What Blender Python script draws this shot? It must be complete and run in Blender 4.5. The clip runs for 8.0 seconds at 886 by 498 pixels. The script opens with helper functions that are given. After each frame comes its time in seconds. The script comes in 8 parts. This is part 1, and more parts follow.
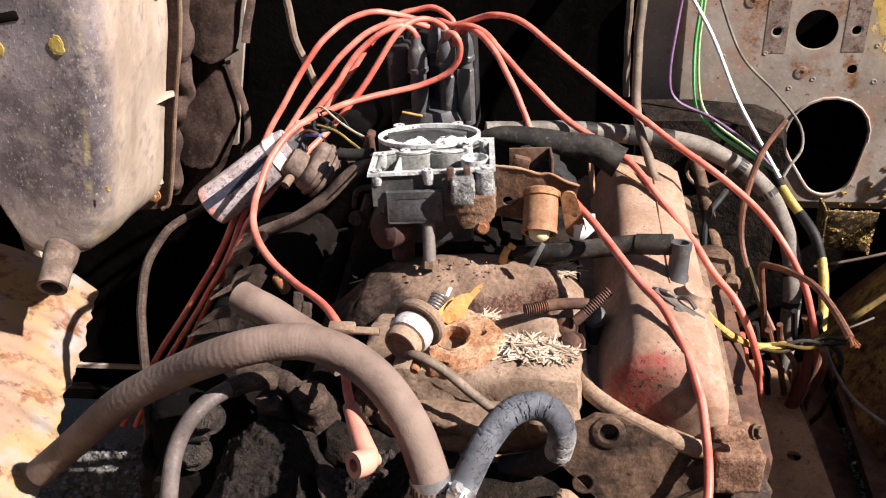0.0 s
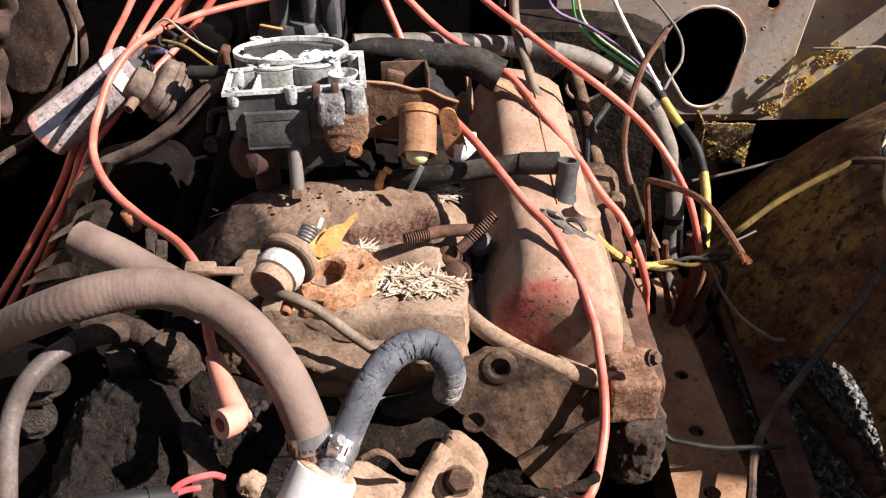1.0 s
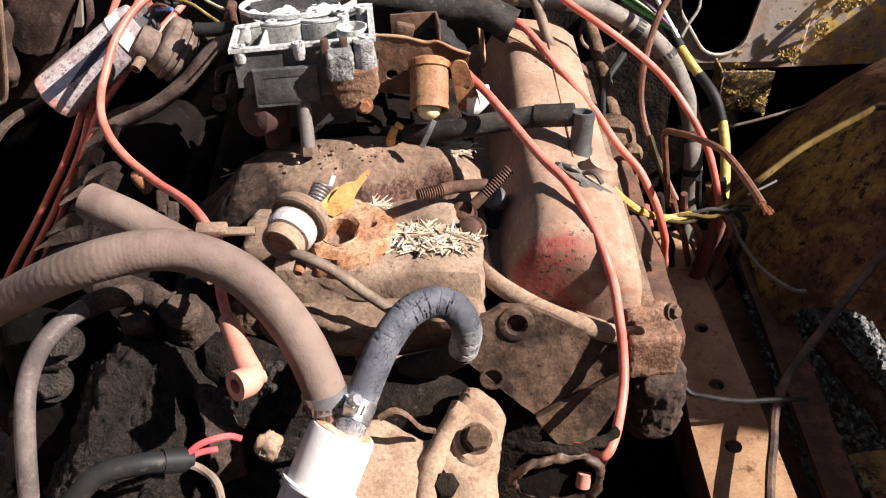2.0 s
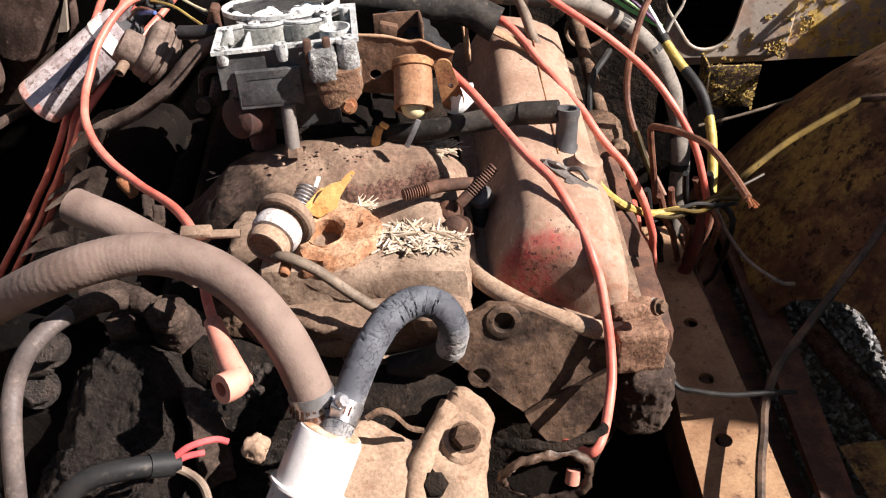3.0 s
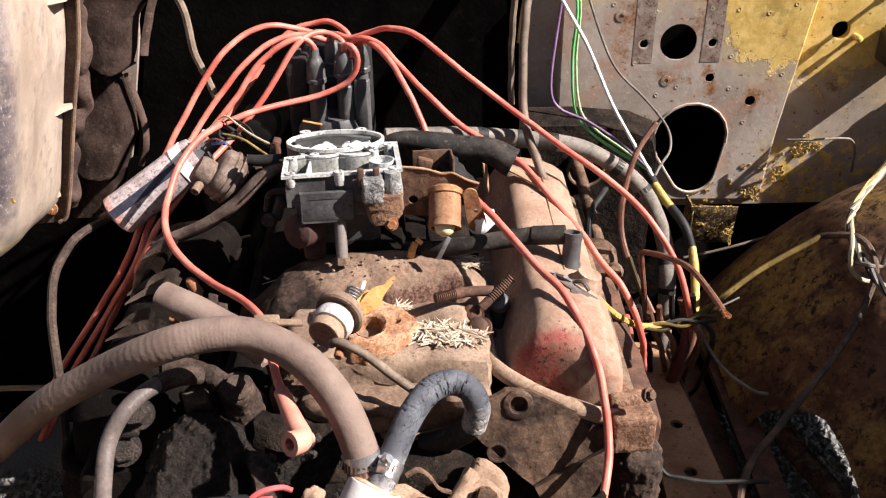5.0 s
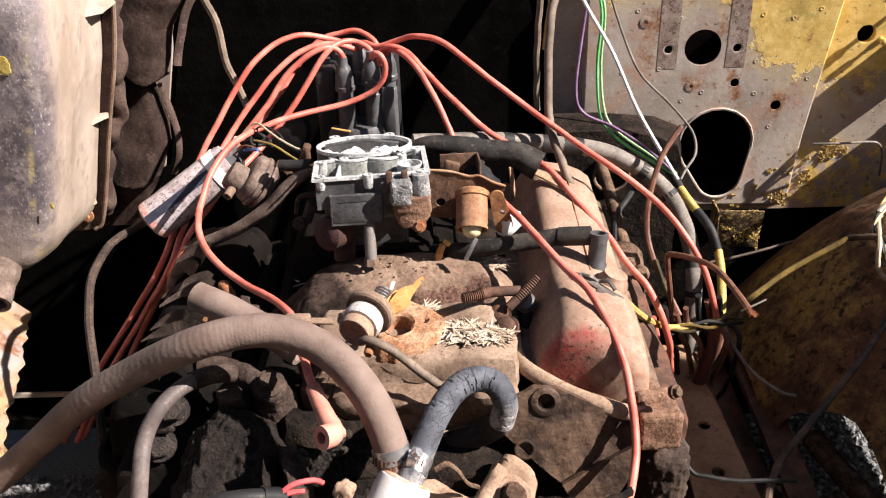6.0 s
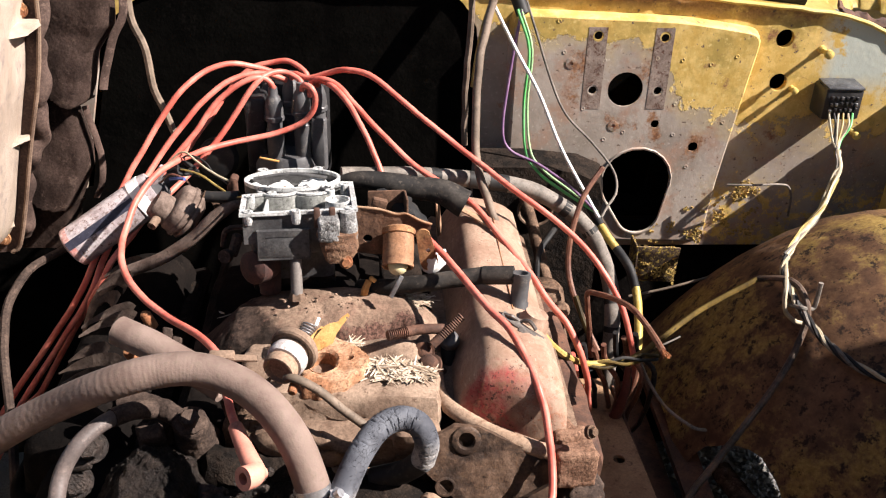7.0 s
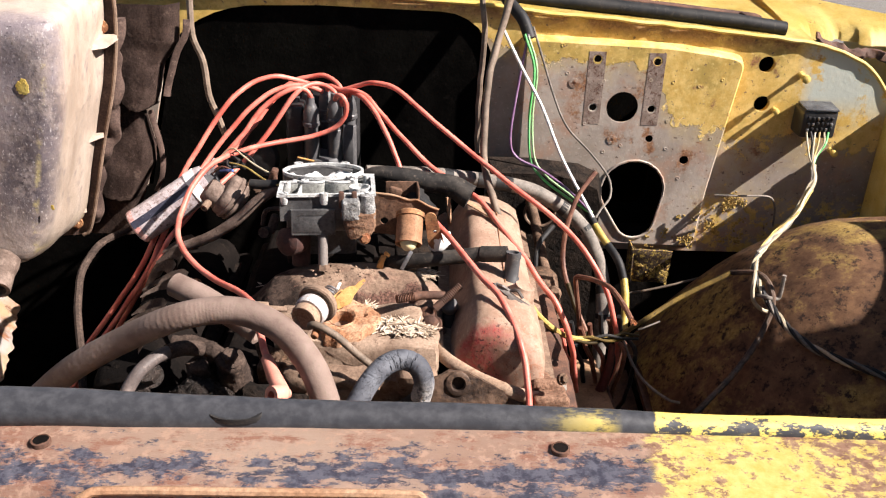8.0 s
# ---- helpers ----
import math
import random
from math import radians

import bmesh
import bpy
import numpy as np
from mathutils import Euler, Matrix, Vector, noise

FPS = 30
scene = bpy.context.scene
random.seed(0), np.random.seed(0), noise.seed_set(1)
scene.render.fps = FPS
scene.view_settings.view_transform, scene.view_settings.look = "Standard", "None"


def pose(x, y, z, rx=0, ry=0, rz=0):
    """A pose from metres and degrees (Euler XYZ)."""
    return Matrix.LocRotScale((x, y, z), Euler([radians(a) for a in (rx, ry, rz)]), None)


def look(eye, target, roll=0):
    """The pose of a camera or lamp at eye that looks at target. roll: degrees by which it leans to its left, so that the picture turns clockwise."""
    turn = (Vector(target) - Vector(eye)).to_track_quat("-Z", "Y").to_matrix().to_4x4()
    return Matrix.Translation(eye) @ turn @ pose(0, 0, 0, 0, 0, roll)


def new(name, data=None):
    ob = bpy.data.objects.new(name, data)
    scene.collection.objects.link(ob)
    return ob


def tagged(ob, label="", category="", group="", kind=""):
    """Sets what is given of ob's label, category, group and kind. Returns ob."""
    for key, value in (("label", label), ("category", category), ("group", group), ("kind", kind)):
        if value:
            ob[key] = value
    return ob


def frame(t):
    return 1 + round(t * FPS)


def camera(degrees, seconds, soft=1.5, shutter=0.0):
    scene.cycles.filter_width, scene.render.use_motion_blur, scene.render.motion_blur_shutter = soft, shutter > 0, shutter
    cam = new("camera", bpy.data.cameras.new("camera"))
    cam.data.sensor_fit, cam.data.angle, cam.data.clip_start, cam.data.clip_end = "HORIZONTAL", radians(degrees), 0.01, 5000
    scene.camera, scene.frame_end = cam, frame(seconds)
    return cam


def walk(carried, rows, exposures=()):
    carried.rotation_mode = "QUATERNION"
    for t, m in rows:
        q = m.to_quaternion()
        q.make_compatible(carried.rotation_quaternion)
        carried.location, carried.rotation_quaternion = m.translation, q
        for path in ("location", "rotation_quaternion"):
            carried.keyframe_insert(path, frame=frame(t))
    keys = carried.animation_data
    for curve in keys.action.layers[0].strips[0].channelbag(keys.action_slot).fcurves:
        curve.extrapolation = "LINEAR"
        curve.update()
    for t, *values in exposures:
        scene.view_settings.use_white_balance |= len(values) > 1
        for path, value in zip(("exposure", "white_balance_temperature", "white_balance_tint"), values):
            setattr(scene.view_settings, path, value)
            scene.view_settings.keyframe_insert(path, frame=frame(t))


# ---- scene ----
cam = camera(52.1, 8.0, soft=1.2)
PATH = [
    (0, (0.198, 0.135, 1.568), (-0.058, 1.819, 0.52), -3.7),
    (0.2, (0.181, 0.139, 1.569), (0.004, 1.805, 0.477), -2.3),
    (0.5, (0.192, 0.167, 1.552), (0.119, 1.804, 0.406), -0.6),
    (0.8, (0.195, 0.196, 1.543), (0.190, 1.811, 0.363), -0.1),
    (1, (0.189, 0.21, 1.523), (0.211, 1.813, 0.326), -0.6),
    (1.5, (0.188, 0.22, 1.514), (0.178, 1.767, 0.247), -1.9),
    (3, (0.2, 0.221, 1.512), (0.193, 1.765, 0.241), -3.3),
    (3.5, (0.199, 0.22, 1.514), (0.194, 1.772, 0.253), -3.4),
    (3.8, (0.191, 0.194, 1.534), (0.189, 1.764, 0.295), -3.1),
    (4, (0.194, 0.153, 1.563), (0.19, 1.752, 0.362), -2.9),
    (4.2, (0.191, 0.117, 1.580), (0.220, 1.775, 0.461), -2.0),
    (4.5, (0.183, 0.09, 1.586), (0.239, 1.798, 0.547), -1.4),
    (4.7, (0.171, 0.070, 1.586), (0.220, 1.783, 0.554), -1.3),
    (5, (0.158, 0.056, 1.584), (0.182, 1.774, 0.561), -0.8),
    (5.2, (0.151, 0.045, 1.576), (0.156, 1.776, 0.574), -0.7),
    (6.5, (0.168, 0.016, 1.586), (0.124, 1.752, 0.593), -2.4),
    (6.8, (0.175, 0.0, 1.602), (0.194, 1.735, 0.606), -0.5),
    (7, (0.156, 0.031, 1.613), (0.287, 1.778, 0.646), 1.9),
    (7.3, (0.183, 0.017, 1.608), (0.274, 1.792, 0.680), 0.2),
    (7.5, (0.145, 0.025, 1.611), (0.307, 1.77, 0.648), 3.5),
    (7.7, (0.167, -0.06, 1.621), (0.284, 1.687, 0.654), 2.5),
    (7.8, (0.179, -0.103, 1.657), (0.292, 1.645, 0.691), 3.1),
    (7.9, (0.198, -0.153, 1.643), (0.265, 1.624, 0.727), 1.7),
    (8, (0.2, -0.194, 1.64), (0.239, 1.594, 0.744), 2.0),
]
walk(cam, [(t, look(eye, target, roll)) for t, eye, target, roll in PATH], exposures=((0, 1.42), (3, 1.48), (5, 1.47), (6.5, 1.52), (7.5, 1.54), (8, 1.58)))

# ---- world and sun ----
SUN = Vector((-0.74, 0.19, -0.66)).normalized()
world = bpy.data.worlds.new("world")
scene.world = world
world.use_nodes = True
wn = world.node_tree.nodes
sky = wn.new("ShaderNodeTexSky")
sky.sky_type, sky.sun_disc = "NISHITA", False
sky.sun_elevation, sky.sun_rotation = math.asin(-SUN.z), math.atan2(-SUN.x, -SUN.y)
world.node_tree.links.new(sky.outputs[0], wn["Background"].inputs[0])
wn["Background"].inputs[1].default_value = 0.030
sun = new("sun", bpy.data.lights.new("sun", "SUN"))
sun.data.energy, sun.data.angle, sun.data.color = 5.0, radians(0.5), (1.0, 0.925, 0.87)
sun.matrix_world = look((3, -1, 4), Vector((3, -1, 4)) + SUN)


# ---- materials ----
class Nodes:
    def __init__(self, name):
        self.m = bpy.data.materials.new(name)
        self.m.use_nodes = True
        self.t = self.m.node_tree
        self.b = self.t.nodes["Principled BSDF"]
        self.co = self.t.nodes.new("ShaderNodeTexCoord").outputs["Object"]

    def link(self, a, b):
        self.t.links.new(a, b)

    def noise(self, scale, detail=6, rough=0.6, stretch=None):
        n = self.t.nodes.new("ShaderNodeTexNoise")
        n.inputs["Scale"].default_value, n.inputs["Detail"].default_value, n.inputs["Roughness"].default_value = scale, detail, rough
        co = self.co
        if stretch:
            mp = self.t.nodes.new("ShaderNodeMapping")
            mp.inputs["Scale"].default_value = stretch
            self.link(co, mp.inputs[0])
            co = mp.outputs[0]
        self.link(co, n.inputs["Vector"])
        return n.outputs[0]

    def ramp(self, fac, a, b):
        r = self.t.nodes.new("ShaderNodeMapRange")
        r.inputs[1].default_value, r.inputs[2].default_value = a, b
        self.link(fac, r.inputs[0])
        return r.outputs[0]

    def mix(self, fac, a, b):
        m = self.t.nodes.new("ShaderNodeMix")
        m.data_type = "RGBA"
        for v, i in ((fac, 0), (a, 6), (b, 7)):
            if isinstance(v, (float, int)):
                m.inputs[i].default_value = v
            elif isinstance(v, tuple):
                m.inputs[i].default_value = (*v, 1)
            else:
                self.link(v, m.inputs[i])
        return m.outputs[2]

    def math(self, op, a, b):
        m = self.t.nodes.new("ShaderNodeMath")
        m.operation = op
        for v, i in ((a, 0), (b, 1)):
            if isinstance(v, (float, int)):
                m.inputs[i].default_value = v
            else:
                self.link(v, m.inputs[i])
        return m.outputs[0]

    def axis(self, n):
        x = self.t.nodes.new("ShaderNodeSeparateXYZ")
        self.link(self.co, x.inputs[0])
        return x.outputs[n]

    def finish(self, color, rough=0.8, metal=0.0, bump=(), spec=0.4):
        b = self.b
        if isinstance(color, tuple):
            b.inputs["Base Color"].default_value = (*color, 1)
        else:
            self.link(color, b.inputs["Base Color"])
        for v, k in ((rough, "Roughness"), (metal, "Metallic"), (spec, "Specular IOR Level")):
            if isinstance(v, (float, int)):
                b.inputs[k].default_value = v
            else:
                self.link(v, b.inputs[k])
        last = None
        for fac, dist in bump:
            n = self.t.nodes.new("ShaderNodeBump")
            n.inputs["Strength"].default_value = 1.0
            n.inputs["Distance"].default_value = dist
            self.link(fac, n.inputs["Height"])
            if last:
                self.link(last, n.inputs["Normal"])
            last = n.outputs[0]
        if last:
            self.link(last, b.inputs["Normal"])
        return self.m


def dirty(name, a, b, c, scale=14, rough=0.8, metal=0.0, bump=0.0012, coarse=0.003, mid=(0.42, 0.6), spots=(0.56, 0.66), spec=0.35, stretch=None, speck=0.3):
    """Two tones in patches, a third in specks, with fine and coarse relief."""
    n = Nodes(name)
    big, small, fine = n.noise(scale, 8, 0.65, stretch), n.noise(scale * 4.3, 8, 0.75, stretch), n.noise(280, 6, 0.75)
    col = n.mix(n.ramp(big, *mid), a, b)
    col = n.mix(n.ramp(small, *spots), col, c)
    col = n.mix(n.ramp(fine, 0.36, 0.60), n.mix(speck, col, (0.0, 0.0, 0.0)), col)
    return n.finish(col, rough, metal, ((n.noise(scale, 2, 0.5, stretch), coarse), (n.noise(max(120, scale * 6), 4, 0.65), bump * 0.7)), spec)


M_DIRT = dirty("dusty_cast_iron", (0.075, 0.045, 0.030), (0.20, 0.128, 0.088), (0.27, 0.15, 0.09), 22, 0.9, bump=0.0022, coarse=0.004, spec=0.15, speck=0.6)
M_DUST = dirty("dust_covered_iron", (0.150, 0.098, 0.070), (0.250, 0.170, 0.122), (0.105, 0.062, 0.042), 18, 0.9, bump=0.0014, coarse=0.0024, spec=0.15, speck=0.4)
M_GREASE = dirty("greasy_crust", (0.008, 0.006, 0.005), (0.028, 0.019, 0.014), (0.075, 0.05, 0.036), 26, 0.9, bump=0.005, coarse=0.006, spots=(0.58, 0.70), spec=0.12, speck=0.5)
M_RUST = dirty("rust", (0.26, 0.10, 0.045), (0.40, 0.20, 0.09), (0.12, 0.05, 0.03), 24, speck=0.5)
M_RUSTY_TAN = dirty("rust_and_dust", (0.38, 0.23, 0.14), (0.29, 0.15, 0.08), (0.46, 0.32, 0.21), 12, bump=0.0008, coarse=0.002, speck=0.45)
M_RUST_DARK = dirty("dark_rust", (0.07, 0.035, 0.024), (0.14, 0.065, 0.04), (0.03, 0.02, 0.016), 30)
M_RUBBER = dirty("black_rubber", (0.010, 0.010, 0.011), (0.024, 0.022, 0.021), (0.05, 0.042, 0.035), 20, 0.6, bump=0.0003, coarse=0.0005, spec=0.25, speck=0.08)
M_VAC = dirty("dusty_black_rubber", (0.016, 0.014, 0.013), (0.050, 0.042, 0.036), (0.095, 0.075, 0.06), 30, 0.75, bump=0.0008, coarse=0.0012, spots=(0.56, 0.68), spec=0.2, speck=0.3)
M_PLASTIC = dirty("dark_plastic", (0.060, 0.058, 0.060), (0.10, 0.096, 0.098), (0.16, 0.145, 0.13), 20, 0.42, bump=0.0002, coarse=0.0003, speck=0.08)
# black that puts shade into the colour of recesses and shaded parts
M_BLACK = dirty("shade_black", (0.005, 0.004, 0.0036), (0.010, 0.0075, 0.0065), (0.020, 0.015, 0.012), 12, 0.95, bump=0.002, coarse=0.004, spec=0.05)
# near-black that stands in for deep shade inside the cab and tunnel
M_DEEP_SHADE = dirty("deep_shade_black", (0.003, 0.0027, 0.0025), (0.005, 0.0045, 0.004), (0.007, 0.006, 0.0055), 12, 1.0, spec=0.0)
M_GLOSS = dirty("black_plastic", (0.016, 0.015, 0.016), (0.032, 0.030, 0.031), (0.075, 0.068, 0.062), 24, 0.35, bump=0.0002, coarse=0.0003, spec=0.4, speck=0.08)
M_ALU = dirty("corroded_aluminium", (0.46, 0.46, 0.45), (0.74, 0.74, 0.72), (0.13, 0.12, 0.11), 45, 0.5, 0.2, bump=0.0014, coarse=0.001, spots=(0.54, 0.62))
M_ALU_DULL = dirty("dull_aluminium", (0.058, 0.056, 0.058), (0.120, 0.116, 0.113), (0.034, 0.028, 0.024), 26, 0.5, 0.2, bump=0.0008, coarse=0.0008, speck=0.4)
M_STEEL = dirty("bright_steel", (0.34, 0.33, 0.34), (0.50, 0.49, 0.50), (0.16, 0.12, 0.10), 40, 0.32, 0.8, bump=0.0003, coarse=0.0004, speck=0.2)
M_SILVER = dirty("silver_paint", (0.36, 0.295, 0.30), (0.60, 0.53, 0.54), (0.22, 0.145, 0.125), 30, 0.38, 0.25, bump=0.0006, coarse=0.001, mid=(0.40, 0.56), spots=(0.52, 0.60), speck=0.35)
M_ORANGE = dirty("faded_orange_insulation", (0.52, 0.108, 0.078), (0.66, 0.20, 0.150), (0.34, 0.12, 0.09), 26, 0.45, bump=0.0001, coarse=0.0002, speck=0.15)
M_PINK = dirty("faded_rubber_boot", (0.50, 0.195, 0.145), (0.60, 0.27, 0.20), (0.34, 0.15, 0.11), 14, 0.6, bump=0.0001, coarse=0.0002, speck=0.15)
M_TANWIRE = dirty("dusty_brown_cable", (0.12, 0.088, 0.064), (0.21, 0.155, 0.115), (0.08, 0.055, 0.04), 30, 0.7, bump=0.0002, coarse=0.0004, speck=0.2)
M_COND = dirty("grey_conduit", (0.125, 0.108, 0.092), (0.235, 0.200, 0.170), (0.075, 0.060, 0.050), 30, 0.7, bump=0.0005, coarse=0.0005, speck=0.3)
M_YELW = dirty("yellow_insulation", (0.30, 0.205, 0.055), (0.44, 0.32, 0.10), (0.14, 0.10, 0.04), 30, 0.5, bump=0.0001, coarse=0.0002, speck=0.15)
M_YTAPE = dirty("yellow_tape", (0.36, 0.25, 0.05), (0.48, 0.36, 0.10), (0.12, 0.08, 0.035), 36, 0.45, bump=0.0012, coarse=0.0014, speck=0.2)
M_WHITE = dirty("white_insulation", (0.75, 0.73, 0.70), (0.8, 0.79, 0.77), (0.5, 0.45, 0.4), 30, 0.5, bump=0.0001, coarse=0.0002, speck=0.08)
M_GREEN = dirty("green_insulation", (0.10, 0.45, 0.12), (0.16, 0.52, 0.18), (0.1, 0.3, 0.08), 30, 0.5, bump=0.0001, coarse=0.0002, speck=0.08)
M_PURPLE = dirty("purple_insulation", (0.16, 0.08, 0.17), (0.24, 0.14, 0.24), (0.3, 0.25, 0.28), 40, 0.5, bump=0.0001, coarse=0.0002, speck=0.08)
M_BROWN = dirty("brown_insulation", (0.10, 0.038, 0.024), (0.19, 0.085, 0.052), (0.27, 0.17, 0.115), 40, 0.6, bump=0.0001, coarse=0.0003, speck=0.25)
M_CREAM = dirty("cream_insulation", (0.38, 0.31, 0.20), (0.48, 0.41, 0.29), (0.18, 0.14, 0.09), 50, 0.6, bump=0.0003, coarse=0.0004, speck=0.15)
M_RED = dirty("pinkish_red_insulation", (0.50, 0.07, 0.075), (0.60, 0.12, 0.12), (0.3, 0.06, 0.05), 40, 0.35, bump=0.0001, coarse=0.0002, speck=0.1)
M_GRIT = dirty("oily_grit", (0.020, 0.0135, 0.011), (0.052, 0.036, 0.029), (0.125, 0.087, 0.068), 60, 0.6, bump=0.006, coarse=0.004, spots=(0.56, 0.68), spec=0.4, speck=0.65)
M_OILY = dirty("oily_dust", (0.042, 0.029, 0.024), (0.090, 0.062, 0.049), (0.13, 0.088, 0.068), 24, 0.9, bump=0.0020, coarse=0.0024, spec=0.15, speck=0.55)
M_OLIVE = dirty("grimy_yellow_insulation", (0.030, 0.019, 0.005), (0.062, 0.041, 0.010), (0.018, 0.013, 0.006), 24, 0.6, bump=0.0003, coarse=0.0004, spec=0.2, speck=0.3)
M_OCHRE = dirty("dark_ochre_insulation", (0.085, 0.053, 0.012), (0.15, 0.097, 0.022), (0.04, 0.026, 0.010), 24, 0.6, bump=0.0003, coarse=0.0004, spec=0.2, speck=0.3)
M_COPPER = dirty("frayed_copper", (0.55, 0.22, 0.10), (0.6, 0.28, 0.14), (0.3, 0.12, 0.06), 80, 0.5, 0.5)
M_CAN = dirty("white_painted_canister", (0.56, 0.53, 0.52), (0.66, 0.63, 0.62), (0.40, 0.22, 0.12), 14, 0.4, bump=0.0002, coarse=0.0005, spots=(0.62, 0.7), speck=0.12)
M_KNOB = dirty("yellowed_nylon", (0.62, 0.52, 0.26), (0.7, 0.6, 0.36), (0.5, 0.4, 0.2), 30, 0.4, bump=0.0001, coarse=0.0002, speck=0.08)
def husk_material():
    n = Nodes("dry_husks")
    g = n.t.nodes.new("ShaderNodeNewGeometry")
    pick = g.outputs["Random Per Island"]
    col = n.mix(n.ramp(pick, 0.0, 0.6), (0.19, 0.13, 0.085), (0.42, 0.33, 0.245))
    col = n.mix(n.ramp(pick, 0.6, 1.0), col, (0.58, 0.50, 0.42))
    return n.finish(col, 0.85, 0, ((n.noise(300, 3), 0.0003),), 0.2)


M_HUSK = husk_material()
M_BRONZE = dirty("brass_tab", (0.56, 0.285, 0.090), (0.68, 0.385, 0.140), (0.32, 0.14, 0.05), 40, 0.5, 0.1, speck=0.15)


def hose_material():
    n = Nodes("dusty_radiator_hose")
    big, fine = n.noise(20, 6), n.noise(160, 3)
    col = n.mix(n.ramp(big, 0.4, 0.62), (0.130, 0.086, 0.070), (0.200, 0.142, 0.118))
    col = n.mix(n.ramp(fine, 0.5, 0.75), col, (0.15, 0.11, 0.085))
    return n.finish(col, 0.8, 0, ((big, 0.0012), (fine, 0.0004)))


def cracked_material():
    n = Nodes("perished_grey_rubber")
    v = n.t.nodes.new("ShaderNodeTexVoronoi")
    v.feature = "DISTANCE_TO_EDGE"
    v.inputs["Scale"].default_value = 230
    warp = n.t.nodes.new("ShaderNodeMapping")
    warp.inputs["Scale"].default_value = (1.0, 0.6, 1.3)
    n.link(n.co, warp.inputs[0])
    wob = n.t.nodes.new("ShaderNodeTexNoise")
    wob.inputs["Scale"].default_value, wob.inputs["Detail"].default_value = 90, 4
    n.link(n.co, wob.inputs["Vector"])
    push = n.t.nodes.new("ShaderNodeVectorMath")
    push.operation = "MULTIPLY_ADD"
    push.inputs[1].default_value = (0.011, 0.011, 0.011)
    n.link(wob.outputs["Color"], push.inputs[0])
    n.link(warp.outputs[0], push.inputs[2])
    n.link(push.outputs[0], v.inputs["Vector"])
    gap = n.ramp(v.outputs["Distance"], 0.0, 0.03)
    low = n.ramp(n.math("ADD", n.axis(2), n.math("MULTIPLY", n.noise(60, 4), 0.02)), 0.968, 0.950)
    keep = n.ramp(n.math("SUBTRACT", n.noise(34, 6, 0.75), n.math("MULTIPLY", low, 0.2)), 0.40, 0.50)
    crack = n.math("MAXIMUM", gap, keep)
    big = n.noise(40, 5)
    col = n.mix(n.ramp(big, 0.4, 0.6), (0.045, 0.047, 0.058), (0.088, 0.092, 0.108))
    col = n.mix(n.math("MULTIPLY", low, n.ramp(n.noise(120, 5, 0.7), 0.38, 0.5)), col, (0.30, 0.285, 0.28))
    col = n.mix(crack, (0.02, 0.02, 0.02), col)
    return n.finish(col, 0.75, 0, ((crack, 0.0012), (big, 0.0008)))


def valve_cover_material():
    n = Nodes("chipped_red_paint_under_dust")
    big, mid, fine = n.noise(11, 6), n.noise(46, 7, 0.7), n.noise(190, 3)
    dust = n.mix(n.ramp(fine, 0.35, 0.7), (0.255, 0.165, 0.115), (0.36, 0.245, 0.180))
    dust = n.mix(n.math("MULTIPLY", n.ramp(n.noise(17, 7, 0.72), 0.48, 0.62), 0.7), dust, (0.21, 0.118, 0.080))
    dust = n.mix(n.ramp(n.noise(70, 6, 0.75, (1, 0.4, 1)), 0.60, 0.68), dust, (0.44, 0.32, 0.25))
    red = n.mix(n.ramp(mid, 0.45, 0.6), (0.30, 0.042, 0.038), (0.36, 0.115, 0.085))
    rust = n.mix(n.ramp(fine, 0.4, 0.65), (0.15, 0.055, 0.034), (0.27, 0.115, 0.065))
    fwd = n.ramp(n.math("ADD", n.axis(1), n.math("MULTIPLY", mid, 0.03)), 0.915, 0.880)
    dx = n.math("SUBTRACT", n.axis(0), 0.284)
    spot = n.math("MULTIPLY", fwd, n.ramp(n.math("MULTIPLY", dx, dx), 0.0026, 0.0002))
    col = n.mix(n.ramp(n.math("ADD", n.math("MULTIPLY", fwd, 0.10), n.math("ADD", n.math("MULTIPLY", spot, 0.22), big)), 0.62, 0.80), dust, red)
    col = n.mix(n.math("MULTIPLY", n.ramp(n.math("ADD", n.math("MULTIPLY", fwd, 0.08), n.noise(95, 8, 0.8)), 0.585, 0.64), 0.8), col, rust)
    col = n.mix(n.ramp(n.math("ADD", n.math("MULTIPLY", spot, 0.07), n.noise(150, 5, 0.7)), 0.64, 0.67), col, (0.07, 0.022, 0.018))
    col = n.mix(n.ramp(n.noise(24, 6, 0.7, (1, 0.25, 1)), 0.52, 0.64), col, n.mix(0.55, col, (0.16, 0.095, 0.062)))
    return n.finish(col, 0.7, 0, ((mid, 0.0006), (fine, 0.0003)))


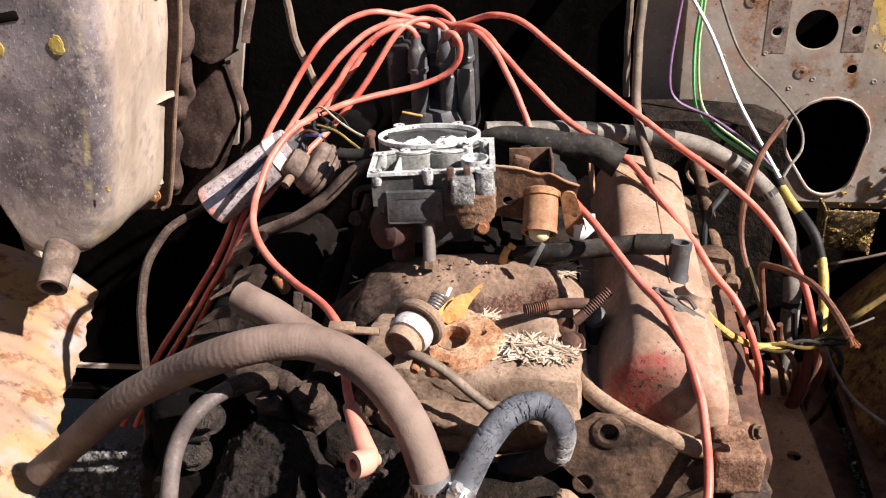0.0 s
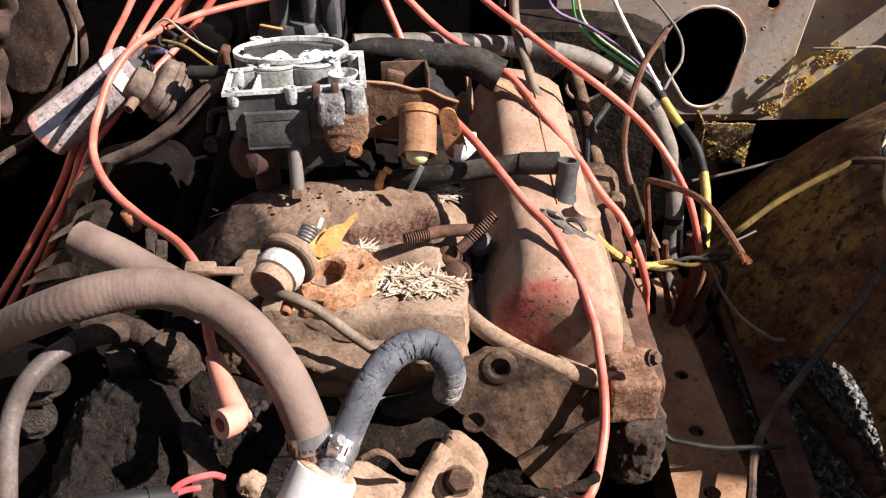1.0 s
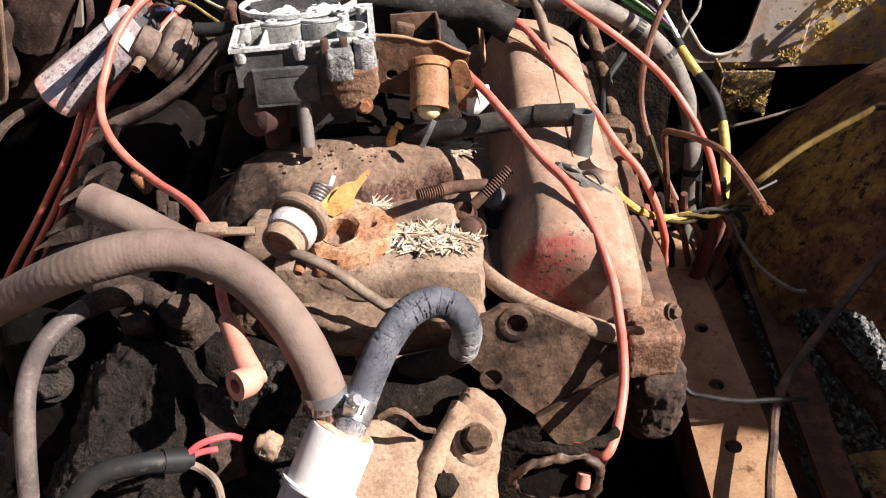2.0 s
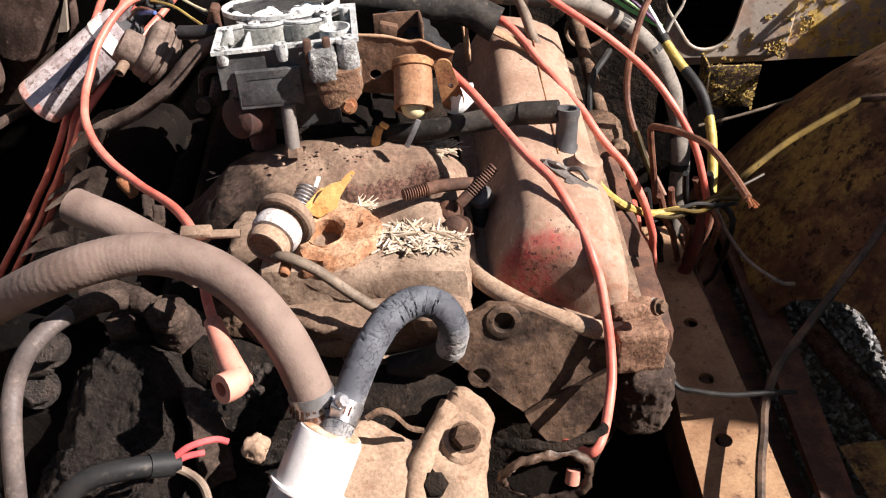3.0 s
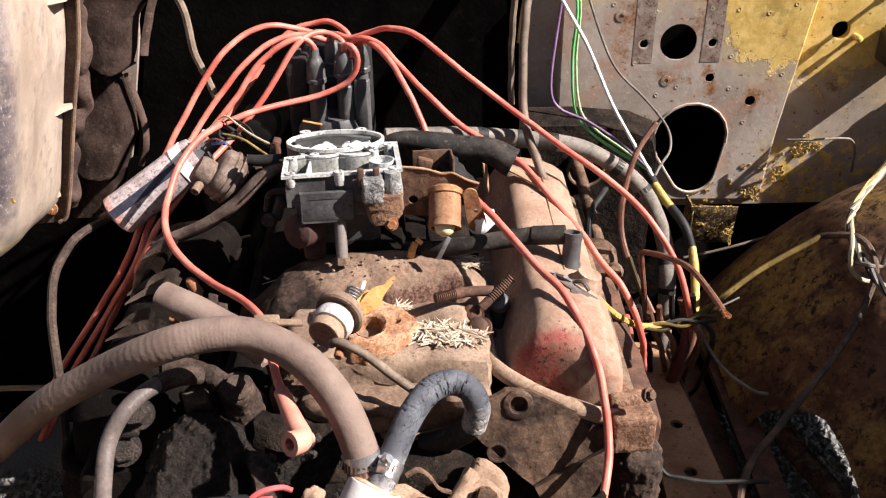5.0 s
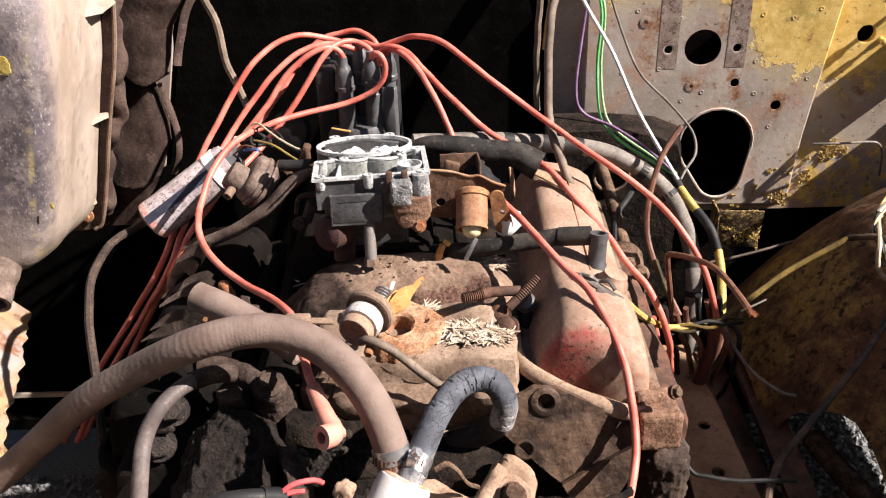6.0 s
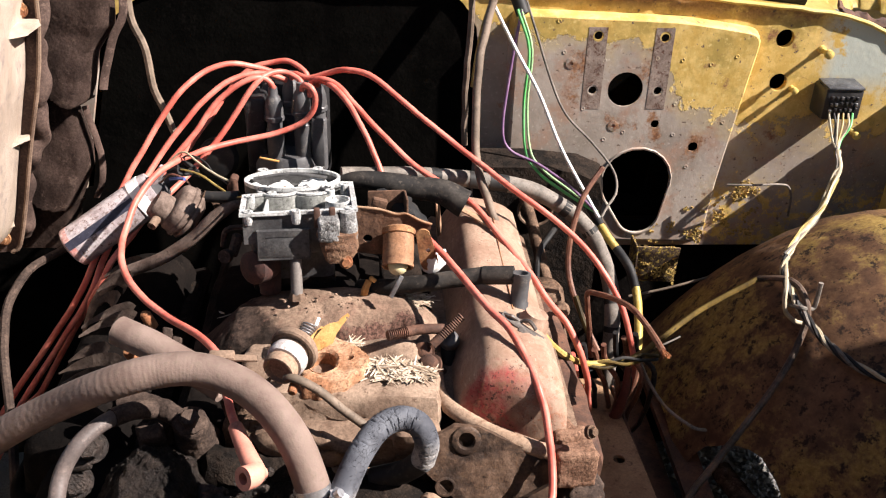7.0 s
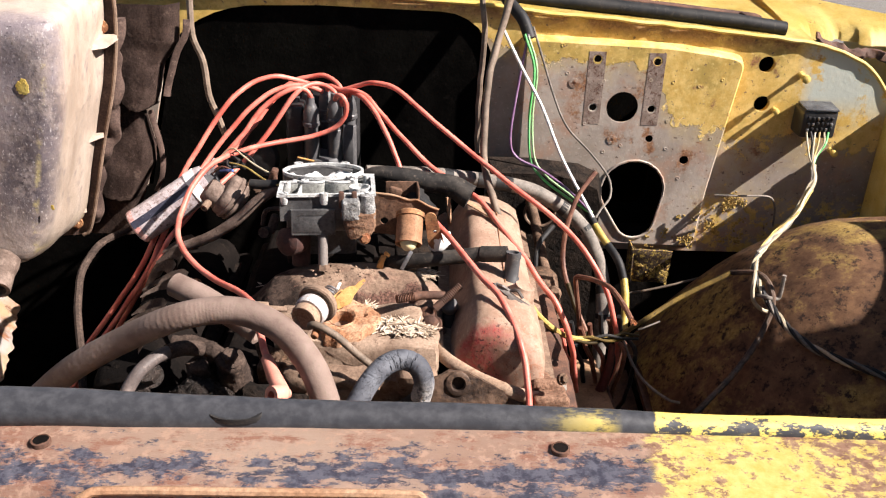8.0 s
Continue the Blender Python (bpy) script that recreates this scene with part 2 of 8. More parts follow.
def firewall_material():
    n = Nodes("worn_yellow_paint_over_primer")
    big, mid, fine = n.noise(6, 6, 0.6), n.noise(30, 8, 0.72), n.noise(150, 4, 0.7)
    grey = n.mix(n.ramp(big, 0.38, 0.62), (0.250, 0.203, 0.165), (0.415, 0.350, 0.300))
    grey = n.mix(n.ramp(n.noise(14, 7, 0.7), 0.50, 0.62), grey, (0.36, 0.235, 0.175))
    grey = n.mix(n.ramp(fine, 0.58, 0.74), grey, (0.54, 0.46, 0.39))
    yellow = n.mix(n.ramp(mid, 0.4, 0.65), (0.57, 0.365, 0.090), (0.77, 0.545, 0.190))
    yellow = n.mix(n.ramp(n.noise(13, 6, 0.65), 0.50, 0.64), yellow, (0.42, 0.29, 0.075))
    yellow = n.mix(n.ramp(n.noise(75, 5, 0.75), 0.56, 0.66), yellow, (0.70, 0.53, 0.20))
    x, z = n.axis(0), n.axis(2)
    # paint survives high up and outboard, it is rubbed off round the holes
    hold = n.math("ADD", n.math("MULTIPLY", n.ramp(z, 0.95, 1.25), 0.60), n.math("MULTIPLY", n.ramp(x, 0.50, 0.90), 0.30))
    hold = n.math("ADD", hold, n.math("MULTIPLY", n.ramp(x, 0.655, 0.69), 0.16))
    hold = n.math("ADD", hold, n.math("MULTIPLY", n.ramp(z, 1.15, 1.20), 0.15))
    hold = n.math("ADD", hold, n.math("MULTIPLY", n.math("ADD", mid, big), 0.42))
    col = n.mix(n.math("MULTIPLY", n.ramp(hold, 0.84, 0.97), 0.42), grey, (0.50, 0.37, 0.15))
    col = n.mix(n.ramp(hold, 0.972, 0.984), col, yellow)
    flake = n.math("MULTIPLY", n.ramp(n.noise(34, 8, 0.8), 0.50, 0.54), n.math("MULTIPLY", n.ramp(x, 0.76, 0.80), n.ramp(z, 0.89, 0.86)))
    col = n.mix(flake, col, yellow)
    rust = n.mix(n.ramp(fine, 0.4, 0.6), (0.16, 0.07, 0.035), (0.34, 0.17, 0.085))
    # rust blooms round the openings and along the top fold
    ring = None
    for cx, cz, r in ((0.534, 1.13, 0.055), (0.654, 1.13, 0.050), (0.658, 1.016, 0.035), (0.737, 0.971, 0.035), (0.60, 1.00, 0.05)):
        d = n.math("ADD", n.math("POWER", n.math("SUBTRACT", x, cx), 2.0), n.math("POWER", n.math("SUBTRACT", z, cz), 2.0))
        g = n.ramp(d, r * r, 0.0)
        ring = g if ring is None else n.math("MAXIMUM", ring, g)
    fold = n.math("MULTIPLY", n.ramp(n.math("ADD", z, n.math("MULTIPLY", x, 0.08)), 1.262, 1.284), n.ramp(n.noise(24, 6, 0.7, (0.6, 1, 1)), 0.40, 0.50))
    bloom = n.math("ADD", n.math("MULTIPLY", ring, 0.14), n.noise(19, 7, 0.75))
    col = n.mix(n.ramp(bloom, 0.585, 0.68), col, rust)
    col = n.mix(n.math("MULTIPLY", fold, 0.75), col, rust)
    col = n.mix(n.ramp(n.noise(70, 5, 0.7), 0.62, 0.66), col, (0.13, 0.085, 0.065))
    pale = n.math("MULTIPLY", n.ramp(n.noise(15, 7, 0.7), 0.40, 0.47), n.math("MULTIPLY", n.ramp(x, 0.945, 0.99), n.ramp(z, 1.03, 1.11)))
    col = n.mix(pale, col, (0.48, 0.50, 0.44))
    return n.finish(col, 0.6, 0, ((n.ramp(hold, 0.965, 0.99), 0.0008), (n.noise(90, 3), 0.0005)))


def fender_material():
    n = Nodes("rusted_yellow_inner_fender")
    big, mid, fine = n.noise(5, 6, 0.62), n.noise(26, 8, 0.75), n.noise(120, 4, 0.7)
    rust = n.mix(n.ramp(mid, 0.38, 0.62), (0.15, 0.078, 0.046), (0.34, 0.18, 0.092))
    yellow = n.mix(n.ramp(fine, 0.4, 0.6), (0.40, 0.255, 0.075), (0.58, 0.40, 0.135))
    col = n.mix(n.ramp(n.math("ADD", n.math("MULTIPLY", big, 0.6), n.math("MULTIPLY", mid, 0.5)), 0.56, 0.645), rust, yellow)
    col = n.mix(n.ramp(n.noise(45, 6, 0.8), 0.54, 0.60), col, (0.060, 0.034, 0.024))
    return n.finish(col, 0.75, 0, ((n.noise(26, 3), 0.0012), (fine, 0.0006)))


def left_fender_material():
    n = Nodes("faded_orange_yellow_paint")
    big, mid, fine = n.noise(7, 6, 0.62), n.noise(32, 7, 0.7), n.noise(140, 4, 0.7)
    col = n.mix(n.ramp(big, 0.42, 0.58), (0.54, 0.385, 0.200), (0.50, 0.335, 0.245))
    col = n.mix(n.ramp(n.noise(9, 5), 0.50, 0.60), col, (0.48, 0.43, 0.40))
    col = n.mix(n.ramp(n.noise(15, 6, 0.7), 0.55, 0.62), col, (0.38, 0.175, 0.095))
    col = n.mix(n.ramp(mid, 0.56, 0.66), col, (0.22, 0.085, 0.042))
    return n.finish(col, 0.65, 0, ((mid, 0.0012), (fine, 0.0006)))


def support_material():
    n = Nodes("blotched_rusty_support_paint")
    big, mid, fine = n.noise(7, 6, 0.6, (0.55, 1, 1)), n.noise(30, 7, 0.7, (0.5, 1, 1)), n.noise(130, 4, 0.7)
    tan = n.mix(n.ramp(big, 0.38, 0.62), (0.35, 0.205, 0.150), (0.46, 0.325, 0.250))
    tan = n.mix(n.ramp(n.noise(70, 9, 0.8, (0.4, 1, 1)), 0.50, 0.58), tan, (0.33, 0.16, 0.11))
    tan = n.mix(n.ramp(fine, 0.52, 0.62), tan, (0.52, 0.34, 0.25))
    blue = n.mix(n.ramp(fine, 0.42, 0.58), (0.055, 0.055, 0.082), (0.15, 0.145, 0.18))
    y = n.axis(1)
    mid = n.noise(85, 10, 0.8, (0.45, 1, 1))
    band = n.math("MULTIPLY", n.ramp(y, 0.2739, 0.2501), n.ramp(y, 0.2232, 0.2401))
    chip = n.math("ADD", n.math("MULTIPLY", band, 0.105), n.math("ADD", n.math("MULTIPLY", mid, 0.8), n.math("MULTIPLY", n.noise(9, 3, 0.5, (0.5, 1, 1)), 0.2)))
    col = n.mix(n.ramp(chip, 0.565, 0.595), tan, blue)
    yellow = n.mix(n.ramp(fine, 0.35, 0.65), (0.70, 0.52, 0.13), (0.82, 0.67, 0.25))
    flake = n.math("ADD", n.math("MULTIPLY", n.noise(95, 10, 0.8, (0.7, 1, 1)), 0.75), n.math("MULTIPLY", n.noise(11, 3), 0.25))
    yellow = n.mix(n.ramp(flake, 0.500, 0.522), yellow, n.mix(n.ramp(fine, 0.4, 0.6), (0.24, 0.12, 0.085), (0.42, 0.25, 0.17)))
    side = n.math("ADD", n.axis(0), n.math("MULTIPLY", mid, 0.05))
    col = n.mix(n.ramp(side, 0.3718, 0.3764), col, yellow)
    return n.finish(col, 0.55, 0, ((mid, 0.0008), (fine, 0.0004)))


def seal_material():
    n = Nodes("painted_over_rubber_seal")
    mid, fine = n.noise(40, 7, 0.75, (0.4, 1, 1)), n.noise(130, 4)
    col = n.mix(n.ramp(fine, 0.4, 0.7), (0.030, 0.030, 0.034), (0.055, 0.055, 0.06))
    patch = n.math("MULTIPLY", n.ramp(n.math("ADD", n.axis(0), n.math("MULTIPLY", fine, 0.008)), 0.3595, 0.3615), n.ramp(n.math("ADD", n.noise(90, 8, 0.8, (0.5, 1, 1)), n.math("MULTIPLY", n.ramp(n.axis(1), 0.288, 0.302), 0.16)), 0.53, 0.56))
    spot = n.math("MULTIPLY", n.math("MULTIPLY", n.ramp(n.axis(0), 0.2767, 0.3227), n.ramp(n.axis(0), 0.3342, 0.3227)), n.ramp(mid, 0.5, 0.6))
    col = n.mix(n.math("MAXIMUM", patch, n.math("MULTIPLY", spot, 0.6)), col, (0.68, 0.52, 0.12))
    return n.finish(col, 0.42, 0, ((mid, 0.0004), (fine, 0.0003)))


def heater_material():
    n = Nodes("scuffed_grey_heater_box")
    big, mid, fine = n.noise(8, 6, 0.6), n.noise(34, 7, 0.7), n.noise(170, 4, 0.7)
    face = n.mix(n.ramp(big, 0.40, 0.60), (0.070, 0.058, 0.066), (0.190, 0.158, 0.166))
    face = n.mix(n.ramp(n.noise(22, 8, 0.75), 0.50, 0.68), face, (0.27, 0.225, 0.215))
    face = n.mix(n.ramp(n.noise(330, 3, 0.6, (1.0, 1.0, 0.5)), 0.60, 0.70), face, (0.36, 0.33, 0.33))
    face = n.mix(n.ramp(fine, 0.58, 0.68), face, (0.055, 0.045, 0.05))
    dust = n.mix(n.ramp(n.noise(11, 6, 0.65, (1, 1, 0.5)), 0.40, 0.62), (0.34, 0.262, 0.205), (0.49, 0.395, 0.325))
    dust = n.mix(n.ramp(mid, 0.54, 0.70), dust, (0.23, 0.185, 0.175))
    x, y, z = n.axis(0), n.axis(1), n.axis(2)
    wander = n.math("MULTIPLY", n.math("SUBTRACT", n.noise(13, 7, 0.7), 0.5), 0.07)
    # sides paler than the face: dust, and sunlight put into the colour
    col = n.mix(n.ramp(n.math("ADD", y, wander), 1.148, 1.192), face, dust)
    low = n.math("ADD", n.math("MULTIPLY", n.ramp(n.math("ADD", z, n.math("MULTIPLY", wander, 1.5)), 1.04, 0.92), 0.55), n.math("MULTIPLY", n.ramp(n.noise(18, 6, 0.7), 0.5, 0.62), 0.2))
    col = n.mix(low, col, dust)
    streak = n.math("MULTIPLY", n.ramp(n.math("ABSOLUTE", n.math("ADD", n.math("SUBTRACT", x, n.math("MULTIPLY", z, 0.22)), 0.652), 0.0), 0.006, 0.001), n.ramp(n.noise(30, 6, 0.8), 0.50, 0.62))
    col = n.mix(n.math("MULTIPLY", streak, 0.6), col, (0.40, 0.33, 0.14))
    return n.finish(col, 0.36, 0, ((n.noise(16, 4), 0.0016), (mid, 0.0016), (fine, 0.0006)))


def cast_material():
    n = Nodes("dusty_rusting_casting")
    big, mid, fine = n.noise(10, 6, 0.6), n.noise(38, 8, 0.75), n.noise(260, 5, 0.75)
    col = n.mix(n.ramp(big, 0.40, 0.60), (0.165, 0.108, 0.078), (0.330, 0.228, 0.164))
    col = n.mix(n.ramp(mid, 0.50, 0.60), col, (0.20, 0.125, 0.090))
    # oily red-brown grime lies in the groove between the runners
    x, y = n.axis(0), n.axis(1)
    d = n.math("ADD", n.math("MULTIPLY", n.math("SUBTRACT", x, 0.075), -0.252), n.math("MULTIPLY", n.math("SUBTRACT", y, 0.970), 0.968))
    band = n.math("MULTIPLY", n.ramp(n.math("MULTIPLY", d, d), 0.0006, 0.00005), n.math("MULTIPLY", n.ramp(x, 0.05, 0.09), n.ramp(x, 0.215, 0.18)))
    # front slope darkened for its shade as well as for oily grime
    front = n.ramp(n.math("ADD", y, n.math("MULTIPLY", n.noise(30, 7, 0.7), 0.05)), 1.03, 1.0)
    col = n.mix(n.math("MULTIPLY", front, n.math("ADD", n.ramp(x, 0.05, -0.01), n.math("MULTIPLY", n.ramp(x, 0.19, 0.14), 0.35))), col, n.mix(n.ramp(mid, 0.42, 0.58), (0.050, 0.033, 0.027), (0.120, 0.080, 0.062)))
    # low parts darker: grime, with the shadow in the pits painted in
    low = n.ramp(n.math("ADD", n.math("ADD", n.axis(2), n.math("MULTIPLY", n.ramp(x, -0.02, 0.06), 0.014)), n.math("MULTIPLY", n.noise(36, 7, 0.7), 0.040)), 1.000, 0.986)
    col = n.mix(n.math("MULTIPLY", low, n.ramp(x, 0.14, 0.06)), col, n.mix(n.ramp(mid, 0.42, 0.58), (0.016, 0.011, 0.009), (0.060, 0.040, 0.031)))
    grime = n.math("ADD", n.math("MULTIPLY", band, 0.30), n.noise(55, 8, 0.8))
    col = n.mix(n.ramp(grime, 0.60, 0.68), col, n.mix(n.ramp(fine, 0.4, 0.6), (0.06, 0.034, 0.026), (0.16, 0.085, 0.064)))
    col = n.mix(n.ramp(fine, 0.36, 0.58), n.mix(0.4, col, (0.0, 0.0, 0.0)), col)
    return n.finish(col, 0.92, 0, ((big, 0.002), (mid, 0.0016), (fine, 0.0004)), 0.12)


def gravel_material():
    n = Nodes("grey_gravel")
    fine, mid = n.noise(160, 5, 0.7), n.noise(9, 5, 0.6)
    col = n.mix(n.ramp(fine, 0.35, 0.65), (0.07, 0.065, 0.06), (0.20, 0.19, 0.18))
    col = n.mix(n.ramp(mid, 0.40, 0.65), col, (0.13, 0.115, 0.10))
    return n.finish(col, 0.95, 0, ((fine, 0.004), (mid, 0.01)))


def pebble_material():
    n = Nodes("broken_grey_stone")
    geo = n.t.nodes.new("ShaderNodeNewGeometry")
    pick = geo.outputs["Random Per Island"]
    col = n.mix(n.ramp(pick, 0.0, 1.0), (0.06, 0.06, 0.062), (0.22, 0.22, 0.23))
    col = n.mix(n.ramp(n.noise(240, 4, 0.7), 0.5, 0.7), col, (0.16, 0.14, 0.12))
    return n.finish(col, 0.9, 0, ((n.noise(300, 4), 0.0006),))


M_HOSE, M_CRACK, M_VC, M_FW, M_FEND, M_LFEND = hose_material(), cracked_material(), valve_cover_material(), firewall_material(), fender_material(), left_fender_material()
M_SUP, M_SEAL, M_HEAT, M_GRAVEL = support_material(), seal_material(), heater_material(), gravel_material()
M_PEBBLE = pebble_material()
M_PAD = dirty("dusty_black_insulation", (0.053, 0.034, 0.028), (0.110, 0.072, 0.059), (0.155, 0.105, 0.086), 14, 0.9, bump=0.0016, coarse=0.002, spec=0.15, speck=0.45)
M_YELLOW = dirty("weathered_yellow_paint", (0.66, 0.46, 0.11), (0.76, 0.58, 0.20), (0.28, 0.14, 0.06), 12, 0.5, bump=0.0004, coarse=0.0006, spots=(0.62, 0.68), speck=0.2)
M_STRIP = dirty("worn_primer_strip", (0.22, 0.155, 0.125), (0.35, 0.27, 0.225), (0.13, 0.062, 0.042), 30, bump=0.0004, coarse=0.0005, spots=(0.52, 0.60), speck=0.4)
M_BRK = dirty("oily_brown_steel", (0.036, 0.022, 0.016), (0.125, 0.076, 0.051), (0.016, 0.011, 0.009), 20, 0.55, bump=0.0020, coarse=0.0030, mid=(0.42, 0.57), spots=(0.55, 0.68), spec=0.35, speck=0.45)
M_RAIL = dirty("rusty_frame_steel", (0.22, 0.115, 0.06), (0.34, 0.205, 0.115), (0.10, 0.045, 0.025), 12, bump=0.0005, coarse=0.0008)
M_BROWNFUR = dirty("matted_dirt", (0.07, 0.045, 0.03), (0.15, 0.10, 0.07), (0.22, 0.15, 0.11), 60, 1.0, bump=0.005, coarse=0.004, spec=0.0, speck=0.5)
M_WORN = dirty("worn_dull_steel", (0.085, 0.070, 0.062), (0.19, 0.165, 0.15), (0.34, 0.29, 0.25), 26, 0.5, 0.1, bump=0.0006, coarse=0.0006, spots=(0.58, 0.66), speck=0.3)
M_BELL = dirty("dusty_brown_shell", (0.115, 0.080, 0.064), (0.225, 0.165, 0.135), (0.085, 0.055, 0.042), 30, 0.85, bump=0.0008, coarse=0.0012, spec=0.2, speck=0.35)
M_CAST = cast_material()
M_PALECAST = dirty("pale_dusty_casting", (0.37, 0.255, 0.180), (0.29, 0.190, 0.130), (0.20, 0.110, 0.068), 16, 0.85, bump=0.0010, coarse=0.003, spots=(0.56, 0.68), spec=0.2, speck=0.4)
M_RUSTLUG = dirty("scaly_rust", (0.17, 0.092, 0.060), (0.26, 0.150, 0.100), (0.09, 0.048, 0.034), 40, 0.9, bump=0.0022, coarse=0.003, spec=0.15, speck=0.55)
M_ALLOY = dirty("dull_pale_alloy", (0.20, 0.20, 0.185), (0.34, 0.34, 0.315), (0.09, 0.080, 0.070), 40, 0.6, 0.1, bump=0.0012, coarse=0.001, spots=(0.55, 0.64), speck=0.4)


# ---- mesh helpers ----
def shade(bm, angle=38):
    bm.normal_update()
    for f in bm.faces:
        f.smooth = True
    lim = radians(angle)
    for e in bm.edges:
        e.smooth = len(e.link_faces) == 2 and e.calc_face_angle(0) < lim


def mesh_of(name, bm, mat, angle=38):
    shade(bm, angle)
    me = bpy.data.meshes.new(name)
    bm.to_mesh(me)
    bm.free()
    me.materials.append(mat)
    return me


def thing(name, at, label, category, group="", kind=""):
    ob = new(name)
    ob.empty_display_size = 0.02
    ob.location = at
    return tagged(ob, label, category, group, kind)


def part(name, bm, mat, parent, label="", angle=38):
    ob = new(name, mesh_of(name, bm, mat, angle))
    ob.parent = parent
    if parent.type == "EMPTY":
        ob.matrix_parent_inverse = Matrix.Translation(-parent.location)
    return tagged(ob, label)


def solo(name, bm, mat, label, category="", group="", kind="", angle=38):
    return tagged(new(name, mesh_of(name, bm, mat, angle)), label, category, group, kind)


def merge(*bms):
    out = bmesh.new()
    for b in bms:
        me = bpy.data.meshes.new("tmp")
        b.to_mesh(me)
        b.free()
        out.from_mesh(me)
        bpy.data.meshes.remove(me)
    return out


def rough(bm, amp, freq, seed=0.0, octaves=3):
    bm.normal_update()
    for v in bm.verts:
        p = v.co * freq + Vector((seed, seed * 1.7, -seed))
        v.co += v.normal * amp * sum(noise.noise(p * 2 ** k) / 2 ** k for k in range(octaves))
    return bm


def rbox(c, size, bevel=0.004, rot=(0, 0, 0), cuts=0, amp=0, freq=40, taper=1.0, seg=2):
    bm = bmesh.new()
    bmesh.ops.create_cube(bm, size=1)
    for v in bm.verts:
        k = taper if v.co.z > 0 else 1.0
        v.co = Vector((v.co.x * size[0] * k, v.co.y * size[1] * k, v.co.z * size[2]))
    if bevel:
        bmesh.ops.bevel(bm, geom=bm.edges[:], offset=bevel, segments=seg, affect="EDGES", profile=0.5)
    if cuts:
        bmesh.ops.subdivide_edges(bm, edges=[e for e in bm.edges if e.calc_length() > 0.35 * max(size)], cuts=cuts, use_grid_fill=True)
        bmesh.ops.subdivide_edges(bm, edges=[e for e in bm.edges if e.calc_length() > 1.4 * max(size) / (cuts + 1)], cuts=2, use_grid_fill=True)
    bm.transform(pose(*c, *rot))
    if amp:
        rough(bm, amp, freq, c[0] * 9)
    return bm


def smooth_path(pts, sub=6):
    p = [Vector(q) for q in pts]
    p = [p[0] * 2 - p[1]] + p + [p[-1] * 2 - p[-2]]
    out = []
    for i in range(1, len(p) - 2):
        a, b, c, d = p[i - 1:i + 3]
        for k in range(sub):
            t = k / sub
            out.append(0.5 * (2 * b + (c - a) * t + (2 * a - 5 * b + 4 * c - d) * t * t + (3 * b - a - 3 * c + d) * t ** 3))
    return out + [p[-2]]


def tube(pts, r, n=10, sub=6, rfun=None, wobble=0.0, seed=0.0, flat=1.0, hollow=0.0):
    """A round bar along a smooth path; rfun(s) scales its radius from 0 to 1 along it; hollow leaves an open bore at both ends."""
    path = smooth_path(pts, sub) if len(pts) > 2 or sub > 1 else [Vector(q) for q in pts]
    m = len(path)
    if wobble:
        path = [q + wobble * Vector((noise.noise(q * 25 + Vector((seed, 0, 0))), noise.noise(q * 25 + Vector((0, seed, 9))), noise.noise(q * 25 + Vector((5, 0, seed))))) for q in path]
    bm, rings = bmesh.new(), []
    t0 = (path[1] - path[0]).normalized()
    u = t0.orthogonal().normalized()
    for i, q in enumerate(path):
        t = (path[min(i + 1, m - 1)] - path[max(i - 1, 0)]).normalized()
        u = (u - t * u.dot(t)).normalized()
        w = t.cross(u)
        rr = r * (rfun(i / (m - 1)) if rfun else 1)
        rings.append([bm.verts.new(q + rr * (math.cos(a) * u + flat * math.sin(a) * w)) for a in (2 * math.pi * k / n for k in range(n))])
    for a, b in zip(rings, rings[1:]):
        for k in range(n):
            bm.faces.new((a[k], a[(k + 1) % n], b[(k + 1) % n], b[k]))
    for ring, q, q2 in ((rings[0], path[0], path[1]), (rings[-1], path[-1], path[-2])):
        flip = ring is rings[0]
        if hollow:
            ax = (q2 - q).normalized()
            inner = [bm.verts.new(q + (v.co - q) * hollow) for v in ring]
            deep = [bm.verts.new(v.co + ax * 2.5 * r) for v in inner]
            for a, b in ((ring, inner), (inner, deep)):
                for k in range(n):
                    f = (a[k], a[(k + 1) % n], b[(k + 1) % n], b[k])
                    bm.faces.new(f[::-1] if flip else f)
            bm.faces.new(deep[::-1] if flip else deep)
        else:
            bm.faces.new(ring[::-1] if flip else ring)
    bmesh.ops.recalc_face_normals(bm, faces=bm.faces[:]) if not hollow else None
    return bm


def basis(at, way):
    """A frame whose z runs along way."""
    return Matrix.Translation(at) @ Vector(way).to_track_quat("Z", "Y").to_matrix().to_4x4()


def lathe(profile, at, way, n=24, squash=1.0):
    """Turns (radius, height) pairs round the line through at along way."""
    bm, rings = bmesh.new(), []
    for r, h in profile:
        rings.append([bm.verts.new((r * math.cos(a), squash * r * math.sin(a), h)) for a in (2 * math.pi * k / n for k in range(n))] if r > 1e-6 else [bm.verts.new((0, 0, h))])
    for a, b in zip(rings, rings[1:]):
        for k in range(n):
            q = [a[k % len(a)], a[(k + 1) % len(a)], b[(k + 1) % len(b)], b[k % len(b)]]
            q = list(dict.fromkeys(q))
            if len(q) > 2:
                bm.faces.new(q)
    for ring, turn in ((rings[0], -1), (rings[-1], 1)):
        if len(ring) > 1:
            bm.faces.new(ring[::turn])
    bm.transform(basis(at, way))
    return bm


def circle(cx, cy, r, n=20, sx=1.0):
    return [(cx + sx * r * math.cos(2 * math.pi * k / n), cy + r * math.sin(2 * math.pi * k / n)) for k in range(n)]


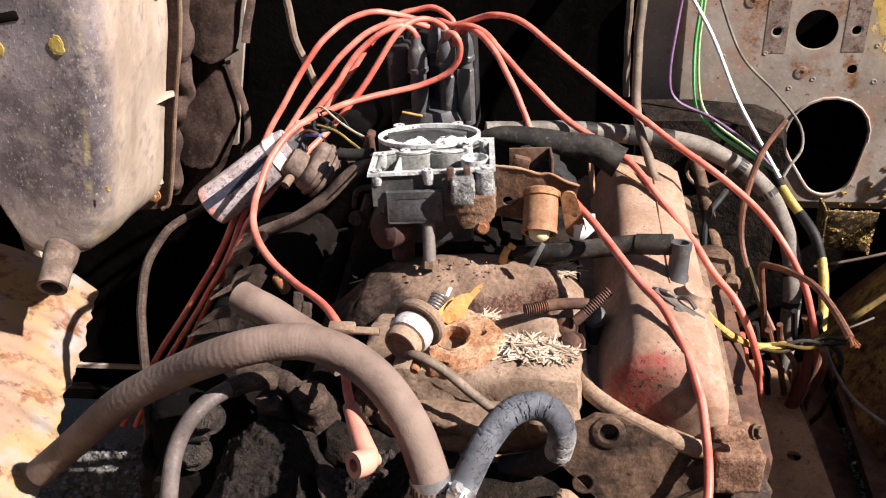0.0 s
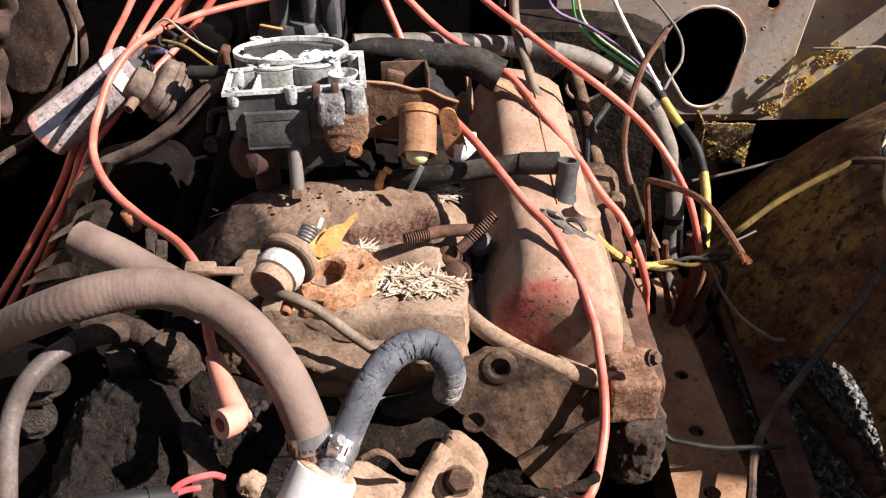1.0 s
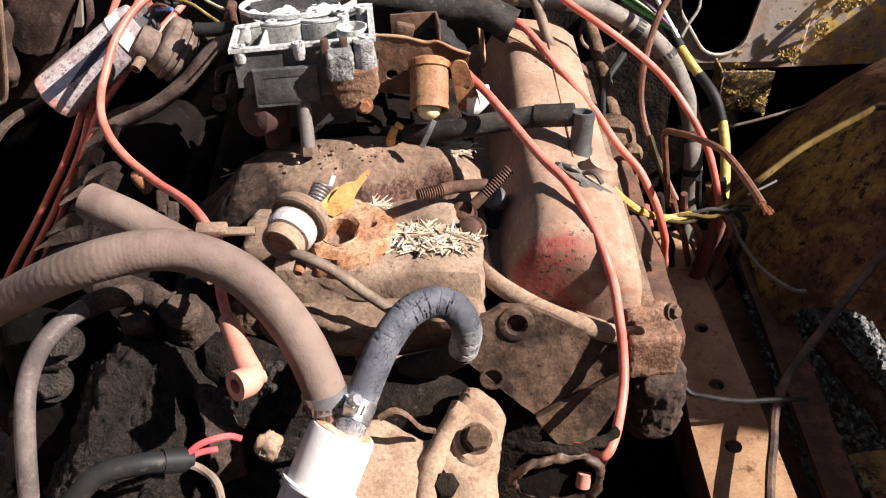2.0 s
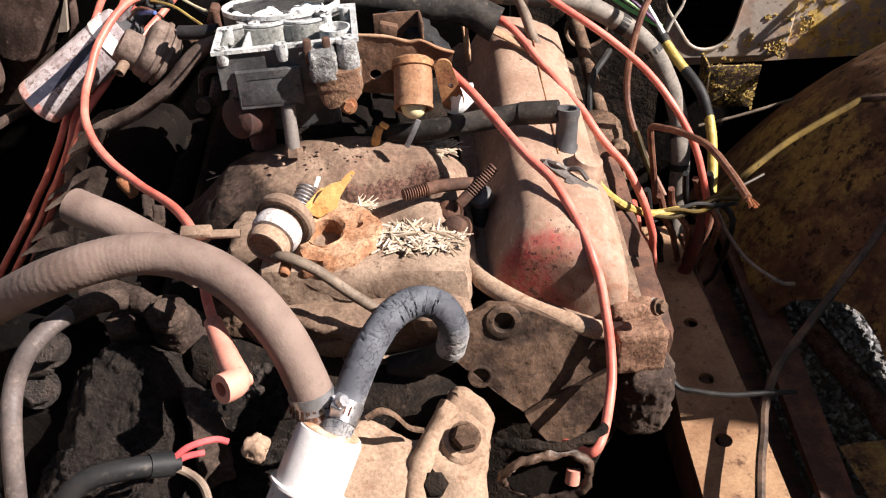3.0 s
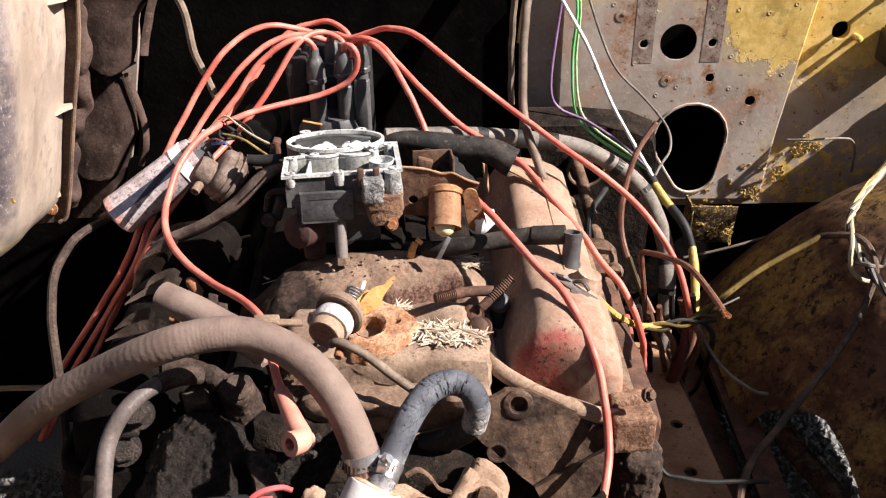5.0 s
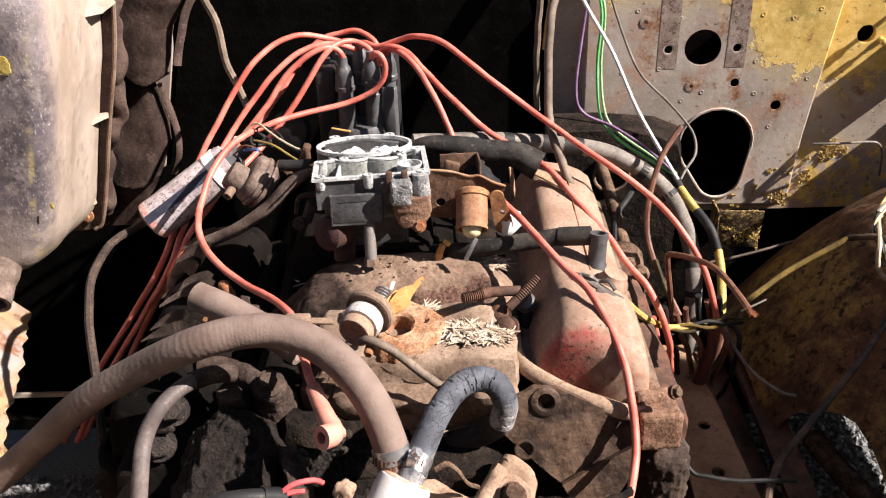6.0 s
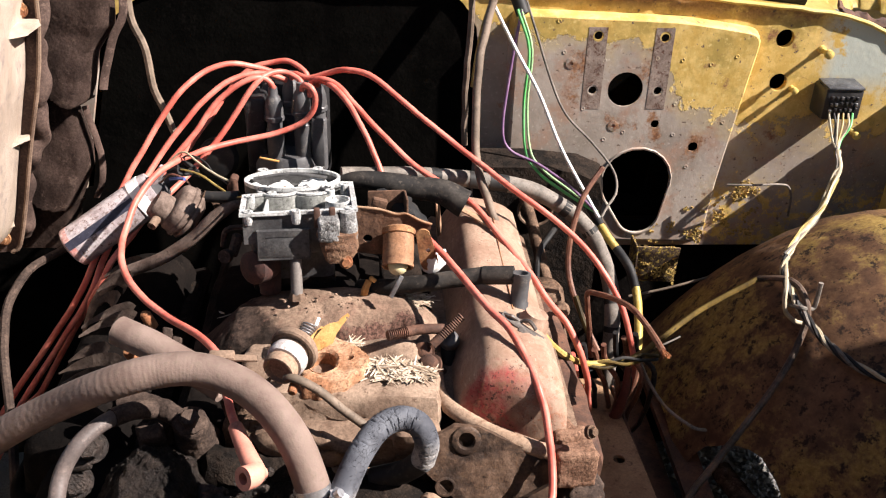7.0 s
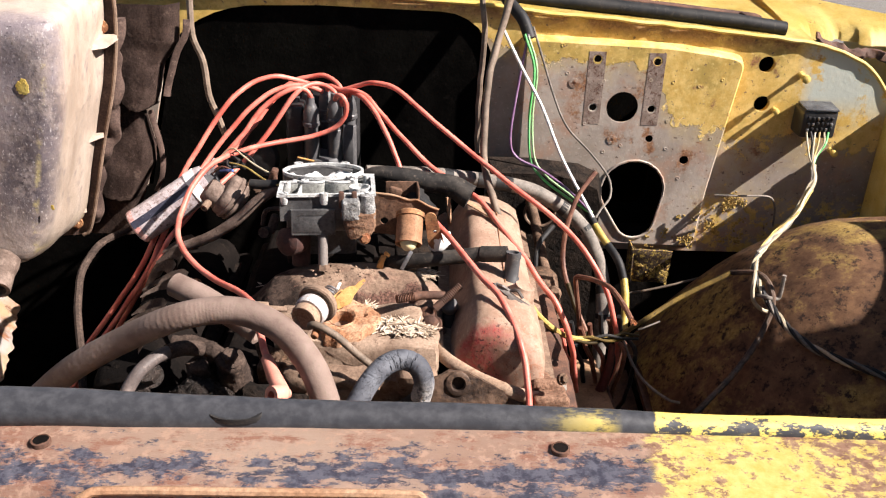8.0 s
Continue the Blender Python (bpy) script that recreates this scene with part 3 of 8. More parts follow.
def slot(a, ra, b, rb, n=12):
    """The outline round two circles."""
    (ax, ay), (bx, by) = a, b
    th = math.atan2(by - ay, bx - ax)
    d = math.acos((ra - rb) / math.hypot(bx - ax, by - ay))
    one = [(ax + ra * math.cos(th + d + k * (2 * math.pi - 2 * d) / n), ay + ra * math.sin(th + d + k * (2 * math.pi - 2 * d) / n)) for k in range(n + 1)]
    two = [(bx + rb * math.cos(th - d + k * 2 * d / n), by + rb * math.sin(th - d + k * 2 * d / n)) for k in range(n + 1)]
    return one + two


def plate(outline, holes, depth, m, inset=0.0, bevel=0.0):
    """A flat sheet with holes, in the plane of m's x and y, going back along its -z by depth. inset: how much the front is drawn in from the back."""
    bm = bmesh.new()
    edges = []
    for loop in [outline] + list(holes):
        vs = [bm.verts.new((*q, 0)) for q in loop]
        edges += [bm.edges.new((vs[i], vs[(i + 1) % len(vs)])) for i in range(len(vs))]
    bmesh.ops.triangle_fill(bm, use_beauty=True, use_dissolve=False, edges=edges)
    bm.normal_update()
    if bm.faces and bm.faces[:][0].normal.z < 0:
        bmesh.ops.reverse_faces(bm, faces=bm.faces[:])
    back = bmesh.ops.extrude_face_region(bm, geom=bm.faces[:])
    moved = [v for v in back["geom"] if isinstance(v, bmesh.types.BMVert)]
    for v in moved:
        v.co.z -= depth
    if inset:
        cx, cy = sum(q[0] for q in outline) / len(outline), sum(q[1] for q in outline) / len(outline)
        rim = {(round(q[0], 5), round(q[1], 5)) for q in outline}
        for v in moved:
            if (round(v.co.x, 5), round(v.co.y, 5)) in rim:
                d = Vector((v.co.x - cx, v.co.y - cy))
                d = Vector((inset if d.x > 0 else -inset, inset if d.y > 0 else -inset))
                v.co.x, v.co.y = v.co.x + d.x, v.co.y + d.y
    bmesh.ops.recalc_face_normals(bm, faces=bm.faces[:])
    bm.transform(m)
    return bm


FRONT = Matrix(((1, 0, 0, 0), (0, 0, -1, 0), (0, 1, 0, 0), (0, 0, 0, 1)))  # plane of x and z, facing -y


def facing(y):
    return Matrix.Translation((0, y, 0)) @ FRONT


def loft(sections, caps=True):
    bm = bmesh.new()
    rings = [[bm.verts.new(q) for q in s] for s in sections]
    n = len(rings[0])
    for a, b in zip(rings, rings[1:]):
        for k in range(n):
            bm.faces.new((a[k], a[(k + 1) % n], b[(k + 1) % n], b[k]))
    if caps:
        bm.faces.new(rings[0][::-1])
        bm.faces.new(rings[-1])
    bmesh.ops.recalc_face_normals(bm, faces=bm.faces[:])
    return bm


def grid(fn, nu, nv, thick=0.0):
    """A sheet from fn(u, v), 0 to 1, with some thickness below it."""
    bm = bmesh.new()
    vs = [[bm.verts.new(fn(i / nu, j / nv)) for j in range(nv + 1)] for i in range(nu + 1)]
    for i in range(nu):
        for j in range(nv):
            bm.faces.new((vs[i][j], vs[i + 1][j], vs[i + 1][j + 1], vs[i][j + 1]))
    if thick:
        bmesh.ops.solidify(bm, geom=bm.faces[:], thickness=thick)
    bmesh.ops.recalc_face_normals(bm, faces=bm.faces[:])
    return bm


def table(z, rows):
    for (a, p), (b, q) in zip(rows, rows[1:]):
        if z <= b:
            return p + (q - p) * max(0.0, (z - a) / (b - a))
    return rows[-1][1]


def hexbolt(at, way, r=0.008, h=0.006, washer=1.35):
    bm = lathe([(r, 0.001), (r, h * 0.8), (r * 0.85, h), (0, h)], at, way, 6)
    if washer:
        bm = merge(bm, lathe([(r * washer, -0.004), (r * washer, 0.0012), (r * 0.9, 0.0016), (0, 0.0016)], at, way, 16))
    return bm


def wire(name, pts, r, mat, label, category="wire", group="", n=8, wobble=0.0, sub=5, hollow=0.0, seed=1.0):
    return solo(name, tube(pts, r, n, sub, None, wobble, seed, 1.0, hollow), mat, label, category, group)


def helix(at, way, r, length, turns, wire_r, n=6, per=12):
    m = basis(at, way)
    pts = [m @ Vector((r * math.cos(2 * math.pi * k / per), r * math.sin(2 * math.pi * k / per), length * k / (turns * per))) for k in range(turns * per + 1)]
    return tube(pts, wire_r, n, 1)


def crust(bm, cut, amp, freq, seed=0.0):
    """Splits a mesh finely and makes its faces uneven, as under caked dirt."""
    bmesh.ops.triangulate(bm, faces=bm.faces[:])
    for _ in range(5):
        long = [e for e in bm.edges if e.calc_length() > cut]
        if long:
            bmesh.ops.subdivide_edges(bm, edges=long, cuts=1)
            bmesh.ops.triangulate(bm, faces=[f for f in bm.faces if len(f.verts) > 3])
    return rough(bm, amp, freq, seed, 4)


def casting(outline, depth, m, soft, amp, freq, cut=0.012):
    """A thick cast plate with rounded, uneven edges."""
    bm = plate(outline, [], depth, Matrix.Identity(4))
    bmesh.ops.dissolve_limit(bm, angle_limit=0.02, verts=bm.verts[:], edges=bm.edges[:])
    bmesh.ops.bevel(bm, geom=[e for e in bm.edges if e.calc_face_angle(0) > 0.6], offset=soft, segments=3, affect="EDGES", profile=0.5)
    bmesh.ops.triangulate(bm, faces=bm.faces[:])
    for _ in range(3):
        long = [e for e in bm.edges if e.calc_length() > cut]
        if long:
            bmesh.ops.subdivide_edges(bm, edges=long, cuts=1)
            bmesh.ops.triangulate(bm, faces=[f for f in bm.faces if len(f.verts) > 3])
    bm.transform(m)
    return rough(bm, amp, freq)


# ---- the ground and the body round the engine bay ----
solo("ground", grid(lambda u, v: (-400 + 800 * u, -400 + 800 * v, 0), 2, 2), M_GRAVEL, "grey gravel ground under the old truck", "ground", kind="structure")


def pebbles(seed, spots):
    """Many small broken stones, each its own eight-sided lump, in one mesh."""
    rnd = random.Random(seed)
    verts, faces = [], []
    for x0, x1, y0, y1, count in spots:
        for _ in range(count):
            x, y, r, turn = rnd.uniform(x0, x1), rnd.uniform(y0, y1), 0.0035 + 0.0065 * rnd.random() ** 2, rnd.uniform(0, 6.3)
            i = len(verts)
            for k in range(4):
                a, d = turn + 1.57 * k, r * rnd.uniform(0.8, 1.35)
                verts.append((x + d * math.cos(a), y + d * math.sin(a), 0.3 * r + r * rnd.uniform(-0.1, 0.4)))
            verts += [(x + r * rnd.uniform(-0.4, 0.4), y + r * rnd.uniform(-0.4, 0.4), r * rnd.uniform(0.8, 1.3)), (x, y, -0.5 * r)]
            for k in range(4):
                faces += [(i + k, i + (k + 1) % 4, i + 4), (i + (k + 1) % 4, i + k, i + 5)]
    me = bpy.data.meshes.new("gravel")
    me.from_pydata(verts, [], faces)
    me.materials.append(M_PEBBLE)
    return tagged(new("gravel", me), "loose broken grey gravel lying under the truck", "gravel", kind="stuff")


pebbles(5, ((0.50, 1.75, 0.45, 2.1, 26000), (-1.5, -0.45, 0.3, 1.7, 12000)))

FW_HOLES = [circle(0.594, 1.082, 0.0322, 28), slot((0.636, 0.900), 0.067, (0.650, 0.832), 0.042), circle(0.534, 1.180, 0.0075, 12), circle(0.654, 1.177, 0.0075, 12),
            circle(0.534, 1.080, 0.0075, 12), circle(0.654, 1.080, 0.0075, 12), circle(0.658, 1.016, 0.008, 12), circle(0.737, 0.971, 0.0095, 12)]


def grown(loop, k):
    cx, cz = sum(q[0] for q in loop) / len(loop), sum(q[1] for q in loop) / len(loop)
    return [(cx + (x - cx) * k, cz + (z - cz) * k) for x, z in loop]


def rounded(pts, r, n=4):
    out = []
    for a, b, c in zip(pts[-1:] + pts[:-1], pts, pts[1:] + pts[:1]):
        a, b, c = Vector(a), Vector(b), Vector(c)
        p, q = b + (a - b).normalized() * min(r, (a - b).length * 0.45), b + (c - b).normalized() * min(r, (c - b).length * 0.45)
        for k in range(n + 1):
            t = k / n
            v = p * (1 - t) ** 2 + b * 2 * t * (1 - t) + q * t * t
            out.append((v.x, v.y))
    return out


def arch():
    """The opening behind the engine, with round upper corners."""
    pts = [(0.325, 0.33), (0.325, 1.14)]
    pts += [(0.220 + 0.105 * math.cos(a), 1.155 + 0.103 * math.sin(a)) for a in (radians(d) for d in range(0, 91, 15))]
    pts += [(-0.02, 1.263)]
    pts += [(-0.13 + 0.215 * math.cos(a), 1.10 + 0.160 * math.sin(a)) for a in (radians(d) for d in range(90, 181, 9))]
    return pts + [(-0.40, 0.87), (-0.87, 0.86), (-0.87, 0.33)]


PANEL = rounded([(0.392, 1.212), (0.392, 0.780), (0.783, 0.772), (0.792, 0.90), (0.808, 1.03), (0.828, 1.182), (0.76, 1.193), (0.68, 1.203), (0.5, 1.209)], 0.022)


def panel_skirt():
    """The rounded drawn edge between the proud panel and the sheet behind it."""
    return loft([[(x, y, z) for x, z in grown(PANEL, k)] for k, y in ((1.0, 1.585), (1.012, 1.586), (1.024, 1.590), (1.034, 1.598), (1.042, 1.607), (1.050, 1.6125))], False)


fw = solo("firewall", plate([(-0.9, 0.32), (0.56, 0.32), (0.562, 0.746), (1.10, 0.746), (1.18, 0.775), (1.185, 1.00), (1.17, 1.06), (1.14, 1.118), (1.112, 1.150), (1.08, 1.176), (1.035, 1.196), (0.98, 1.211), (0.90, 1.223), (0.72, 1.239), (0.465, 1.258), (0.20, 1.278), (-0.9, 1.285)],
          [arch(), circle(0.432, 0.882, 0.05, 20), circle(0.884, 1.171, 0.017, 18), circle(0.888, 1.089, 0.0165, 18)] + [grown(PANEL, 1.035)], 0.012, facing(1.613)), M_FW,
          "worn yellow and grey sheet-metal firewall with holes", "firewall", kind="structure")
panel = part("raised_panel", plate(PANEL, FW_HOLES, 0.003, facing(1.585)), M_FW, fw, "proud stamped panel with pedal and steering holes")
part("skirt", panel_skirt(), M_FW, panel, "", 60)


def bead(at, r=0.0042):
    return lathe([(r, -0.006), (r, 0.0004), (r * 0.7, 0.0008), (r * 0.4, 0.0003), (0, 0.0003)], at, (0, -1, 0), 10)


for x, z in ((0.462, 1.205), (0.55, 1.135), (0.476, 1.150), (0.645, 1.140), (0.692, 1.137), (0.745, 1.130), (0.69, 1.055), (0.786, 1.020), (0.455, 1.040), (0.520, 1.045), (0.695, 0.995), (0.73, 0.93), (0.60, 1.000), (0.565, 0.985), (0.79, 1.145)):
    part("rivet", bead((x, 1.585, z)), M_FW, fw)
for x, z in ((0.49, 1.13), (0.58, 1.012)):
    part("washer", lathe([(0.010, -0.004), (0.010, 0.001), (0.004, 0.0015), (0.004, -0.002)], (x, 1.585, z), (0, -1, 0), 14), M_FW, fw)
for x, z, l in ((0.956, 1.152, 0.036), (0.915, 1.078, 0.020), (1.052, 0.992, 0.026)):
    g = min(1.0, 0.45 + 15 * l)
    part("stud", lathe([(0.0075 * g, -0.005), (0.0075 * g, 0.004), (0.0045 * g, 0.005), (0.0045 * g, l - 0.008), (0.0085 * g, l - 0.008), (0.0085 * g, l), (0.003 * g, l + 0.002), (0, l + 0.002)], (x, 1.613, z), (0, -1, 0), 10), M_YELLOW, fw)
for x in (0.534, 0.654):
    part("mounting_strip", plate([(x - 0.018, 1.195), (x + 0.016, 1.195), (x + 0.016, 1.045), (x - 0.018, 1.045)], [circle(x, 1.179, 0.010, 12), circle(x, 1.08, 0.010, 12)], 0.0015, facing(1.5845)),
         M_STRIP, fw)
part("rim", tube([(x, 1.584, z) for x, z in slot((0.636, 0.900), 0.068, (0.650, 0.832), 0.043)] + [(slot((0.636, 0.900), 0.068, (0.650, 0.832), 0.043)[0][0], 1.584, slot((0.636, 0.900), 0.068, (0.650, 0.832), 0.043)[0][1])], 0.0028, 6, 1), M_FW, fw)
# collar in the same near-black, shade put into its colour
part("collar", merge(plate(circle(0.643, 0.878, 0.1, 24), [slot((0.640, 0.915), 0.045, (0.648, 0.87), 0.035)], 0.006, facing(1.66))), M_DEEP_SHADE, fw)

# cab and tunnel behind, coloured near black for the shade seen through the openings
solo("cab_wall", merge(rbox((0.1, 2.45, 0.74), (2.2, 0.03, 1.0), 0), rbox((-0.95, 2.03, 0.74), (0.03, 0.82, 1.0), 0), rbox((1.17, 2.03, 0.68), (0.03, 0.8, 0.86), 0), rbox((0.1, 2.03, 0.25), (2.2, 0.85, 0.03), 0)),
     M_DEEP_SHADE, "inside of the cab behind the firewall, coloured black for its shade", "cab", kind="structure")
solo("tunnel", loft([[(x * (1 - 0.25 * k) + 0.01, 1.62 + 0.75 * k, 0.45 + (z - 0.45) * (1 - 0.12 * k)) for x, z in arch()] for k in (0, 0.5, 1)]), M_DEEP_SHADE, "engine tunnel reaching into the cab, coloured black for its deep shade", "tunnel", kind="structure")
COWL_LINE = [(-0.9, 1.61, 1.292), (-0.3, 1.606, 1.288), (0.20, 1.606, 1.281), (0.465, 1.606, 1.261), (0.72, 1.607, 1.242), (0.90, 1.608, 1.226), (0.98, 1.609, 1.214), (1.035, 1.610, 1.199), (1.08, 1.611, 1.179), (1.112, 1.612, 1.153), (1.14, 1.612, 1.12), (1.17, 1.613, 1.06), (1.185, 1.613, 1.0)]
COWL_PATH = smooth_path(COWL_LINE, 8)


def cowl(u, v):
    k = 0.50 * u * (len(COWL_PATH) - 1)
    i = min(int(k), len(COWL_PATH) - 2)
    q = Vector(COWL_PATH[i]).lerp(Vector(COWL_PATH[i + 1]), k - i)
    out = Vector((1.0, 0, 0.6)).normalized() * max(0.0, q.x - 0.86) * 0.35
    return q + out * v + Vector((0, 0.9 * v + 0.004, 0.035 * v + 0.002 * noise.noise(q * 9 + Vector((0, 6 * v, 0)))))


solo("cowl", grid(cowl, 70, 10, 0.004), M_YELLOW, "faded yellow cowl top", "cowl", kind="structure")


solo("cowl_lip", tube(COWL_LINE, 0.0042, 8, 8, None, 0.004, 2.0), M_YELLOW, "rusted folded edge along the cowl", "trim", kind="structure")
solo("cowl_seal", tube([(0.30, 1.665, 1.286), (0.5, 1.66, 1.272), (0.72, 1.655, 1.256), (0.86, 1.65, 1.243), (0.92, 1.648, 1.236)], 0.015, 10, 6, None, 0.001), M_RUBBER, "black rubber weatherstrip lying along the cowl", "weatherstrip")
solo("cowl_grille", merge(rbox((0.64, 1.715, 1.266), (0.46, 0.03, 0.012), 0.003, (0, 5, 0)), rbox((0.86, 1.695, 1.248), (0.04, 0.03, 0.016), 0.005, (0, 6, 10))), M_RUST_DARK, "black slot with flaked paint in the cowl", "vent")
def fender_top(u, v):
    x = 0.945 + 0.8 * u
    ragged = 0.034 * noise.noise(Vector((x * 17, 1, 0))) + 0.012 * noise.noise(Vector((x * 48, 4, 0)))
    front = 1.630 + 0.11 * min(1.0, max(0.0, (x - 0.95) / 0.07)) + ragged * min(1.0, max(0.0, (x - 0.94) / 0.04))
    back = max(front + 0.05, 1.95 - 0.76 * (x - 1.03))
    return (x + (1 - v) ** 6 * 0.02 * noise.noise(Vector((u * 50, 9, 0))), front + (back - front) * v, 1.228 - 0.06 * u + 0.03 * v - 0.025 * (1 - v) ** 8)


solo("fender_top", grid(fender_top, 120, 12, 0.003), M_YELLOW, "yellow fender top with a rusted ragged edge", "fender", kind="structure")
solo("rusted_cowl_corner", rough(tube([(0.985, 1.650, 1.212), (1.03, 1.66, 1.200), (1.08, 1.665, 1.196), (1.13, 1.66, 1.180), (1.20, 1.66, 1.17)], 0.010, 8, 10, None, 0.02, 3.0, 0.5), 0.006, 60), M_RUST_DARK, "rusted-through corner of the cowl", "cowl", kind="structure")

# padded left part of the firewall beside the heater
PAD_EDGE = [(0.78, -0.375), (0.90, -0.366), (0.935, -0.350), (0.985, -0.329), (1.02, -0.327), (1.06, -0.334), (1.09, -0.340), (1.10, -0.312), (1.13, -0.302), (1.18, -0.292), (1.22, -0.262), (1.30, -0.255)]


def pad_panel(u, v):
    z = 0.835 + 0.455 * v
    x = -0.62 + (table(z, PAD_EDGE) + 0.62) * u
    y = 1.445
    for cx, lip, top, half, k in ((-0.338, 1.094, 1.21, 0.036, 0.034), (-0.392, 0.912, 1.05, 0.050, 0.030)):
        edge = lip + 0.016 * ((x - cx) / half) ** 2
        full = min(1.0, max(0.0, (top - z) / (top - lip)))
        side = max(0.0, 1 - ((x - cx) / (half * 1.3)) ** 2)
        y -= k * full ** 1.3 * side ** 0.5 * min(1.0, max(0.0, (z - edge) / 0.006))
    y += 0.03 * max(0.0, (u - 0.93) / 0.07) ** 2
    return (x, y + 0.004 * noise.noise(Vector((x, z, 3)) * 22) + 0.0015 * noise.noise(Vector((x * 60, z * 25, 5))), z)


pad = solo("insulation_panel", grid(pad_panel, 60, 170, 0.010), M_PAD, "dusty black bulging insulation panel on the firewall", "insulation", kind="structure")
part("edge_strip", tube([(-0.243, 1.465, 1.262), (-0.246, 1.46, 1.235), (-0.263, 1.455, 1.205), (-0.278, 1.45, 1.16), (-0.288, 1.445, 1.122)], 0.0075, 8, 6, None, 0.002, 1.0, 0.4), M_PAD, pad)
part("edge_strip", tube([(-0.327, 1.462, 1.088), (-0.318, 1.46, 1.045), (-0.312, 1.46, 1.0), (-0.319, 1.46, 0.955), (-0.332, 1.46, 0.925)], 0.006, 8, 6, None, 0.002, 1.0, 0.4), M_PAD, pad)
part("crust_strip", tube([(-0.350, 1.405, 1.27), (-0.362, 1.405, 1.18), (-0.385, 1.405, 1.08), (-0.412, 1.405, 1.00), (-0.445, 1.405, 0.88)], 0.013, 10, 24, None, 0.016, 5.0, 0.6), M_PAD, pad, "lumpy sealing strip")

# toe panel with the round pipe hole
toe_bm = plate([(0.335, 0.42), (0.555, 0.42), (0.555, 0.90), (0.545, 0.935), (0.50, 0.955), (0.42, 0.965), (0.335, 0.965)], [circle(0.432, 0.882, 0.030, 22)], 0.06, facing(1.50), 0.012)
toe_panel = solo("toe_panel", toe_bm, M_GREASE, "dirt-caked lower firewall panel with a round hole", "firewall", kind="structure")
part("hole_rim", tube([(0.432 + 0.031 * math.cos(a), 1.497, 0.882 + 0.031 * math.sin(a)) for a in (2 * math.pi * k / 20 for k in range(21))], 0.003, 6, 1), M_DUST, toe_panel)
solo("column_pipe", tube([(0.410, 1.52, 0.91), (0.420, 1.42, 0.875), (0.428, 1.34, 0.84), (0.440, 1.22, 0.79)], 0.0105, 10, 4, None, 0.001), M_DIRT, "dirty pipe coming through the firewall hole", "pipe")
solo("flaked_bracket", rough(merge(rbox((0.683, 1.535, 0.745), (0.088, 0.004, 0.085), 0.0015, (8, 0, -4), 3), rbox((0.645, 1.555, 0.745), (0.004, 0.05, 0.08), 0.001)), 0.002, 60), dirty("flaking_yellow_on_rust", (0.07, 0.045, 0.03), (0.11, 0.07, 0.045), (0.55, 0.38, 0.08), 30, bump=0.002, coarse=0.004, spots=(0.53, 0.57)), "rusty bracket with flaking yellow paint", "bracket")
# black sheet paints the wheelhouse's shade below the firewall edge
solo("lower_firewall", rbox((0.86, 1.64, 0.56), (0.62, 0.02, 0.46), 0.004, (-3, 0, 0)), M_BLACK, "lower firewall coloured black for the shade behind the wheelhouse", "firewall", kind="structure")

random.seed(77)
M_FLAKE = dirty("loose_yellow_paint", (0.34, 0.22, 0.055), (0.52, 0.36, 0.11), (0.18, 0.12, 0.05), 60, bump=0.0006, coarse=0.0006, speck=0.3)


def flakes(count, spot):
    """Curled scales of loose paint that stand off the sheet."""
    out = []
    while len(out) < count:
        q = spot()
        if q is None:
            continue
        r = random.uniform(0.0007, 0.0024)
        out.append(rbox(q, (2.2 * r, 0.0012, 1.6 * r), 0, (random.uniform(-40, 40), random.uniform(0, 180), random.uniform(-35, 35))))
    return merge(*out)


def firewall_spot():
    x, z = random.uniform(0.68, 0.90), random.uniform(0.766, 0.905)
    if noise.noise(Vector((x * 26, z * 26, 3))) + 0.5 * noise.noise(Vector((x * 70, z * 70, 1))) < 0.12 or (x < 0.815 and z > 0.845):
        return None
    return (x, (1.584 if x < 0.785 else 1.611), z) if not 0.785 < x < 0.81 else None


def bracket_spot():
    x, z = random.uniform(0.643, 0.724), random.uniform(0.706, 0.784)
    return (x, 1.5318 + 0.14 * (z - 0.745) - 0.07 * (x - 0.683), z) if noise.noise(Vector((x * 40, z * 40, 8))) > 0.08 - 4 * (x - 0.68) else None


tagged(solo("paint_flakes", flakes(420, firewall_spot), M_FLAKE, "curled flakes of yellow paint on the firewall", "paint flakes"), kind="stuff")
tagged(solo("paint_flakes", flakes(220, bracket_spot), M_FLAKE, "curled flakes of yellow paint on the rusty bracket", "paint flakes"), kind="stuff")

# right wheelhouse
CREST = [(0.55, 0.50), (0.63, 0.64), (0.68, 0.72), (0.745, 0.805), (0.813, 0.871), (0.893, 0.923), (0.965, 0.955), (1.09, 0.971), (1.45, 0.975)]
CUT = [(0.60, 73), (0.66, 72), (0.69, 68), (0.717, 63), (0.73, 57), (0.741, 50), (0.752, 38), (0.775, 14)]


def wheelhouse(u, v):
    x = 1.45 - 0.82 * v ** 0.8
    low = table(x, CUT)
    th = radians(low + (165 - low) * u)
    crest = (table(x - 0.02, CREST) + table(x, CREST) + table(x + 0.02, CREST)) / 3
    q = Vector((x, 1.25 - 0.46 * math.cos(th), crest - 0.62 * (1 - math.sin(th))))
    return q + (0.006 * noise.noise(q * 6) + 0.0025 * noise.noise(q * 30)) * Vector((0, 0, 1))


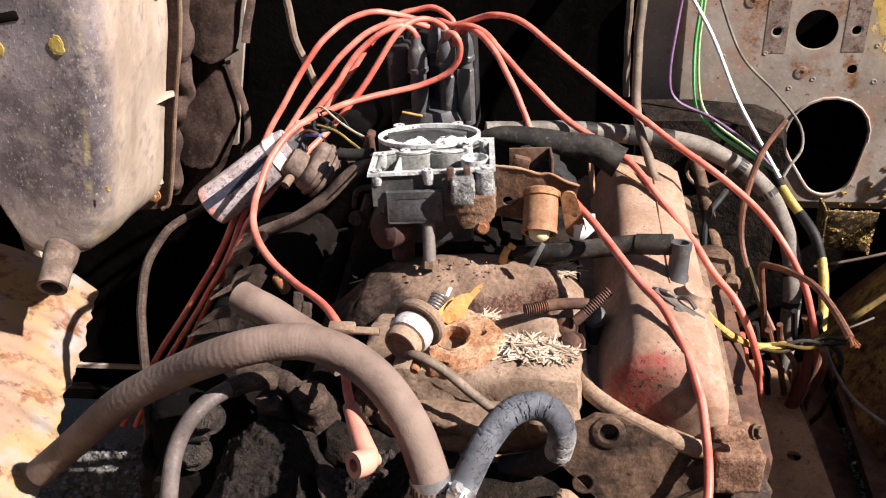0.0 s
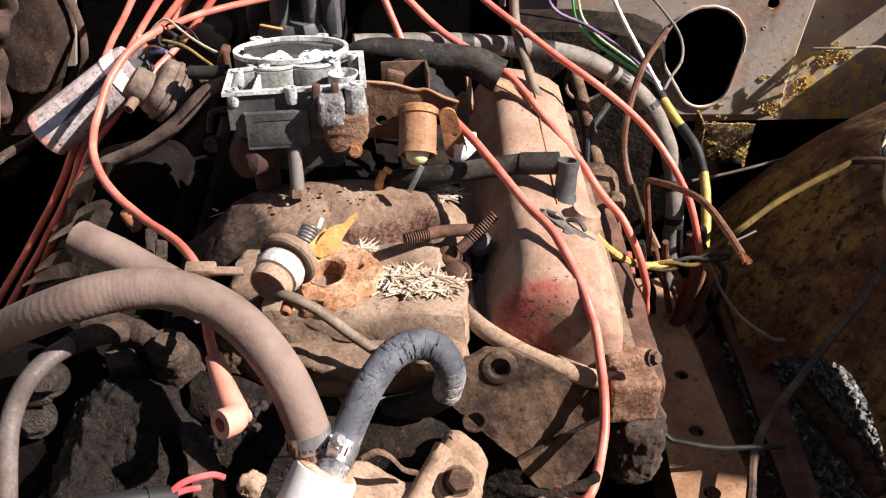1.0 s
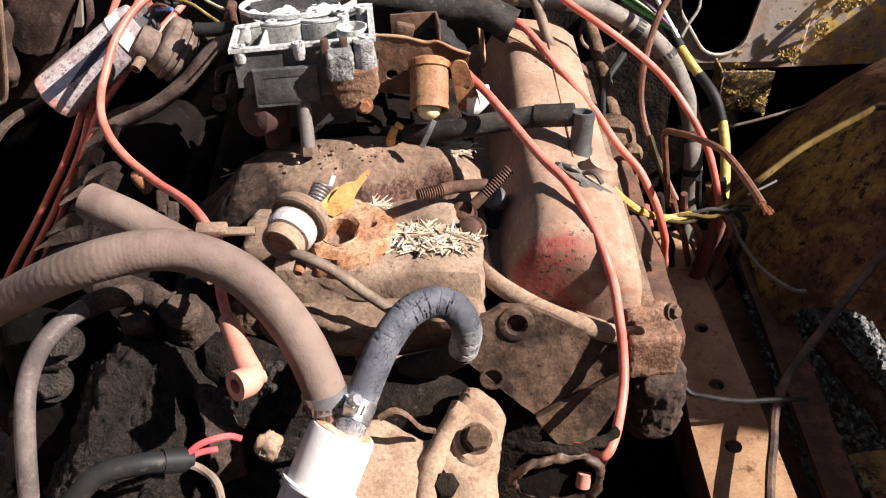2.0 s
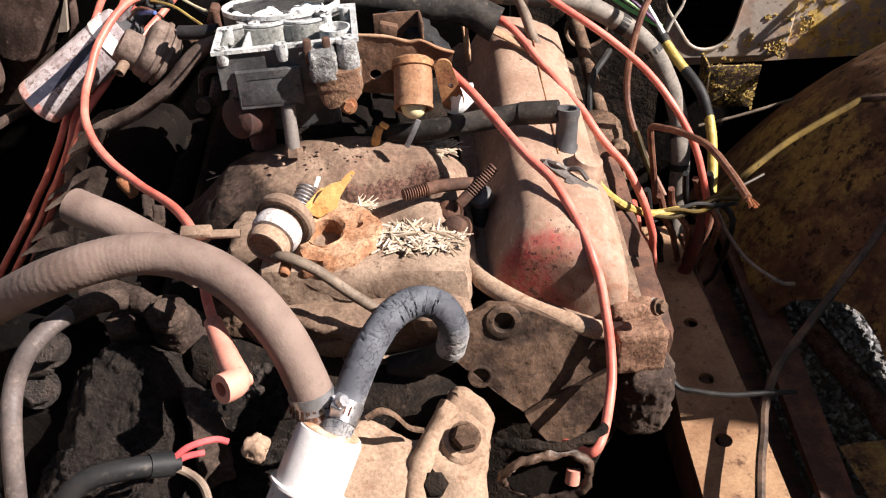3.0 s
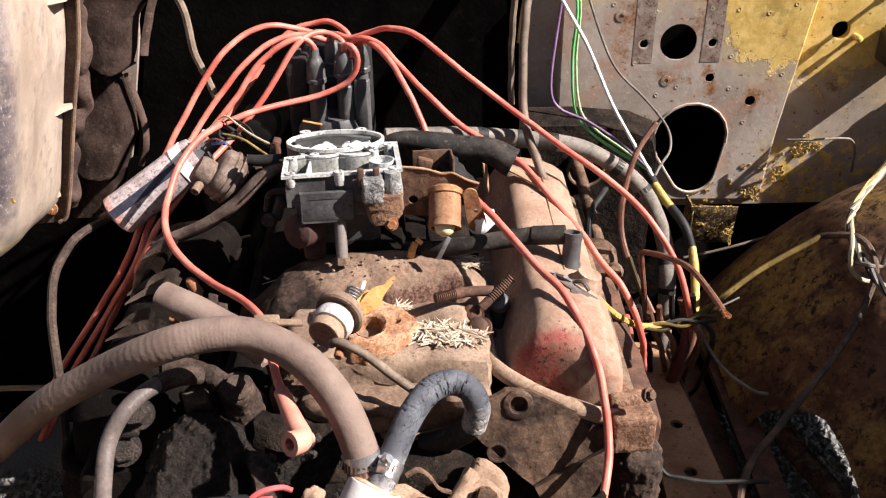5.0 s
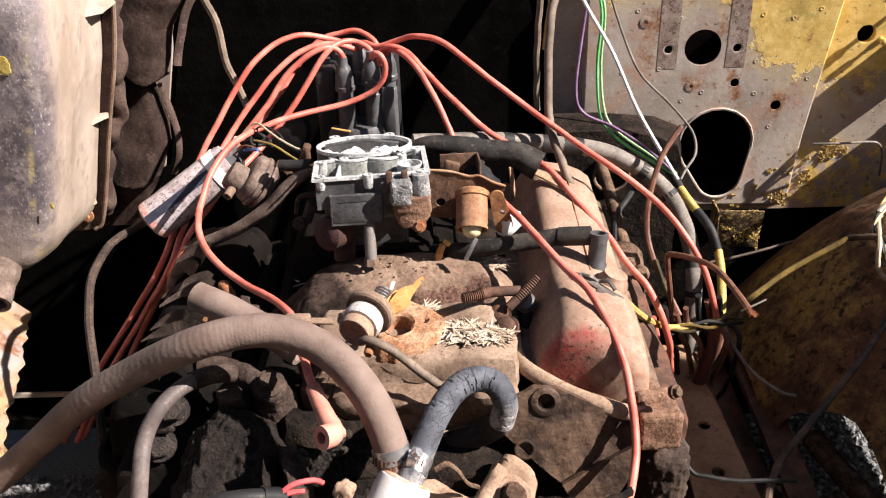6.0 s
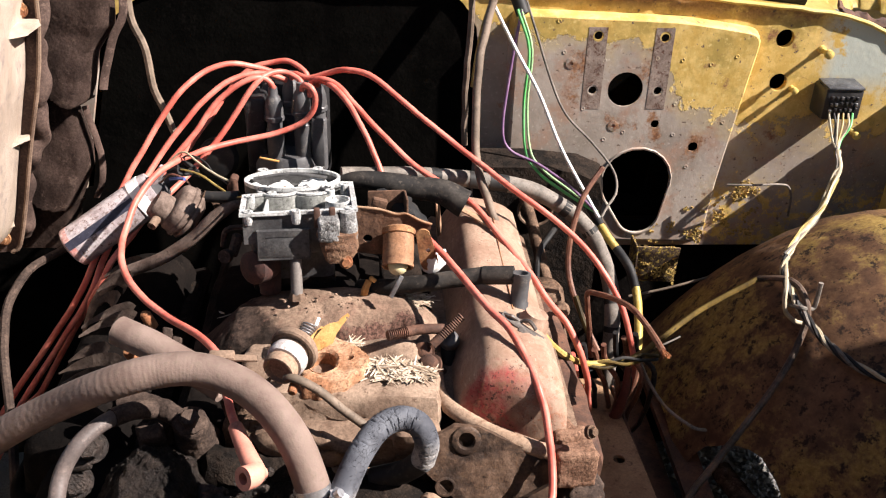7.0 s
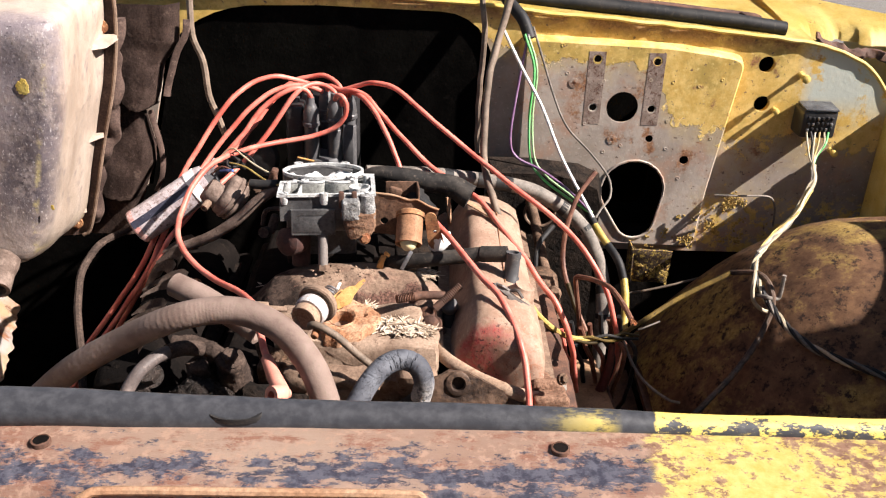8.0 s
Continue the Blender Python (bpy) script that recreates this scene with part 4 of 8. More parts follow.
solo("inner_fender", grid(wheelhouse, 64, 60, 0.004), M_FEND, "rusted yellow-brown rounded wheelhouse panel", "inner fender", kind="structure")
solo("fender_brace", tube([(0.630, 1.50, 0.694), (0.700, 1.50, 0.711), (0.778, 1.50, 0.735), (0.860, 1.50, 0.765)], 0.0026, 6, 6), M_TANWIRE, "thin rod lying along the wheelhouse", "rod")
# added mostly out of view to cast shade into the bay
solo("fender_shade_blocks", merge(rbox((1.30, 1.57, 0.80), (0.30, 0.10, 0.58), 0.01), rbox((1.33, 0.78, 0.715), (0.03, 0.96, 1.07), 0.012), rbox((1.33, 1.75, 0.665), (0.03, 1.0, 0.97), 0.012)), M_YELLOW, "yellow outer fender blocks added to shade the firewall and ground", "fender", kind="structure")

# added out of view, only to cast shade on rail and wheelhouse
solo("unseen_shade_blocker", merge(rbox((2.02, 0.63, 1.07), (0.06, 0.32, 2.14), 0.01), rbox((2.02, 0.87, 0.925), (0.06, 0.16, 1.85), 0.01)), M_RUST_DARK, "unseen stepped blocker added to shade the rail and wheelhouse", "wall", kind="structure")

# left apron, with a ragged rusted edge
def apron(u, v):
    y = 0.45 + 0.88 * u
    edge = -0.408 - 0.150 * (y - 0.75) / 0.5 + 0.008 * noise.noise(Vector((y * 42, 2, 0))) + 0.012 * noise.noise(Vector((y * 9, 7, 0)))
    x = edge - 0.75 * v
    z = 0.80 - 0.05 * math.exp(-14 * v) + 0.10 * math.sin(min(1, v * 1.6) * 1.5) - 0.02 * u
    return (x, y, z)


solo("left_apron", grid(apron, 120, 24, 0.003), M_LFEND, "sunlit faded yellow and rust inner fender with ragged edge", "inner fender", kind="structure")
# added unseen panel that closes the bay against light from the left
solo("left_fender", rbox((-1.15, 0.9, 0.55), (0.02, 1.6, 0.62), 0.004), M_YELLOW, "unseen fender panel added on the far side to keep light out", "fender", kind="structure")

# radiator support across the front
def support(u, v):
    prof = [(0.3152, 1.2412), (0.306, 1.2627), (0.2892, 1.2642), (0.2731, 1.2642), (0.2501, 1.2611), (0.2401, 1.2627), (0.2308, 1.2611), (0.2248, 1.2527), (0.2194, 1.255), (0.2117, 1.2511), (0.2048, 1.2258), (0.2032, 1.1721)]
    s = v * (len(prof) - 1)
    i = min(int(s), len(prof) - 2)
    k = s - i
    y, z = (prof[i][0] * (1 - k) + prof[i + 1][0] * k, prof[i][1] * (1 - k) + prof[i + 1][1] * k)
    x = -1.1 + 2.4 * u
    return (x, y - 0.004 * math.sin(2.2 * x), z + 0.002 * math.sin(7 * x))


sup = solo("radiator_support", grid(support, 60, 11, 0.004), M_SUP, "rusty painted radiator support with yellow overspray", "radiator support", kind="structure")
for x in (-0.0415, 0.2900):
    z = 1.2652 + 0.002 * math.sin(7 * x)
    # flat black disc stands in for the dark of an open hole
    part("bolt_hole_disc", lathe([(0.0050, -0.001), (0.0050, 0.0008), (0, 0.0008)], (x, 0.2685, z), (0, 0, 1), 18), M_BLACK, sup)
    part("hole_rim", rough(lathe([(0.0064, -0.002), (0.0062, 0.0008), (0.0050, 0.0012), (0.0048, -0.001)], (x, 0.2685, z), (0, 0, 1), 18), 0.0006, 300), M_RUST_DARK, sup)
SLIM = [min(1.0, max(0.60, 1.0 - 0.68 * (-1.1 + 0.1 * k + 0.076))) for k in range(25)]
seal = solo("hood_seal", tube([(-1.1 + 0.1 * k, 0.2969, 1.2558 + 0.0127 * SLIM[k] + 0.001 * math.sin(k * 2.0)) for k in range(25)], 0.0142, 16, 4, lambda s: table(s * 24, list(enumerate(SLIM))), 0.0012, 3.0, 0.85), M_SEAL, "black rubber hood seal with yellow overspray", "weatherstrip")
part("dimple", lathe([(0.0, -0.0030), (0.0110, -0.0014), (0.0150, 0.0012), (0.0175, 0.0016), (0.0205, -0.0022)], (0.078, 0.2905, 1.2725), (0.0, -0.35, 1), 24, 0.36), M_RUBBER, seal)
solo("support_lip", tube([(-0.0132, 0.2117, 1.2488), (0.0006, 0.2232, 1.2604), (0.0198, 0.2263, 1.2623), (0.108, 0.2271, 1.2625), (0.1885, 0.2279, 1.2623), (0.2023, 0.2255, 1.2604), (0.2092, 0.214, 1.2488)], 0.003, 8, 4), M_RUSTY_TAN, "bright worn bead along the support edge", "trim")
# added unseen wall that closes the bay against light from the front
solo("bay_front_wall", merge(rbox((0.1, 0.172, 0.76), (2.4, 0.03, 0.94), 0.004)), M_SUP, "unseen panel added below the radiator support to keep light out", "radiator support", kind="structure")

# frame rail and braces seen beside the engine
rail = thing("frame_rail", (0.49, 0.8, 0.66), "rusty tan frame rail with round holes", "frame rail")
part("top_flange", plate([(0.442, 0.40), (0.535, 0.40), (0.533, 0.86), (0.528, 1.06), (0.52, 1.22), (0.462, 1.22), (0.460, 1.00), (0.448, 0.86)],
     [circle(0.487, 0.834, 0.0095, 14), circle(0.492, 0.925, 0.009, 14), circle(0.497, 1.02, 0.009, 14)], 0.005, pose(0, 0, 0.742, -1.5)), M_RAIL, rail, "perforated top flange")
# webs in a darker rust than the flange, for the shade beside them
for x in (0.529, 0.452):
    part("web", rbox((x, 0.80, 0.678), (0.004, 0.80, 0.085), 0.001, (-1.5, 0, 0)), M_RUST_DARK, rail)
brace = thing("body_brace", (0.63, 0.93, 0.57), "dull rusty brace beside the frame rail", "brace")
part("top_flange", loft([[(0.622, 1.36, 0.630), (0.668, 1.36, 0.630), (0.668, 1.36, 0.618), (0.622, 1.36, 0.618)], [(0.618, 1.1, 0.624), (0.662, 1.1, 0.624), (0.662, 1.1, 0.612), (0.618, 1.1, 0.612)], [(0.602, 0.5, 0.615), (0.636, 0.5, 0.615), (0.636, 0.5, 0.603), (0.602, 0.5, 0.603)]]), M_RUST_DARK, brace)
part("web", rbox((0.652, 0.93, 0.590), (0.005, 0.86, 0.05), 0.001, (0.5, 0, -2)), M_RUST_DARK, brace)
# added dark sheet, stands in for the shade between rail and brace
part("dark_gap_sheet", rbox((0.575, 0.93, 0.575), (0.085, 0.9, 0.005), 0.001, (0.5, 0, -1)), M_RUST_DARK, brace)
solo("corner_panel", grid(lambda u, v: (0.665 + 0.5 * u, 0.62 + 0.285 * v + 0.06 * u + 0.01 * noise.noise(Vector((u * 14, 3, 0))), 0.60 + 0.03 * u + 0.02 * math.sin(3 * v)), 24, 10, 0.004), M_FEND, "rust-eaten lower edge of the inner fender", "inner fender", kind="structure")
solo("lower_strut", tube([(0.690, 1.10, 0.62), (0.712, 1.01, 0.615), (0.735, 0.92, 0.61)], 0.017, 10, 8, None, 0.006, 3.0), M_BROWNFUR, "fuzzy dirt-caked strut under the fender", "strut")
solo("cross_member", rbox((0.1, 0.62, 0.38), (1.3, 0.25, 0.12), 0.01), M_BLACK, "black cross member under the engine", "cross member", kind="structure")
# added black sheet, stands in for the shade under the engine
solo("underside_shade_sheet", rbox((0.1, 1.0, 0.40), (1.02, 1.2, 0.02), 0.005), M_BLACK, "black sheet added below the engine for the shade there", "underside", kind="structure")

# ---- heater box ----
def heater():
    h = thing("heater_box", (-0.5, 1.39, 0.86), "scuffed grey heater housing with flecks of yellow paint", "heater box")
    def ring(y, pts):
        return [(x, y, z) for x, z in pts]
    front = [(-0.78, 1.33), (-0.36, 1.33), (-0.353, 1.30), (-0.364, 1.20), (-0.379, 1.13), (-0.42, 0.97), (-0.452, 0.925), (-0.475, 0.912), (-0.525, 0.912), (-0.545, 0.93), (-0.58, 1.06), (-0.60, 1.10), (-0.78, 1.12)]
    back = [(-0.80, 1.345), (-0.37, 1.345), (-0.363, 1.30), (-0.380, 1.18), (-0.410, 1.06), (-0.452, 0.90), (-0.475, 0.875), (-0.50, 0.868), (-0.57, 0.868), (-0.60, 0.89), (-0.62, 1.00), (-0.64, 1.06), (-0.80, 1.08)]
    front, back = rounded(front, 0.035, 5), rounded(back, 0.030, 5)
    secs = []
    bend = [(1.137 + 0.034 * (1 - math.sin(radians(a))), 1.0 - 0.16 * (1 - math.cos(radians(a)))) for a in range(0, 91, 15)]
    for y, k, s in [(1.395, 0, 1.0), (1.37, 0.06, 1.0), (1.32, 0.28, 1.0), (1.26, 0.54, 1.0), (1.21, 0.78, 1.0)] + [(y, 1.0, s) for y, s in bend] + [(1.1365, 1.0, 0.6), (1.1362, 1.0, 0.3), (1.136, 1.0, 0.04)]:
        ring3 = [(b[0] * (1 - k) + f[0] * k, b[1] * (1 - k) + f[1] * k) for b, f in zip(back, front)]
        cx, cz = -0.56, 1.12
        secs.append(ring(y, [(cx + (x - cx) * s, cz + (z - cz) * s) for x, z in ring3]))
    bm = loft(secs)
    bmesh.ops.subdivide_edges(bm, edges=[e for e in bm.edges if e.calc_length() > 0.03], cuts=2, use_grid_fill=True)
    part("body", rough(bm, 0.003, 11), M_HEAT, h, angle=70)
    fl = [(-0.80, 1.365), (-0.352, 1.365), (-0.344, 1.29), (-0.359, 1.18), (-0.393, 1.055), (-0.44, 0.885), (-0.46, 0.858), (-0.58, 0.845), (-0.64, 0.90), (-0.66, 1.06), (-0.80, 1.08)]
    part("flange", plate(fl, [], 0.006, facing(1.392), 0.0), M_PAD, h, "dirty mounting flange")
    part("flange_edge", tube([(x, 1.387, z) for x, z in fl[1:7]], 0.0035, 8, 5, None, 0.001), M_DUST, h, "dusty raised edge")
    for x, z in ((-0.372, 1.262), (-0.470, 0.884)):
        part("screw", merge(hexbolt((x, 1.386, z), (0, -1, 0.1), 0.0075, 0.006), lathe([(0.012, -0.004), (0.012, 0.001), (0.0, 0.001)], (x, 1.387, z), (0, -1, 0), 16)), M_RUST, h, "rusty hexagon screw")
    for x0, z in ((-0.388, 1.238), (-0.409, 1.058), (-0.465, 0.905)):
        part("rib", loft([[(x0 - 0.05, 1.26, z + 0.002), (x0 - 0.05, 1.26, z - 0.002), (x0 - 0.05, 1.38, z - 0.004), (x0 - 0.05, 1.38, z + 0.004)], [(x0 + 0.012, 1.372, z + 0.010), (x0 + 0.012, 1.372, z + 0.004), (x0 + 0.018, 1.388, z + 0.002), (x0 + 0.018, 1.388, z + 0.011)]]), M_HEAT, h)
    part("bracket", loft([[(-0.415, 1.25, 1.243), (-0.415, 1.25, 1.247), (-0.40, 1.385, 1.248), (-0.40, 1.385, 1.243)], [(-0.352, 1.345, 1.236), (-0.352, 1.345, 1.241), (-0.345, 1.388, 1.250), (-0.345, 1.388, 1.240)]]), M_HEAT, h, "bent mounting tab")
    p0, p1 = Vector((-0.497, 1.175, 0.945)), Vector((-0.488, 1.085, 0.905))
    part("drain_pipe", tube([p0, p0.lerp(p1, 0.5), p1], 0.0205, 20, 3, lambda s: 1.15 if s < 0.55 else 1.0, hollow=0.72), M_BELL, h, "short open drain pipe")
    random.seed(8)
    for cx, cz, r, k in ((-0.408, 1.228, 0.011, 8), (-0.49, 1.228, 0.010, 4), (-0.398, 1.03, 0.004, 2)):
        bits = []
        for j in range(k):
            a, d = random.uniform(0, 6.3), r * 0.6 * random.random()
            n = 9
            loop = [(cx + d * math.cos(a) + r * (0.35 + 0.5 * random.random()) * math.cos(2 * math.pi * i / n), cz + d * math.sin(a) + r * (0.4 + 0.7 * random.random()) * math.sin(2 * math.pi * i / n)) for i in range(n)]
            bits.append(plate(loop, [], 0.0016, facing(1.1340 - 0.00015 * j)))
        part("paint_fleck", merge(*bits), M_YTAPE, h, "splash of bright yellow paint")
    # black block set in the face gives the dark of a slot
    part("top_slot", rbox((-0.475, 1.1370, 1.262), (0.05, 0.004, 0.012), 0.003, (0, -8, 0)), M_BLACK, h, "black block standing in for a dark slot")
    return h


heater()

# ---- engine ----
engine = thing("engine", (0.06, 1.05, 0.35), "dusty rusting V8 engine with carburettor on top", "engine")
part("block", merge(rbox((0.06, 1.09, 0.62), (0.34, 0.52, 0.52), 0.02, cuts=8, amp=0.008), rbox((0.27, 1.08, 0.72), (0.20, 0.50, 0.34), 0.03, (0, 18, 0), 8, 0.006), rbox((-0.17, 1.09, 0.665), (0.18, 0.50, 0.34), 0.03, (0, -18, 0), 8, 0.006)), M_GREASE, engine, "grease-caked cylinder block and heads")


def cover_section(y, v, w, m, half):
    prof = [(-1.0, 0.0), (-0.95, 0.18), (-0.86, 0.45), (-0.76, 0.71), (-0.68, 0.87), (-0.56, 0.965), (-0.38, 1.0), (-0.1, 1.005), (0.25, 0.985), (0.55, 0.93), (0.79, 0.79), (0.92, 0.56), (0.98, 0.27), (1.0, 0.0)]
    return [m @ Vector((half * w * a, y + 0.036 * max(0, (0.95 - y) / 0.138) * max(0, 0.6 - a) / 1.6, 0.078 * v * b)) for a, b in prof]


def valve_cover(cx, cz, tilt, mat, rim_mat, name_label):
    m = pose(cx, 0.022, cz, 0, tilt, 0)
    prof = [(0.812, 0.03, 0.97), (0.814, 0.35, 0.975), (0.818, 0.66, 0.985), (0.827, 0.86, 0.995), (0.842, 0.965, 1.0), (0.866, 1.015, 1.0), (0.90, 1.025, 1.0), (0.935, 1.0, 1.0), (0.955, 0.93, 1.0), (0.975, 0.91, 1.0), (1.1, 0.91, 1.0), (1.25, 0.91, 1.0), (1.31, 0.88, 1.0), (1.328, 0.75, 0.97), (1.336, 0.45, 0.93), (1.338, 0.03, 0.88)]
    bm = loft([cover_section(y, v, w, m, 0.065) for y, v, w in prof])
    bmesh.ops.subdivide_edges(bm, edges=[e for e in bm.edges if e.calc_length() > 0.02], cuts=2, use_grid_fill=True)
    cover = part("valve_cover", rough(bm, 0.0012, 30), mat, engine, name_label, 60)
    rim = [(-0.082, 0.885), (-0.078, 0.862), (-0.060, 0.842), (-0.02, 0.817), (0.03, 0.800), (0.078, 0.797), (0.087, 0.812), (0.087, 1.33), (0.075, 1.352), (-0.07, 1.352), (-0.082, 1.33)]
    part("flange", plate(rim, [], 0.006, m @ Matrix.Translation((0, 0, 0.003))), rim_mat, cover, "dusty flange")
    part("lip", tube([m @ Vector((x, y, 0.004)) for x, y in ((-0.083, 0.95), (-0.084, 0.89), (-0.079, 0.861), (-0.061, 0.840), (-0.02, 0.814), (0.03, 0.797), (0.078, 0.794))], 0.0092, 12, 6, None, 0.0012, 2.0, 0.65), M_PALECAST if rim_mat is M_DUST else rim_mat, cover, "rolled edge")
    return cover, m


vc, VCM = valve_cover(0.303, 0.916, 11, M_VC, M_DUST, "faded red valve cover with chipped paint and dust")
part("crease", tube([VCM @ Vector((0.006, y, 0.0712)) for y in (0.985, 1.1, 1.2, 1.3)], 0.0008, 5, 3, None, 0.002), M_RUST, vc)
part("filler_boss", lathe([(0.021, 0), (0.0195, 0.012), (0.0165, 0.016), (0.0150, 0.022), (0, 0.022)], VCM @ Vector((0.030, 0.965, 0.060)), VCM.to_3x3() @ Vector((0.1, 0, 1)), 20), M_VC, vc)
part("clip", merge(rbox(VCM @ Vector((0.004, 0.935, 0.079)), (0.05, 0.012, 0.003), 0.001, (0, 20, -35)), rbox(VCM @ Vector((0.02, 0.925, 0.075)), (0.034, 0.016, 0.002), 0.0008, (0, 24, -20)), tube([VCM @ Vector(q) for q in ((-0.018, 0.955, 0.079), (-0.006, 0.940, 0.087), (0.006, 0.942, 0.081), (0.016, 0.935, 0.087), (0.026, 0.93, 0.079))], 0.0026, 6, 4)), M_WORN, vc, "bent spring clip")
part("rear_bracket", merge(rbox((0.262, 1.255, 1.012), (0.055, 0.012, 0.003), 0.001, (10, 14, -32)), rbox((0.240, 1.262, 0.985), (0.003, 0.012, 0.055), 0.001, (0, -6, -30)), rbox((0.30, 1.235, 0.998), (0.05, 0.012, 0.003), 0.001, (8, 18, -30))), M_RUSTY_TAN, vc, "bent rusty bracket")
# cover and flange black for the shade left of the engine
lvc, LVM = valve_cover(-0.214, 0.818, -12, M_BLACK, M_BLACK, "finned valve cover coloured black for the shade under the wires")
FINS = (((-0.250, 1.195), (-0.190, 1.188)), ((-0.250, 1.155), (-0.192, 1.145)), ((-0.247, 1.115), (-0.197, 1.092)), ((-0.246, 1.063), (-0.171, 1.065)), ((-0.243, 1.041), (-0.165, 1.048)), ((-0.240, 0.985), (-0.180, 0.972)), ((-0.244, 0.961), (-0.161, 0.949)), ((-0.238, 0.933), (-0.156, 0.924)), ((-0.238, 0.903), (-0.180, 0.882)))


def fin_blade(root, tip):
    """An upright cast blade, low at its root and cut off square at its tall tip."""
    def f(u, v):
        high = 0.003 + 0.030 * u ** 1.25
        top = 0.926 + 0.037 * math.sin(1.45 * u) - 0.006 * max(0.0, (u - 0.88) / 0.12) ** 2
        x, y = root[0] + (tip[0] - root[0]) * u, root[1] + (tip[1] - root[1]) * u
        return (x - 0.020 * (1 - v) * u ** 4, y + 0.005 * math.sin(math.pi * u) - 0.002 * (1 - v), top - high * (1 - v) + 0.0015 * noise.noise(Vector((x * 60, y * 9, v))))
    return grid(f, 20, 4, 0.0034)


for x, y, z in ((-0.217, 1.002, 0.922), (-0.166, 0.998, 0.925), (-0.165, 1.084, 0.925)):
    part("cover_bolt", rough(lathe([(0.0075, -0.02), (0.0075, 0.004), (0.005, 0.009), (0, 0.010)], (x, y, z), (-0.3, -0.3, 1), 12), 0.0015, 90), M_RUST, lvc, "small rusty bolt")
for x, y, h in ((-0.132, 1.048, 0.03), (-0.116, 1.030, 0.026)):
    part("upright_tab", crust(rbox((x, y, 0.915), (0.013, 0.006, h), 0.002, (-20, 12, 10)), 0.006, 0.002, 90), M_OILY, lvc, "", 60)
for root, tip in FINS:
    part("fin", fin_blade(root, tip), M_BELL, lvc, "dusty cast fin")


def hump(u, v):
    x = -0.100 + 0.330 * u
    a = math.pi * v
    top = 0.984 - 0.055 * max(0, (0.62 - u) / 0.62) ** 2 - 0.035 * max(0, (0.2 - u) / 0.2) - 0.012 * max(0, (u - 0.62) / 0.38) - 0.03 * max(0, (u - 0.82) / 0.18) ** 2
    half = 0.060 * (1 - 0.35 * max(0.0, (0.4 - u) / 0.4) ** 2)
    y = 1.026 + 0.020 * math.sin(math.pi * u) - 0.006 * u - half * math.cos(a)
    q = Vector((x, y, 0.900 + (top - 0.900) * math.sin(a) ** 0.42))
    pit = max(0.0, noise.noise(q * 95) - 0.15) + 0.6 * max(0.0, noise.noise(q * 190 + Vector((3, 1, 5))) - 0.1)
    a0, a1 = Vector((0.075, 0.972)), Vector((0.175, 0.998))
    flat = Vector((q.x, q.y))
    t = min(1.0, max(0.0, (flat - a0).dot(a1 - a0) / (a1 - a0).length_squared))
    near = math.exp(-((flat - a0.lerp(a1, t)).length / 0.017) ** 2)
    q = q - Vector((0, 0, 0.026 * near)) + Vector((0, 0, 0.006 * near * noise.noise(q * 120)))
    lift = 0.0016 * noise.noise(q * 40) + 0.007 * noise.noise(q * 12) + 0.0008 * noise.noise(q * 150) - 0.0022 * pit
    return q + lift * Vector((0, -0.5, 1))


M_RUNNER = dirty("dust_on_pale_casting", (0.20, 0.135, 0.097), (0.33, 0.235, 0.172), (0.13, 0.080, 0.056), 22, 0.9, bump=0.0012, coarse=0.0018, spec=0.15, speck=0.4)
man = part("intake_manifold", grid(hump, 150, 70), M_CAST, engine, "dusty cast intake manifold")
# valley black for the shadow that falls behind the runner
part("valley", merge(rbox((0.06, 1.12, 0.872), (0.30, 0.46, 0.06), 0.012, (0, 0, 0), 10, 0.006), rbox((0.055, 1.145, 0.935), (0.13, 0.13, 0.07), 0.012, (0, 0, 0), 4, 0.004)), M_BLACK, man, "valley behind the runner, coloured black for the shade")
part("front_deck", merge(rbox((0.122, 0.905, 0.925), (0.205, 0.085, 0.062), 0.014, (-6, 0, -4), 10, 0.005), rbox((0.085, 0.955, 0.925), (0.21, 0.07, 0.05), 0.012, (0, 0, 0), 8, 0.006)), M_RUNNER, man, "dust-covered front of the manifold")
part("lower_runner", rough(tube([(0.120, 0.966, 0.934), (0.150, 0.961, 0.942), (0.182, 0.956, 0.943), (0.196, 0.954, 0.932)], 0.025, 20, 8, None, 0.002, 2.0, 0.8), 0.0016, 60), M_RUNNER, man, "smooth dusty lower runner")
part("front_wall", merge(rbox((0.115, 0.858, 0.875), (0.215, 0.035, 0.11), 0.012, (14, 0, 0), 10, 0.005), rbox((0.19, 0.842, 0.91), (0.05, 0.03, 0.07), 0.01, (20, 0, 0), 5, 0.003), rbox((0.085, 0.835, 0.895), (0.09, 0.02, 0.028), 0.008, (0, -12, 0), 5, 0.004)), M_DUST, man)
for pts in (((0.045, 0.838, 0.934), (0.075, 0.832, 0.928), (0.105, 0.829, 0.918), (0.140, 0.829, 0.908)), ((0.068, 0.828, 0.884), (0.100, 0.826, 0.877), (0.138, 0.828, 0.872), (0.165, 0.83, 0.872))):
    part("ledge", crust(tube(pts, 0.0085, 10, 5, None, 0.003, 2.0, 0.8), 0.006, 0.003, 70), M_DUST, man, "", 60)
M_THERMO = dirty("dusty_orange_rust", (0.33, 0.155, 0.080), (0.50, 0.300, 0.185), (0.09, 0.042, 0.028), 34, 0.85, bump=0.0020, coarse=0.003, spec=0.2, speck=0.5)
